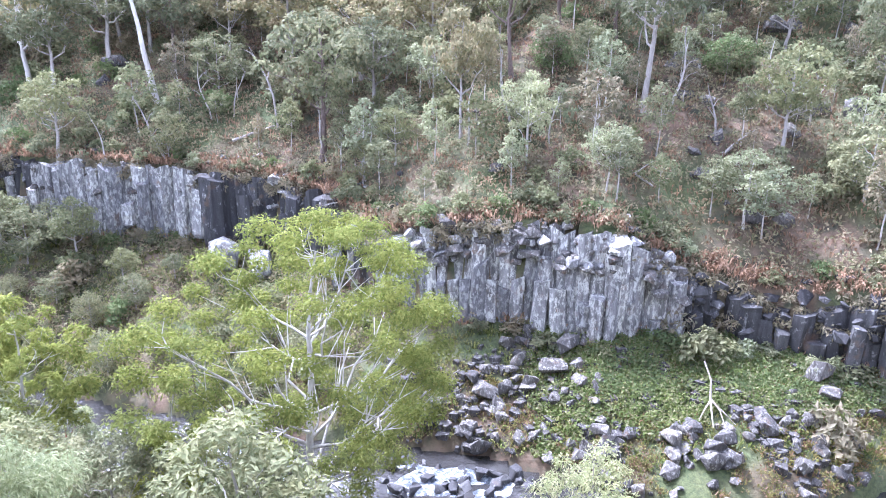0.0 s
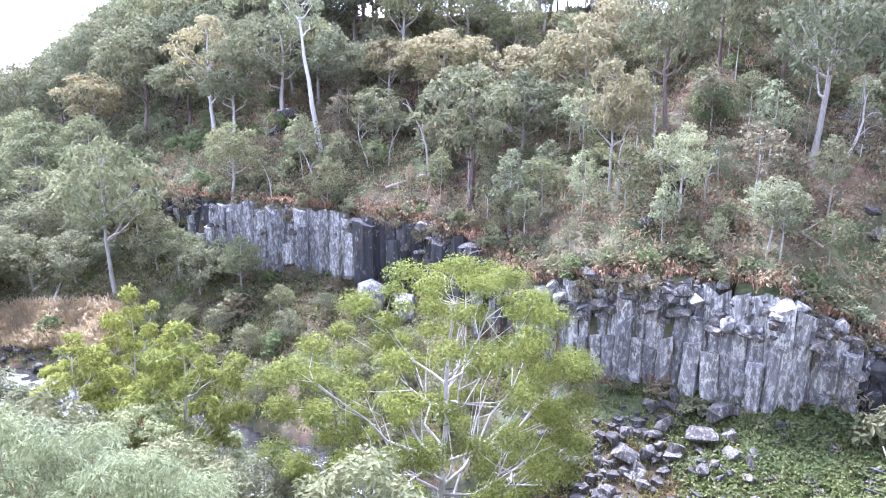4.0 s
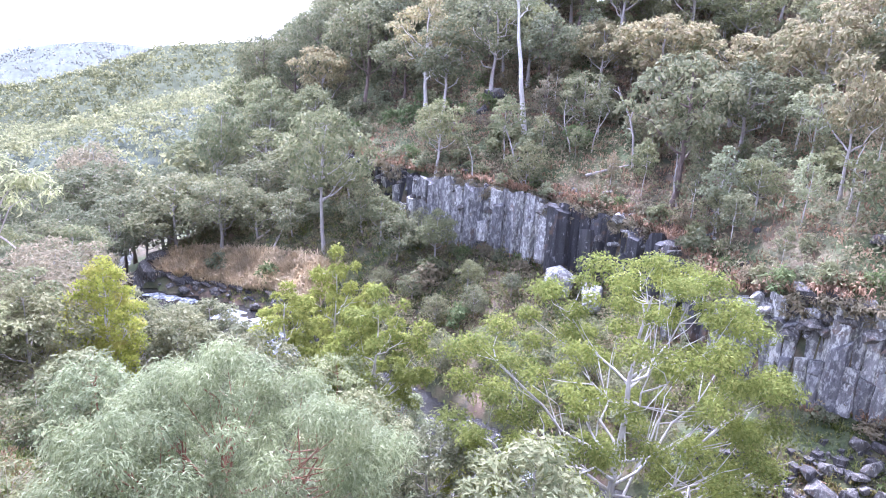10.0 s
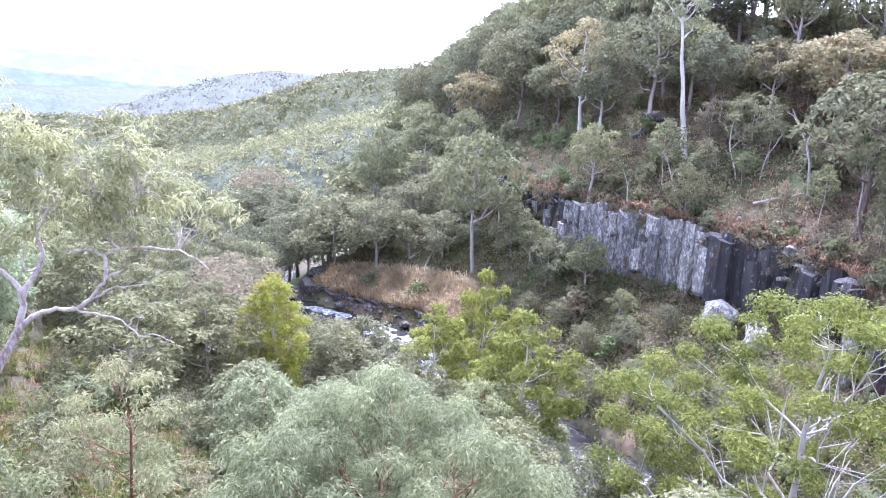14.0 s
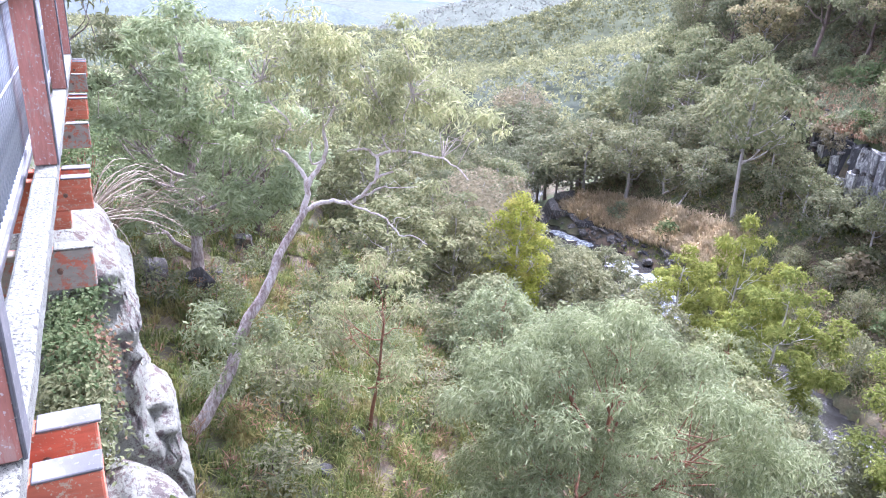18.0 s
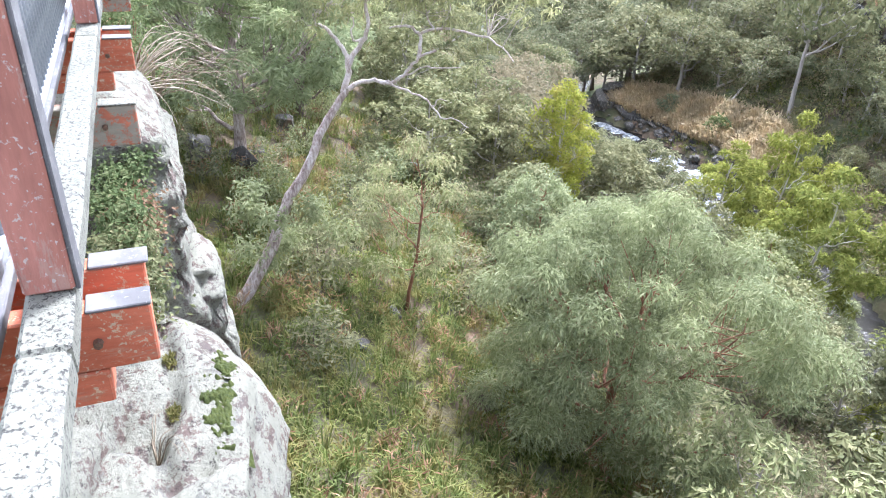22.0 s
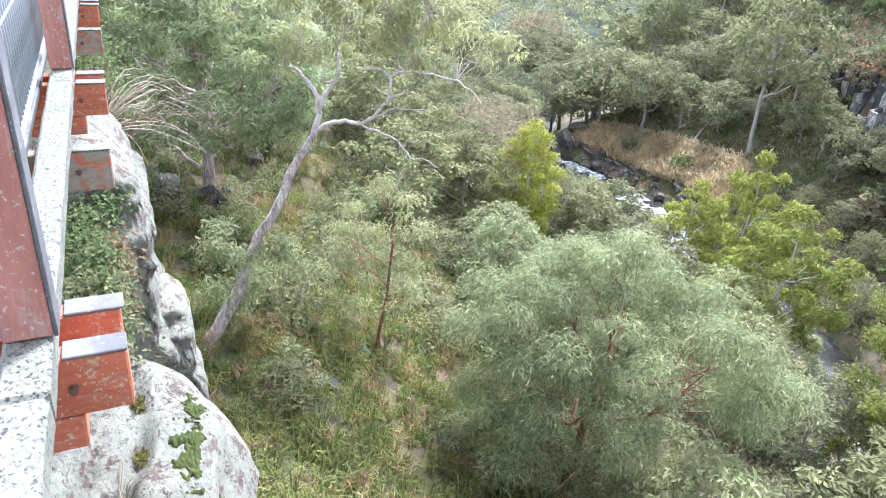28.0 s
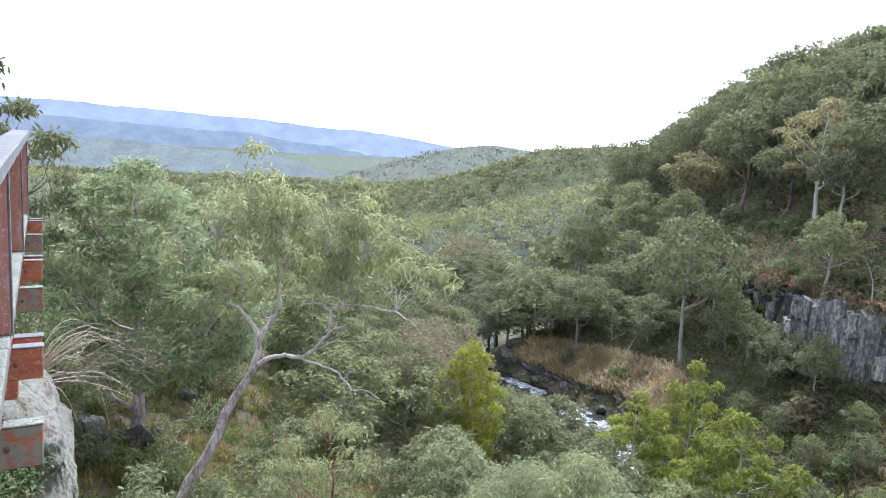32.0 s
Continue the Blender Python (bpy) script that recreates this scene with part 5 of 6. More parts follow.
def scatter_bushes():
    rng = np.random.default_rng(31)
    count = 0
    for _ in range(3000):
        x, y = rng.uniform(-50, 40), rng.uniform(26, 80)
        dc = float(along(CLIFF, np.array(x), np.array(y))[0])
        dr, rest = along(RIVER, np.array(x), np.array(y))
        if dr < rest[1] + 1 or dc > 26 or (dc < 0 and rng.random() < 0.6) or -0.8 < dc < -0.2:
            continue
        if dc < 0 and 0 < x < 12 and rng.random() < 0.85 or dc < 0 and -19 < x < -5 and y > 42:
            continue
        s = rng.uniform(0.6, 1.6)
        STANDS["bush"].put(x, y, 1.4 * s, 1.9 * s, rng.uniform(0, 360))
        count += 1
        if count >= 240:
            break


scatter_bushes()


def scatter_slender():
    rng = np.random.default_rng(35)
    placed = []
    for _ in range(4000):
        x, y = rng.uniform(-24, 40), rng.uniform(34, 76)
        dc = float(along(CLIFF, np.array(x), np.array(y))[0])
        if not 1.2 < dc < 26 or not clear(placed, x, y, 2.6):
            continue
        h = rng.uniform(2.2, 5.6)
        STANDS["slim"].put(x, y, h, h * rng.uniform(0.5, 0.75), rng.uniform(0, 360))
        placed.append((x, y))
        if len(placed) >= 150:
            break


scatter_slender()


def edge_bushes():
    rng = np.random.default_rng(33)
    for x, y, zb, zt, head in line_points(CLIFF, 1.0):
        if not -47 < x < 32 or rng.random() < 0.3:
            continue
        nx, ny = (math.sin(head), -math.cos(head)) if math.cos(head) > 0 else (-math.sin(head), math.cos(head))
        s, out = rng.uniform(0.5, 1.15), rng.uniform(-1.0, 0.35)
        if rng.random() < 0.75 and not -18 < x < -5:     # and scrub against the cliff's foot
            foot_ = rng.uniform(1.1, 2.2)
            STANDS["bush"].put(x + nx * foot_, y + ny * foot_, rng.uniform(0.6, 1.3), rng.uniform(1.2, 2.2), rng.uniform(0, 360), "scrubby bush against the foot of the cliff")
        STANDS["bush"].put(x + nx * out, y + ny * out, 1.3 * s, 1.9 * s, rng.uniform(0, 360), "scrubby bush hanging over the cliff edge")


edge_bushes()


def tufts(name, label, material, spots, blades, length, width, spread, rng, droop=0.5, simple=False, category="grass"):
    """Grass: tufts of arching blades, joined."""
    spots = np.asarray(spots, float)
    z = ground_height(spots[:, 0], spots[:, 1])
    c = np.repeat(np.column_stack([spots, z]), blades, 0)
    n = len(c)
    size = np.repeat(rng.uniform(0.55, 1.25, len(spots)), blades)
    q = rng.uniform(0, 2 * math.pi, n)
    out = np.stack([np.cos(q), np.sin(q), np.zeros(n)], -1)
    side = np.stack([-np.sin(q), np.cos(q), np.zeros(n)], -1)
    ln = (length * size * rng.uniform(0.6, 1.2, n))[:, None]
    wd = width * rng.uniform(0.7, 1.3, n)[:, None]
    lean_ = rng.uniform(0.15, 0.9, n)[:, None]
    up = np.array([0, 0, 1.0])
    p0 = c + out * rng.uniform(0, spread, n)[:, None] * size[:, None] - up * 0.06
    p1 = p0 + (out * lean_ * 0.45 + up * 0.62) * ln
    p2 = p1 + (out * lean_ * 0.75 + up * (0.38 - droop * lean_)) * ln * 0.75
    v = np.stack([p0 - side * wd / 2, p0 + side * wd / 2, p1 + side * wd * 0.45, p1 - side * wd * 0.45, p2 + side * wd * 0.06, p2 - side * wd * 0.06], 1).reshape(-1, 3)
    if simple:
        v = np.stack([p0, p1 + side * wd * 0.5, p1 * 0.4 + p2 * 0.6, p1 - side * wd * 0.5], 1).reshape(-1, 3)
        tagged(new(name, crown_mesh(name, v, material)), label, category, kind="stuff")
        return
    k = np.arange(n)[:, None] * 6
    quads = np.concatenate([k + [0, 1, 2, 3], k + [3, 2, 4, 5]], 1).reshape(-1, 4)
    tagged(new(name, mesh_from(name, v, quads, material)), label, category, kind="stuff")


def build_grass():
    rng = np.random.default_rng(41)
    spots = []
    while len(spots) < 4300:
        x, y = rng.uniform(-30, -1), rng.uniform(-3.5, 13)
        if -6 < x and y < 0.4:
            continue
        if rng.random() < math.exp(-max(0, -x - 15) / 9) * math.exp(-max(0, y - 7) / 4):
            spots.append((x, y))
    tufts("tussock_grass", "thick green and straw-coloured tussock grass on the slope", M_GRASS, spots, 27, 0.5, 0.019, 0.1, rng, 0.75)
    spots = np.array(spots)
    c = spots[rng.random(len(spots)) < 0.4] + rng.normal(0, 0.15, (1, 2))
    c = np.column_stack([c, ground_height(c[:, 0], c[:, 1]) + 0.16])
    half = len(c) // 2
    for part_, kind, label in ((c[:half], "herb", "broad-leaved green herbs among the grass"), (c[half:], "fern", "yellow-green ferny growth among the grass")):
        v = spray(rng, part_, rng.uniform(0.1, 0.28, len(part_)), 0.6, 14 * len(part_), 0.12, 0.034, 0.0, 0.4, 0.1)
        tagged(new("slope_herbs", crown_mesh("slope_herbs", v, LEAVES[kind])), label, "herbs", kind="stuff")
    c = c[rng.random(len(c)) < 0.35]
    v = spray(rng, c + np.array([0.1, 0.1, 0.12]), rng.uniform(0.12, 0.3, len(c)), 0.8, 16 * len(c), 0.2, 0.022, -0.7, 0.4)
    tagged(new("seed_heads", crown_mesh("seed_heads", v, LEAVES["seed"])), "brown dry stalks and seed heads in the grass", "herbs", kind="stuff")
    # dry grass on the point across the river
    spots = np.column_stack([rng.uniform(-57, -35, 12000), rng.uniform(39, 50, 12000)])
    dr, rest = along(RIVER, spots[:, 0], spots[:, 1])
    spots = spots[(dr > rest[:, 1] + 1.7) & (dr < rest[:, 1] + 5.2) & (spots[:, 0] > -55.5)][:2600]
    tufts("dry_grass", "tall straw-coloured grass on the river point", M_STRAW, spots, 16, 1.1, 0.09, 0.3, rng, 0.35, True)
    # the hillside's low growth
    spots = np.column_stack([rng.uniform(-48, 42, 30000), rng.uniform(32, 82, 30000)])
    dc = along(CLIFF, spots[:, 0], spots[:, 1])[0]
    spots = spots[(dc > -0.3) & (dc < 34)]
    tufts("hillside_undergrowth", "brown and green low growth covering the hillside", M_HERB, spots[:11000], 6, 0.5, 0.11, 0.45, rng, 0.6, True)
    c = spots[-6500:]
    c = np.column_stack([c, ground_height(c[:, 0], c[:, 1]) + 0.25])
    v = spray(rng, c, rng.uniform(0.35, 1.0, len(c)), 0.75, 110000, 0.28, 0.12, -0.2, 0.5)
    tagged(new("hillside_scrub", crown_mesh("hillside_scrub", v[:160000], LEAVES["grey"])), "low grey-green scrub covering the hillside", "scrub", kind="stuff")
    tagged(new("hillside_scrub", crown_mesh("hillside_scrub", v[160000:], LEAVES["brown"])), "low brown scrub covering the hillside", "scrub", kind="stuff")
    c = np.column_stack([rng.uniform(-112, -44, 7000), rng.uniform(48, 120, 7000)])
    dc2 = along(CLIFF, c[:, 0], c[:, 1])[0]
    c = c[(dc2 > 0) & (dc2 < 46)][:3400]
    c = np.column_stack([c, ground_height(c[:, 0], c[:, 1]) + 0.4])
    v = spray(rng, c, rng.uniform(0.6, 1.5, len(c)), 0.75, 30 * len(c), 0.42, 0.2, -0.1, 0.5)
    tagged(new("hillside_scrub", crown_mesh("hillside_scrub", v, LEAVES["dark"])), "dark scrub under the trees of the far hillside", "scrub", kind="stuff")
    spots = np.column_stack([rng.uniform(-46, 34, 16000), rng.uniform(27, 54, 16000)])
    dc = along(CLIFF, spots[:, 0], spots[:, 1])[0]
    dr, rest = along(RIVER, spots[:, 0], spots[:, 1])
    spots = spots[(dc < -0.2) & (dr > rest[:, 1] + 0.3)]
    c = np.column_stack([rng.uniform(-60, -5, 5200), rng.uniform(34, 62, 5200)])
    dc2, (dr2, rest2) = along(CLIFF, c[:, 0], c[:, 1])[0], along(RIVER, c[:, 0], c[:, 1])
    c = c[(dc2 < -0.4) & (dr2 > rest2[:, 1] + np.where(c[:, 0] < -34, 5.0, 0.6))]
    c = np.column_stack([c, ground_height(c[:, 0], c[:, 1]) + 0.15])
    v = spray(rng, c, rng.uniform(0.3, 0.9, len(c)), 0.6, 26 * len(c), 0.26, 0.11, -0.1, 0.5)
    cut = len(v) // 8 * 4
    tagged(new("bank_scrub", crown_mesh("bank_scrub", v[:cut], LEAVES["olive"])), "low olive-green scrub below the far cliff", "scrub", kind="stuff")
    tagged(new("bank_scrub", crown_mesh("bank_scrub", v[cut:], LEAVES["brown"])), "low brownish scrub below the far cliff", "scrub", kind="stuff")
    c = np.column_stack([rng.uniform(-34, -5, 2600), rng.uniform(9, 31, 2600)])
    dr2, rest2 = along(RIVER, c[:, 0], c[:, 1])
    c = c[dr2 < -rest2[:, 1] - 0.3]
    c = np.column_stack([c, ground_height(c[:, 0], c[:, 1]) + 0.15])
    v = spray(rng, c, rng.uniform(0.25, 0.7, len(c)), 0.7, 40 * len(c), 0.17, 0.06, -0.1, 0.5)
    cut = len(v) // 8 * 4
    tagged(new("slope_scrub", crown_mesh("slope_scrub", v[:cut], LEAVES["olive"])), "low olive-green scrub under the slope trees", "scrub", kind="stuff")
    tagged(new("slope_scrub", crown_mesh("slope_scrub", v[cut:], LEAVES["brown"])), "low brownish scrub under the slope trees", "scrub", kind="stuff")
    c = np.column_stack([rng.uniform(-3, 24, 2600), rng.uniform(23.5, 36, 2600)])
    dr2, rest2 = along(RIVER, c[:, 0], c[:, 1])
    c = c[(dr2 > rest2[:, 1] + 0.2) & (along(CLIFF, c[:, 0], c[:, 1])[0] < -0.5) & (rough(c[:, 0], c[:, 1], 2.2, 19) > -0.35)]
    c = np.column_stack([c, ground_height(c[:, 0], c[:, 1]) + 0.05])
    v = spray(rng, c, rng.uniform(0.2, 0.5, len(c)), 0.5, 24 * len(c), 0.2, 0.06, -0.5, 0.3)
    cut = len(v) // 12 * 4
    tagged(new("boulder_scrub", crown_mesh("boulder_scrub", v[:cut], LEAVES["seed"])), "rusty dry growth between the boulders", "scrub", kind="stuff")
    tagged(new("boulder_scrub", crown_mesh("boulder_scrub", v[cut:], LEAVES["fern"])), "yellow-green growth between the boulders", "scrub", kind="stuff")
    c = np.column_stack([rng.uniform(7.5, 24, 900), rng.uniform(30, 36, 900)])
    dc2 = along(CLIFF, c[:, 0], c[:, 1])[0]
    c = c[(dc2 < -0.3) & (dc2 > -4.5)]
    c = np.column_stack([c, ground_height(c[:, 0], c[:, 1]) + 0.1])
    v = spray(rng, c, rng.uniform(0.3, 0.7, len(c)), 0.5, 20000, 0.22, 0.1, -0.1, 0.5)
    tagged(new("creepers", crown_mesh("creepers", v, LEAVES["green"])), "dense green creepers on the bank below the cliff", "plants", kind="stuff")
    edge = np.array([(p[0], p[1]) for p in line_points(CLIFF, 0.3) if -46 < p[0] < 30]) + rng.normal(0, 0.35, (len([p for p in line_points(CLIFF, 0.3) if -46 < p[0] < 30]), 2))
    tufts("cliff_edge_grass", "brown and green grass hanging over the cliff edge", M_HERB, np.concatenate([edge, edge + rng.normal(0, 0.4, edge.shape), edge + rng.normal(0, 0.5, edge.shape)]), 14, 0.75, 0.1, 0.4, rng, 0.9, True)
    rim = [p for p in line_points(CLIFF, 0.22) if -46 < p[0] < 36]      # scrub hanging down from the rim
    c = []
    for x, y, zb, zt, head in rim:
        nx, ny = (math.sin(head), -math.cos(head)) if math.cos(head) > 0 else (-math.sin(head), math.cos(head))
        if rough(x, y, 2.4, 37) < (-0.7 if x > 12.6 else -0.05):
            continue
        drop = rng.uniform(0.0, 2.2 if x > 12.6 else 1.1)
        out = 0.25 + 0.25 * drop + rng.uniform(-0.2, 0.3)
        c.append((x + nx * out, y + ny * out, zt - drop))
    v = spray(rng, c, rng.uniform(0.25, 0.6, len(c)), 0.8, 80 * len(c), 0.26, 0.1, 0.5, 0.4)
    tagged(new("hanging_scrub", crown_mesh("hanging_scrub", v, LEAVES["brown"])), "brownish scrub hanging from the cliff rim", "scrub", kind="stuff")
    tufts("bank_grass", "green grass and creepers below the cliff", M_GRASS, spots[:11000], 8, 0.42, 0.08, 0.3, rng, 0.6, True)
    # the leafy terrace between the columns and the boulders
    spots = np.column_stack([rng.uniform(4.5, 21, 2600), rng.uniform(28.8, 37, 2600)])
    dc = along(CLIFF, spots[:, 0], spots[:, 1])[0]
    spots = spots[(dc < -0.35) & (spots[:, 1] > 29.0 + 0.8 * np.sin(spots[:, 0]))]
    hs = ground_height(spots[:, 0], spots[:, 1])
    c = np.column_stack([spots, hs + 0.12])
    v = spray(rng, c, rng.uniform(0.2, 0.5, len(c)), 0.7, 30 * len(c), 0.2, 0.11, 0.15, 0.3)
    cut = len(v) * 3 // 5 // 4 * 4
    tagged(new("bank_scrub", crown_mesh("bank_scrub", v[:cut], LEAVES["herb"])), "low green creepers and scrub on the terrace below the columns", "scrub", kind="stuff")
    tagged(new("bank_scrub", crown_mesh("bank_scrub", v[cut:], LEAVES["olive"])), "low olive scrub on the terrace below the columns", "scrub", kind="stuff")


build_grass()


def far_forest():
    """Woods too far off to tell the trees apart: rounded crowns of leaf sprays on the ground."""
    rng = np.random.default_rng(51)
    parts = []
    for lo, hi, count, sprays, crown, size in ((118, 300, 1500, 64, 3.4, 1.25), (300, 560, 4200, 20, 4.2, 2.0), (560, 1050, 5600, 11, 5.6, 2.9)):
        r = np.sqrt(rng.uniform(lo * lo, hi * hi, count))
        a_ = np.radians(rng.uniform(24, 104, count))
        x, y = -r * np.sin(a_), r * np.cos(a_)
        z = ground_height(x, y)
        c = np.column_stack([x, y, z + crown * rng.uniform(0.6, 1.7, count)])
        parts.append(spray(rng, c, crown * rng.uniform(0.5, 1.1, count), 0.8, count * sprays, size, size * 0.6, 0.1, 0.8))
    v = np.concatenate(parts)
    tagged(new("far_forest", crown_mesh("far_forest", v, LEAVES["far"])), "distant eucalypt forest covering the valley sides", "forest", kind="stuff")


far_forest()


def far_ranges():
    """Ranges at the end of the valley, kilometres off, with blue haze put into their colours."""
    # low and high colours turn paler and bluer with distance: painted haze
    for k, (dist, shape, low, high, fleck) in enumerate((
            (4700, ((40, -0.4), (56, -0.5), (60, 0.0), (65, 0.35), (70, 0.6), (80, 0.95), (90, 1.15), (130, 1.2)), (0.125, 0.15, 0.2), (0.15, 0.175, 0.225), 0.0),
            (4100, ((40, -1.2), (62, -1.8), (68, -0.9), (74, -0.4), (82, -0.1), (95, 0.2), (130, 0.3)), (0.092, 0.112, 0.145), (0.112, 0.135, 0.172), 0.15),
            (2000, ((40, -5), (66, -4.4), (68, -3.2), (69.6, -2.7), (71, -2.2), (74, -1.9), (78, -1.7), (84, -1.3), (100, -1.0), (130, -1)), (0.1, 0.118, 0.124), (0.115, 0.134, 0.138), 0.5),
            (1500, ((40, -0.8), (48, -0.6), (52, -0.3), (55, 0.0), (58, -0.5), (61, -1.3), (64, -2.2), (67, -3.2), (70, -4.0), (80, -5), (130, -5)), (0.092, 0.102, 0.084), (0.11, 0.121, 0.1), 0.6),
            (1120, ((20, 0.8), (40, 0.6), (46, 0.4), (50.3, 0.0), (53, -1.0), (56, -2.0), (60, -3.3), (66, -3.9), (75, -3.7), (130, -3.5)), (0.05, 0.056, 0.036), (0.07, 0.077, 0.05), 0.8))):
        az0, az1 = 20, 130
        m, n, l, p = tree_of("far_range_glow")
        pos = place_of(n, True)
        pat = add_noise(n, l, pos, 34.0 / dist, 8, 0.7, (1, 1, 1.6))
        # cells paint treetops on: light middles, with shade put into the gaps between
        crowns = n.new("ShaderNodeTexVoronoi")
        crowns.inputs["Scale"].default_value = 0.15 if dist < 3000 else 0.04
        l.new(pos, crowns.inputs["Vector"])
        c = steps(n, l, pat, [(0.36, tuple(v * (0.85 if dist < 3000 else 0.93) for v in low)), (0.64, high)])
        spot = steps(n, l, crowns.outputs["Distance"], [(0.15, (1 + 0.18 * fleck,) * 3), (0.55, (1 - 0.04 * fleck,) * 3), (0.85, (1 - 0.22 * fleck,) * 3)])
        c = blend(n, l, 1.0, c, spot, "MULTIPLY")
        if dist == 4100:                                  # cleared paddocks on the plateau
            fields = add_noise(n, l, pos, 0.0028, 3, 0.5, (1, 1, 5))
            c = blend(n, l, steps(n, l, fields, [(0.62, (0, 0, 0)), (0.66, (0.5, 0.5, 0.5))]), c, (0.24, 0.26, 0.25))
        if dist == 1500 or dist == 2000:                  # bare pale scarps
            scar = add_noise(n, l, pos, 0.012, 5, 0.7, (1, 1, 0.5))
            c = blend(n, l, steps(n, l, scar, [(0.66, (0, 0, 0)), (0.72, (0.5, 0.5, 0.5))]), c, (0.2, 0.2, 0.18))
        # the ranges glow with their colour, added in place of daylight on them
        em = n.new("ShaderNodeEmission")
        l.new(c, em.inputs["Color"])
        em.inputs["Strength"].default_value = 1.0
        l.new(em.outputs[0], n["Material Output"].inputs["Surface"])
        az = np.radians(np.arange(az0, az1, 0.12))
        deg = np.degrees(az)
        el = np.interp(deg, [s_[0] for s_ in shape], [s_[1] for s_ in shape]) + 0.10 * rough(deg, az * 0, 3.0, 60 + k) + 0.04 * rough(deg, az * 0, 0.7, 63 + k) + (0.03 if dist < 3000 else 0.008) * rough(deg, az * 0, 0.2, 66 + k)
        rows = []
        for u in np.linspace(0, 1, 8):
            z = 25 + dist * np.tan(np.radians(el)) * u ** 0.5 - (1 - u ** 0.5) * dist * 0.13
            d = dist * (1 - 0.1 * (1 - u)) + 12 * rough(deg, az * 0 + u * 9, 1.5, 80 + k)
            rows.append(np.stack([-d * np.sin(az), d * np.cos(az), z], -1))
        if dist < 1800:                                   # crowns standing on the ridge
            rng = np.random.default_rng(90 + k)
            # leaf kinds with haze in their colour, the farther ridge the greyer
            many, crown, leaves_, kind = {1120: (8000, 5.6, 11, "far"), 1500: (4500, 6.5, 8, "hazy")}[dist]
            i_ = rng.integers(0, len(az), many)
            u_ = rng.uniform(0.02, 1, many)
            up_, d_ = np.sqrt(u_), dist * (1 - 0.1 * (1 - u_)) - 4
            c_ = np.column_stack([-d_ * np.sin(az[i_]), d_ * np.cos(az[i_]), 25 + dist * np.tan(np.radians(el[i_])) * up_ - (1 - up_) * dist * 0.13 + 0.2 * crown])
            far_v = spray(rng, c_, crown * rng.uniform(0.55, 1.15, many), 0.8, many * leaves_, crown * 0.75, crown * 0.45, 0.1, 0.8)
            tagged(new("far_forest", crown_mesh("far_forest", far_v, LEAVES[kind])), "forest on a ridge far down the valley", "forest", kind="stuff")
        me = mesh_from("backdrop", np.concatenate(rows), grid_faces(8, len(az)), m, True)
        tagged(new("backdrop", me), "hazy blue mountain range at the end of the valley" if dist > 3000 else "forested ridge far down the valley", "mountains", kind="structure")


far_ranges()


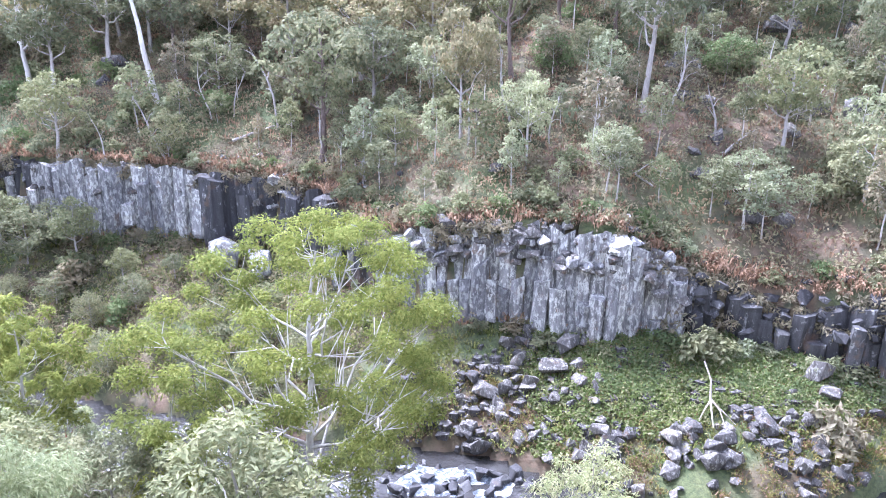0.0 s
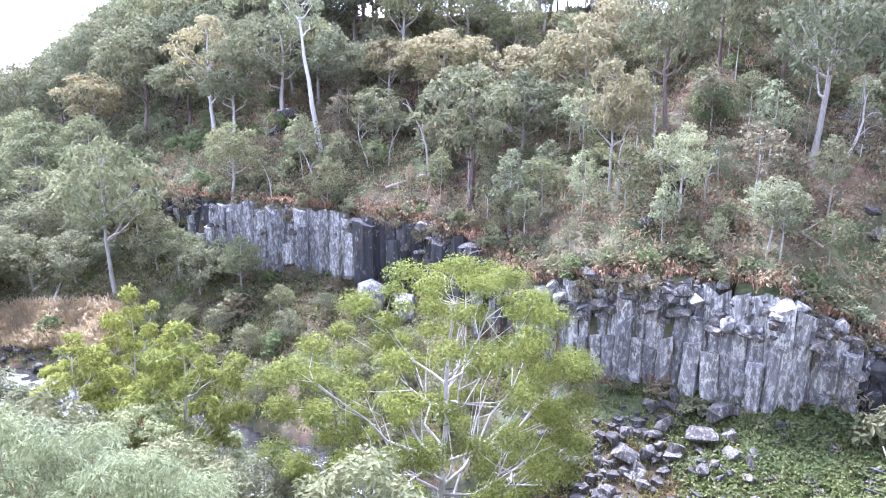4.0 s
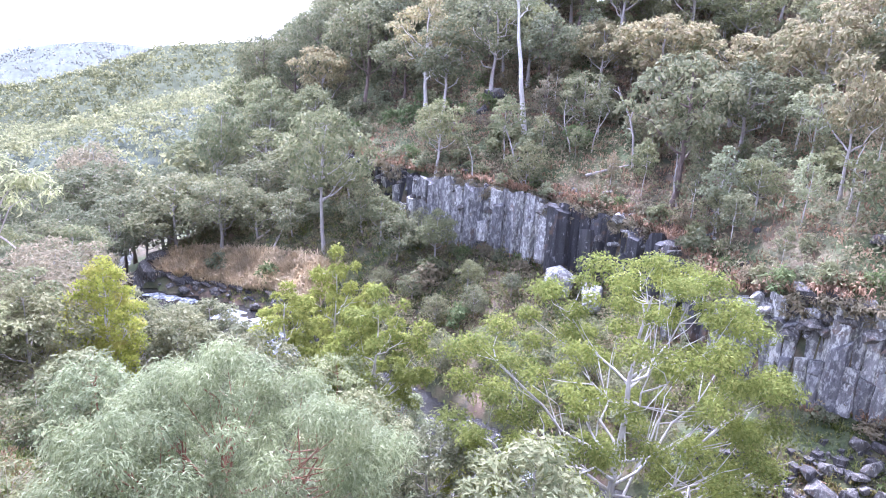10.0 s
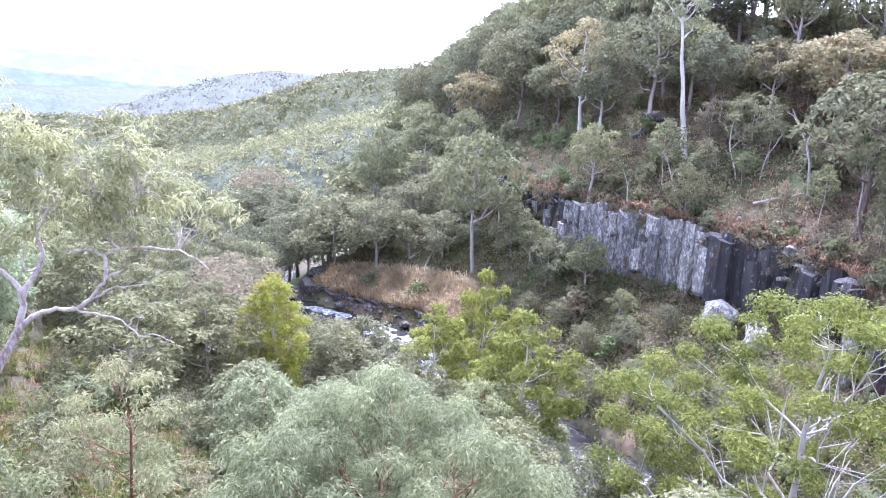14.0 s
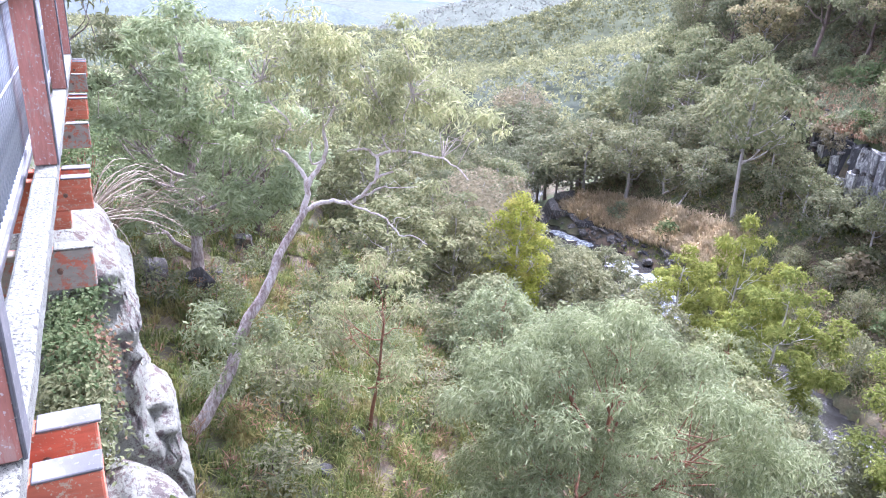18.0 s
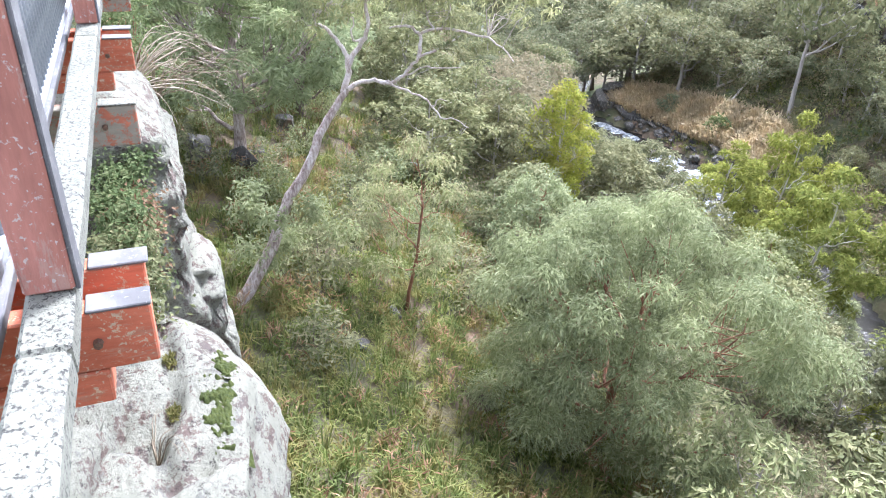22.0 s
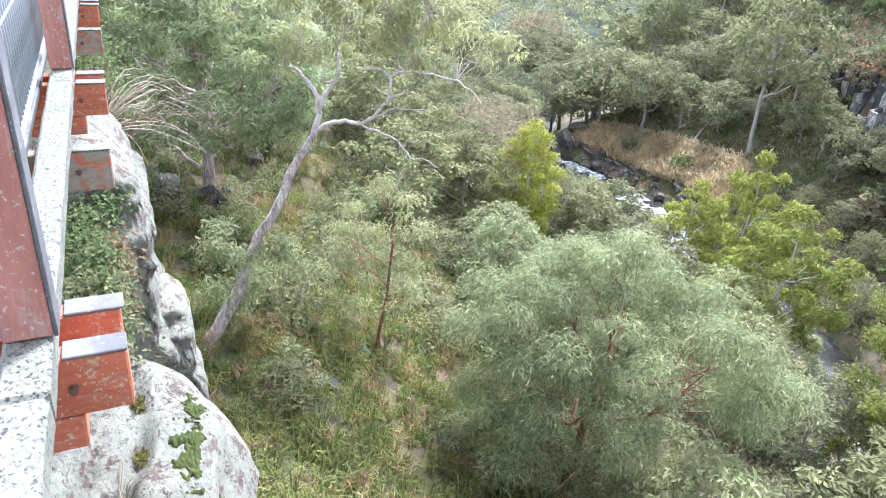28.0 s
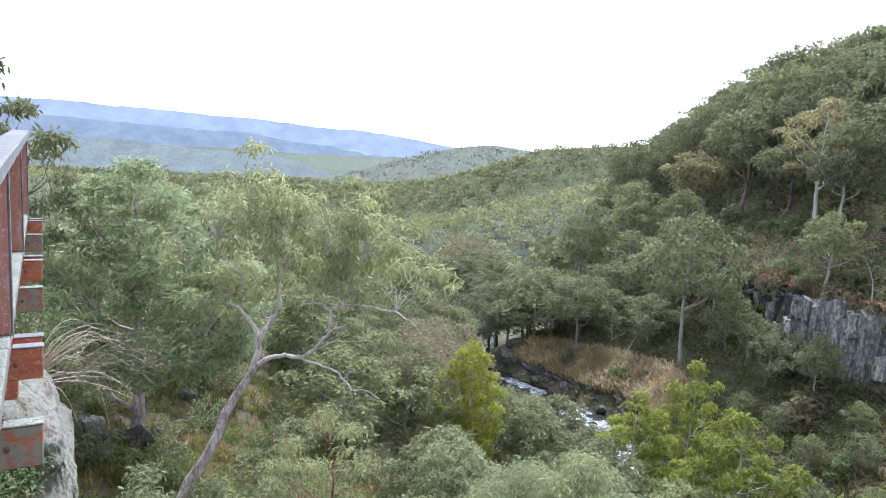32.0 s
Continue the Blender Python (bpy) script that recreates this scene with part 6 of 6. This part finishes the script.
# ---- the trees close to the lookout ----
# the leaning gum: trunk and limbs with their radii, and its leafy boughs (centre, reach, twigs)
TRUNK = ((-12.08, 1.09, 17.01), (-12.06, 1.23, 17.19), (-12.13, 1.49, 17.58), (-12.19, 1.75, 17.97), (-12.32, 1.91, 18.36), (-12.43, 2.11, 18.73), (-12.50, 2.31, 19.02), (-12.58, 2.61, 19.39), (-12.70, 2.75, 19.76), (-12.80, 2.97, 20.05), (-12.85, 3.17, 20.29), (-12.90, 3.36, 20.56))
GUM_LIMBS = [
    (0.075, ((-12.91, 3.32, 20.48), (-12.94, 3.39, 20.75), (-12.98, 3.45, 21.02), (-13.03, 3.61, 21.24), (-13.04, 3.75, 21.40), (-13.07, 3.82, 21.62), (-13.18, 3.79, 21.95), (-13.21, 4.03, 22.33))),
    (0.055, ((-12.99, 3.42, 20.97), (-13.04, 3.40, 21.17), (-13.14, 3.26, 21.38), (-13.28, 3.11, 21.53), (-13.32, 2.96, 21.59), (-13.38, 2.93, 21.74), (-13.40, 3.05, 21.83))),
    (0.03, ((-13.38, 2.93, 21.74), (-13.28, 3.12, 21.83), (-13.26, 3.17, 21.95), (-13.26, 3.37, 21.92), (-13.27, 3.53, 21.74), (-13.24, 3.60, 21.79))),
    (0.03, ((-13.26, 3.17, 21.75), (-13.28, 3.13, 21.87), (-13.15, 3.21, 22.07), (-13.24, 2.87, 22.44), (-13.27, 2.74, 22.80))),
    (0.028, ((-13.04, 3.75, 21.40), (-13.00, 3.55, 21.35), (-12.97, 3.46, 21.51), (-12.95, 3.53, 21.71), (-12.98, 3.44, 21.81))),
    (0.06, ((-12.89, 3.38, 20.57), (-12.84, 3.56, 20.68), (-12.70, 3.83, 20.74), (-12.57, 4.06, 20.71), (-12.43, 4.27, 20.88), (-12.33, 4.38, 21.11), (-12.28, 4.51, 21.26), (-12.09, 4.70, 21.38))),
    (0.045, ((-12.29, 4.49, 21.23), (-12.33, 4.52, 21.42), (-12.39, 4.51, 21.61), (-12.48, 4.41, 21.67), (-12.60, 4.25, 21.69), (-12.72, 4.08, 21.63))),
    (0.034, ((-12.39, 4.51, 21.59), (-12.26, 4.69, 21.71), (-12.09, 4.94, 21.74), (-11.85, 5.20, 21.71), (-11.63, 5.42, 21.70), (-11.42, 5.59, 21.56), (-11.23, 5.73, 21.38))),
    (0.022, ((-12.26, 4.69, 21.71), (-12.35, 4.61, 21.91), (-12.39, 4.77, 22.18), (-12.56, 4.61, 22.53))),
    (0.022, ((-12.20, 4.83, 21.72), (-12.19, 4.96, 22.03), (-12.30, 4.96, 22.29), (-12.33, 5.14, 22.66))),
    (0.026, ((-12.58, 4.01, 20.75), (-12.32, 4.29, 20.66), (-12.06, 4.52, 20.58), (-11.91, 4.62, 20.47), (-11.75, 4.72, 20.33), (-11.60, 4.93, 20.31), (-11.45, 5.12, 20.20))),
    (0.018, ((-11.91, 4.62, 20.47), (-11.78, 4.66, 20.64), (-11.72, 4.80, 20.61))),
    (0.02, ((-12.43, 4.27, 20.88), (-12.14, 4.57, 21.10), (-11.93, 4.81, 21.11), (-11.72, 5.02, 21.18)))]
BOUGHS = [(-13.15, 3.33, 23.68, 0.47, 9), (-13.26, 2.92, 23.32, 0.41, 6), (-13.05, 3.66, 23.08, 0.47, 8), (-13.21, 3.12, 22.36, 0.57, 8), (-13.28, 2.84, 21.85, 0.31, 4), (-12.93, 4.04, 22.87, 0.41, 6), (-12.61, 4.84, 23.32, 0.52, 9), (-12.75, 4.51, 22.65, 0.52, 8), (-12.47, 5.15, 22.71, 0.57, 9), (-12.28, 5.53, 22.44, 0.52, 9), (-11.98, 6.09, 22.18, 0.41, 6), (-12.54, 5.01, 22.08, 0.47, 6), (-12.78, 4.44, 22.14, 0.41, 5), (-12.16, 5.76, 21.83, 0.31, 4), (-13.04, 3.69, 21.88, 0.36, 4)]


def near_gum():
    """The leaning gum with its pale crooked limbs, limb by limb."""
    rng = np.random.default_rng(61)
    ob = tagged(new("leaning_gum"), "leaning gum with crooked pale trunk and bare white limbs", "tree")
    foot = Vector((TRUNK[0][0], TRUNK[0][1], height(TRUNK[0][0], TRUNK[0][1])))
    ob.location = foot

    def at(*p):
        return Vector(p) - foot

    def tube_part(name, pts, r0, r1, label=""):
        w = Wood()
        fine = []
        for k in range(len(pts) - 1):
            for u in (0, 0.34, 0.67):
                fine.append(pts[k].lerp(pts[k + 1], u) + Vector(rng.normal(0, 0.012, 3)))
        fine.append(pts[-1])
        m = len(fine) - 1
        w.tube(fine, [r0 + (r1 - r0) * k / m for k in range(m + 1)], 9)
        return child(name, w.mesh(name, M_BARK_NEAR if name == "trunk" else M_BARK_LIMB), ob, label)

    tube_part("trunk", [at(*TRUNK[0]) - Vector((0, 0.1, 0.5))] + [at(*p) for p in TRUNK], 0.135, 0.06)
    ends = []
    for r0, pts in GUM_LIMBS:
        pts = [at(*p) for p in pts]
        tube_part("limb", pts, r0 * 0.8, r0 * 0.32, "pale bare crooked limb")
        ends += [(p, r0) for p in pts[-3:]]
    # leafy boughs above the limbs: each clump hangs from a crooked twig
    tips = []
    for cx, cy, cz, reach, many in BOUGHS:
        for _ in range(many):
            q = at(cx, cy, cz) + Vector(rng.normal(0, reach * 0.75, 3))
            if q.z + foot.z < 21.75:
                continue
            s_ = min((p for p, r in ends if p.z + foot.z > 21.0), key=lambda p: (p - q).length)
            if (s_ - q).length > 1.6:
                s_ = s_.lerp(q, 1 - 1.6 / (s_ - q).length)
            w = Wood()
            m1, m2 = s_.lerp(q, 0.35) + Vector(rng.normal(0, 0.13, 3)), s_.lerp(q, 0.7) + Vector(rng.normal(0, 0.1, 3))
            w.tube([s_, m1, m2, q], [0.011, 0.008, 0.005, 0.002], 4)
            child("twig", w.mesh("twig", M_BARK_TWIG), ob)
            tips += [(q, 0.3), (q + Vector(rng.normal(0, 0.3, 3)), 0.24)]
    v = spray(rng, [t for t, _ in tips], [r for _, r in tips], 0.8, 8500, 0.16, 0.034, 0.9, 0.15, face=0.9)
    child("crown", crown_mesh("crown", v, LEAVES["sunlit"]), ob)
    low = [at(TRUNK[4][0] + rng.normal(0, 0.4), TRUNK[4][1] + rng.normal(0, 0.7), foot.z + 1.0 + rng.uniform(-0.4, 0.8)) for _ in range(12)]
    v = spray(rng, low, [0.4] * 12, 0.8, 2600, 0.13, 0.04, 0.5, 0.2)
    child("regrowth", crown_mesh("regrowth", v, LEAVES["weep"]), ob, "silvery young leaves round the trunk")


near_gum()

plant(gum(401, 13.2, 11.5, "yellow", M_BARK_WHITE, "large spreading gum with yellow-green leaves and white limbs", 60000, 0.2, 24, 0.014, (0.6, 0.3), clump=0.135, flat=0.7, length=0.17, width=0.062, droop=0.5, twig=6,
          split=True, name="spreading_gum", group="", shell=0.35, seg=9, belly=0.42, inner=0.55), -5.3, 23.1, 12.4, 12.2, 40, True)
plant(gum(402, 5.6, 5.2, "weep", M_BARK_RED, "dense weeping tree with silvery green leaves and red-brown limbs", 76000, 0.03, 15, 0.019, (0.2, 0.2), clump=0.165, bend=0.85, top=0.6, flat=0.9, length=0.125, width=0.024, droop=1.1, twig=9, split=True, name="weeping_tree",
          group="", shell=0.4, inner=0.3, belly=0.42), -9.3, 7.7, 5.7, 6.1, 10, True)
plant(gum(403, 3.3, 3.4, "broad", M_BARK_GREY, "young gum with broad pale green leaves below the lookout", 4200, 0.25, 9, 0.014, clump=0.25, length=0.15, width=0.042, droop=0.7, split=True, name="young_gum", group=""), -5.9, 7.8, 3.5, 4.1, 70, True)
plant(gum(404, 4.4, 4.8, "broad", M_BARK_GREY, "young gum with bright yellow-green leaves near the rapids", 5000, 0.25, 9, 0.014, clump=0.25, length=0.2, width=0.065, droop=0.5, split=True, name="young_gum", group=""), 5.2, 21.3, 4.4, 4.6, 120, True)
plant(gum(405, 4.2, 3.2, "near", M_BARK_RED, "slender sapling with a red peeling trunk and sparse leaves", 4200, 0.3, 10, 0.012, clump=0.22, length=0.14, width=0.034, droop=0.8, split=True, name="sapling", group="", shell=0.2), -12.9, 4.7, 4.2, 3.0, 0, True)
plant(gum(406, 5.4, 3.2, "lime", M_BARK_GREY, "narrow bright lime-green tree on the slope", 11000, 0.1, 14, 0.014, clump=0.26, length=0.15, width=0.06, droop=0.1, split=True, name="lime_tree", group="", twig=6), -23.1, 15.2, 5.7, 3.4, 0, True)
plant(gum(407, 6.6, 4.6, "casu", M_BARK_NEAR, "bushy grey-green tree with pinkish branches and fine leaves", 22000, 0.24, 15, 0.022, clump=0.19, length=0.17, width=0.045, droop=0.6, split=True, name="bushy_tree", group="", shell=0.3, twig=6), -18.1, 2.1, 6.7, 5.6, 20, True)
plant(gum(408, 6.2, 4.4, "casu", M_BARK_DARK, "bushy fine-leaved green tree standing behind another", 14000, 0.12, 13, 0.018, clump=0.2, length=0.18, width=0.05, droop=0.6, split=True, name="bushy_tree", group="", shell=0.3, twig=6), -22.8, 4.6, 6.4, 4.6, 200, True)
plant(gum(409, 7.4, 3.4, "dark", M_BARK_DARK, "dark tree rising beyond the end of the lookout", 3500, 0.45, 8, 0.014, clump=0.2, length=0.2, width=0.06, name="dark_tree", group=""), -17.6, -0.6, 7.4, 3.4, 20, True)
moss_patch(-4.46, 0.14, 0.26, 0.095, 1)
moss_patch(-4.82, 0.21, 0.12, 0.07, 2)


def bramble(x, y, z, rx, ry, rz, leaves, kind, label, seed, name="bramble"):
    """A tangle of thin canes and leaves hung over the rock."""
    rng = np.random.default_rng(seed)
    ob = tagged(new(name), label, "shrub")
    ob.location = (x, y, z)
    w, c = Wood(), []
    for _ in range(26):
        a_ = rng.uniform(0, 6.28)
        end = Vector((rx * math.cos(a_) * rng.uniform(0.3, 1), ry * math.sin(a_) * rng.uniform(0.3, 1), rz * rng.uniform(-0.6, 0.9)))
        mid = end * 0.5 + Vector((0, 0, 0.3 * rz))
        w.tube([(0, 0, -rz), mid, end], [0.008, 0.006, 0.002], 3)
        c += [end, mid]
    child("stem_tangle", w.mesh("stem_tangle", M_BARK_RED), ob)
    v = spray(rng, c, [0.2] * len(c), 0.9, leaves, 0.046, 0.026, 0.2, 0.1)
    child("leaves", crown_mesh("leaves", v, LEAVES[kind]), ob)


bramble(-6.5, -0.24, 21.75, 0.85, 0.3, 0.4, 7000, "green", "bramble with small dark green leaves on the rock", 5)
bramble(-5.7, -0.26, 21.7, 0.6, 0.26, 0.35, 5200, "olive", "tangled olive-green bramble on the rock", 6)
bramble(-6.2, -0.2, 21.75, 0.5, 0.2, 0.35, 900, "seed", "bramble with reddish autumn leaves on the rock", 8)
bramble(-9.6, -0.1, 22.3, 1.3, 0.5, 0.6, 2600, "green", "leafy shrub beside the boulder under the platform", 7, "shrub")


def arching_canes():
    """Dry straw-coloured canes that fan out over the rock, each bent down at its tip."""
    rng = np.random.default_rng(77)
    ob = tagged(new("dry_cane_bush"), "dry straw-coloured canes arching out over the rock beside the platform", "shrub")
    ob.location = (-8.5, -0.12, 22.15)
    for k in range(22):
        reach, lift, back = rng.uniform(0.35, 0.95), rng.uniform(-0.05, 0.75), rng.uniform(-0.5, 0.5)
        pts = []
        for i in range(7):
            u = i / 6
            pts.append(Vector((back * u, reach * u, lift * (1.5 * u - 0.5 * u * u) - 0.25 * rng.uniform(0.5, 1.2) * u ** 3 + 0.1 * math.sin(2.6 * u))))
        w = Wood()
        w.tube(pts, [0.009 - 0.0011 * i for i in range(7)], 4)
        child("cane", w.mesh("cane", M_BARK_CANE), ob)


arching_canes()


def crack_growth():
    """Dry stalks and small weeds rooted in the ledge's crack."""
    rng = np.random.default_rng(71)
    ob = tagged(new("dry_stalks"), "thin dry stalks lying over the cracked rock ledge", "plant")
    foot_ = Vector((CRACK[3][0], CRACK[3][1], ledge_top(*CRACK[3])))
    ob.location = foot_
    for k in range(7):
        a_, ln = rng.uniform(-1.2, 2.2), rng.uniform(0.15, 0.42)
        pts = []
        for i in range(6):
            x, y = foot_.x - math.cos(a_ + 0.12 * i) * ln * i / 5, foot_.y + math.sin(a_ + 0.12 * i) * ln * i / 5 * 0.6
            pts.append(Vector((x, y, ledge_top(x, y) + 0.02 + 0.05 * math.sin(0.6 * i))) - foot_)
        w = Wood()
        w.tube(pts, [0.004 - 0.0005 * i for i in range(6)], 4)
        child("stalk", w.mesh("stalk", M_BARK_STEM), ob)
    for x, y in (CRACK[0], CRACK[1], CRACK[2]):
        weed = tagged(new("weed"), "small green weed growing in the rock crack", "plant", "crack weeds")
        weed.location = (x, y, ledge_top(x, y) - 0.03)
        v = spray(rng, [(0, 0, 0.03), (0.03, 0.04, 0.02), (-0.04, 0.02, 0.02)], [0.05, 0.04, 0.04], 0.7, 160, 0.05, 0.012, -0.5, 0.2)
        child("leaves", crown_mesh("leaves", v, LEAVES["fern"]), weed)


crack_growth()


def bare_shrub(x, y, z, size, seed, label):
    """Bare thin stems that arch over and hang down."""
    rng = np.random.default_rng(seed)
    ob = tagged(new("bare_shrub"), label, "shrub")
    ob.location = (x, y, z)
    for _ in range(22):
        a_, reach, up = rng.uniform(-0.4, 2.6), size * rng.uniform(0.4, 1), size * rng.uniform(0.35, 0.95)
        out = Vector((math.cos(a_), math.sin(a_), 0))
        kink = Vector(rng.normal(0, 0.06 * size, 3))
        pts = []
        for k in range(9):
            t = k / 8
            pts.append(out * reach * t ** 1.3 + Vector((0, 0, up * (1.9 * t - 1.5 * t * t) - 0.15)) + kink * math.sin(3.1 * t) + Vector(rng.normal(0, 0.012, 3)))
        w = Wood()
        w.tube(pts, [0.007 - 0.0055 * k / 8 for k in range(9)], 4)
        for k in (4, 6):
            e = pts[k] + out * reach * 0.25 + Vector(rng.normal(0, 0.1 * size, 3))
            w.tube([pts[k], (pts[k] + e) / 2 + Vector((0, 0, 0.04)), e], [0.004, 0.003, 0.001], 3)
        child("stem", w.mesh("stem", M_BARK_STEM), ob)


bare_shrub(-8.9, 0.1, 22.0, 1.3, 8, "bare grey twiggy shrub beside the platform")
bare_shrub(-14.4, 6.8, height(-14.4, 6.8), 1.6, 9, "bare fallen grey branches on the slope")


DEAD_SAPLINGS = ((-20.9, 50.8, 4.5, -2.6, 0.3), (-25.1, 50.0, 2.9, -1.0, 0.3), (-29.8, 52.7, 3.0, -0.7, 0.3), (-21.0, 56.3, 2.8, -1.4, 0.3), (-19.0, 54.8, 3.8, -0.8, 0.3), (-17.2, 54.7, 3.4, 1.0, 0.3),
              (-8.8, 49.4, 4.3, -1.0, 0.3), (-6.0, 46.5, 3.5, 0.6, 0.3), (-13.1, 53.6, 6.0, -2.0, 0.3), (-6.3, 56.9, 4.2, 0.8, 0.3), (0.9, 44.5, 3.8, 0.5, 0.3), (3.8, 45.3, 4.7, -0.8, 0.3),
              (6.2, 43.5, 3.2, 0.4, 0.3), (9.1, 42.3, 3.6, -0.4, 0.3), (14.6, 46.4, 5.0, 0.6, 0.3), (16.7, 43.8, 3.7, -0.6, 0.3), (20.6, 46.2, 4.4, 0.3, 0.3), (22.5, 44.0, 3.7, 0.5, 0.3))


def dead_sapling(x, y, h, lean_x, lean_y, seed):
    """A slim leafless trunk standing askew, with a few crooked limbs."""
    rng = np.random.default_rng(seed)
    ob = tagged(new("dead_sapling"), "slim pale leafless trunk standing askew on the hillside", "dead tree", "dead saplings")
    ob.location = (x, y, height(x, y))
    pts = [Vector((lean_x * u + 0.05 * h * math.sin(5 * u + seed), lean_y * u, h * u - (0.3 if u == 0 else 0))) for u in (0, 0.2, 0.4, 0.6, 0.8, 1)]
    w = Wood()
    w.tube(pts, [0.02 * h, 0.018 * h, 0.016 * h, 0.013 * h, 0.009 * h, 0.004 * h], 6)
    child("trunk", w.mesh("trunk", M_BARK_GREY if seed % 3 else M_BARK_WHITE), ob)
    for k in range(rng.integers(2, 5)):
        a = pts[2 + k % 4]
        d = Vector((rng.uniform(-1, 1), rng.uniform(-0.6, 0.6), rng.uniform(0.3, 1))) * h * rng.uniform(0.15, 0.32)
        w = Wood()
        w.tube([a, a + d * 0.5 + Vector((0, 0, 0.04 * h)), a + d], [0.009 * h, 0.006 * h, 0.002 * h], 4)
        child("limb", w.mesh("limb", M_BARK_GREY), ob)


for k, (x, y, h, lx, ly) in enumerate(DEAD_SAPLINGS):
    dead_sapling(x, y, h, lx, ly, 500 + k)


def dead_wood(name, label, parts, material=M_BARK_GREY):
    """Dead pale timber: each limb a part."""
    ob = tagged(new(name), label, "dead tree")
    ob.location = parts[0][0][0]
    for k, (pts, r0, r1) in enumerate(parts):
        w = Wood()
        pts = [Vector(p) - ob.location for p in pts]
        w.tube(pts, [r0 + (r1 - r0) * i / (len(pts) - 1) for i in range(len(pts))], 7)
        child("trunk" if k == 0 else "root" if name == "dead_stump" else "limb", w.mesh("limb", material), ob)


g = height(12.6, 29.2)
dead_wood("dead_stump", "bleached dead trunk with spreading roots among the boulders", [
    ([(12.6, 29.4, g + 0.7), (12.7, 29.9, g + 1.6), (12.5, 30.5, g + 2.3)], 0.06, 0.035), ([(12.6, 29.4, g + 0.75), (12.5, 28.8, g + 0.35), (12.4, 28.2, g)], 0.06, 0.02),
    ([(12.6, 29.4, g + 0.75), (13.1, 29.0, g + 0.4), (13.6, 28.6, g - 0.05)], 0.05, 0.015), ([(12.6, 29.4, g + 0.75), (12.2, 29.1, g + 0.3), (11.9, 28.8, g - 0.05)], 0.05, 0.015),
    ([(12.65, 29.5, g + 0.8), (12.9, 28.9, g + 0.5), (13.0, 28.1, g - 0.1)], 0.045, 0.015)], M_BARK_TWIG)
dead_wood("dead_branch", "bleached dead branch reaching out of the big gum", [
    ([(-3.0, 24.4, 9.4), (-1.6, 24.9, 10.1), (-0.6, 25.1, 10.9), (0.4, 25.2, 11.6)], 0.08, 0.015), ([(-1.6, 24.9, 10.1), (-0.4, 25.2, 10.2), (0.5, 25.3, 10.7)], 0.04, 0.01),
    ([(-2.2, 24.7, 9.8), (-0.9, 24.9, 9.5), (-0.1, 25.0, 9.7)], 0.035, 0.01), ([(-0.6, 25.1, 10.9), (-0.2, 25.0, 11.4), (-0.1, 25.0, 11.9)], 0.025, 0.008)])
for x, y, turn, ln in ((-44.6, 48.0, 105, 4.2), (-46.5, 49.5, 60, 3.0), (-15.0, 52.6, 20, 3.2), (22, 46.5, -15, 3.4), (26, 48, 10, 3.0), (11, 40.5, -30, 2.2), (-6, 52.5, 60, 2.8), (18, 43.5, 35, 2.6)):
    c, s_ = math.cos(radians(turn)), math.sin(radians(turn))
    a_, b_ = (x - c * ln / 2, y - s_ * ln / 2), (x + c * ln / 2, y + s_ * ln / 2)
    dead_wood("fallen_log", "pale fallen trunk lying on the hillside", [([(*a_, height(*a_) + 0.2), (x, y, height(x, y) + 0.35), (*b_, height(*b_) + 0.5)], 0.12, 0.05),
              ([(x, y, height(x, y) + 0.35), (x + 0.3, y - 0.4, height(x, y) + 0.8), (x + 0.8, y - 0.5, height(x, y) + 1.2)], 0.05, 0.015)])
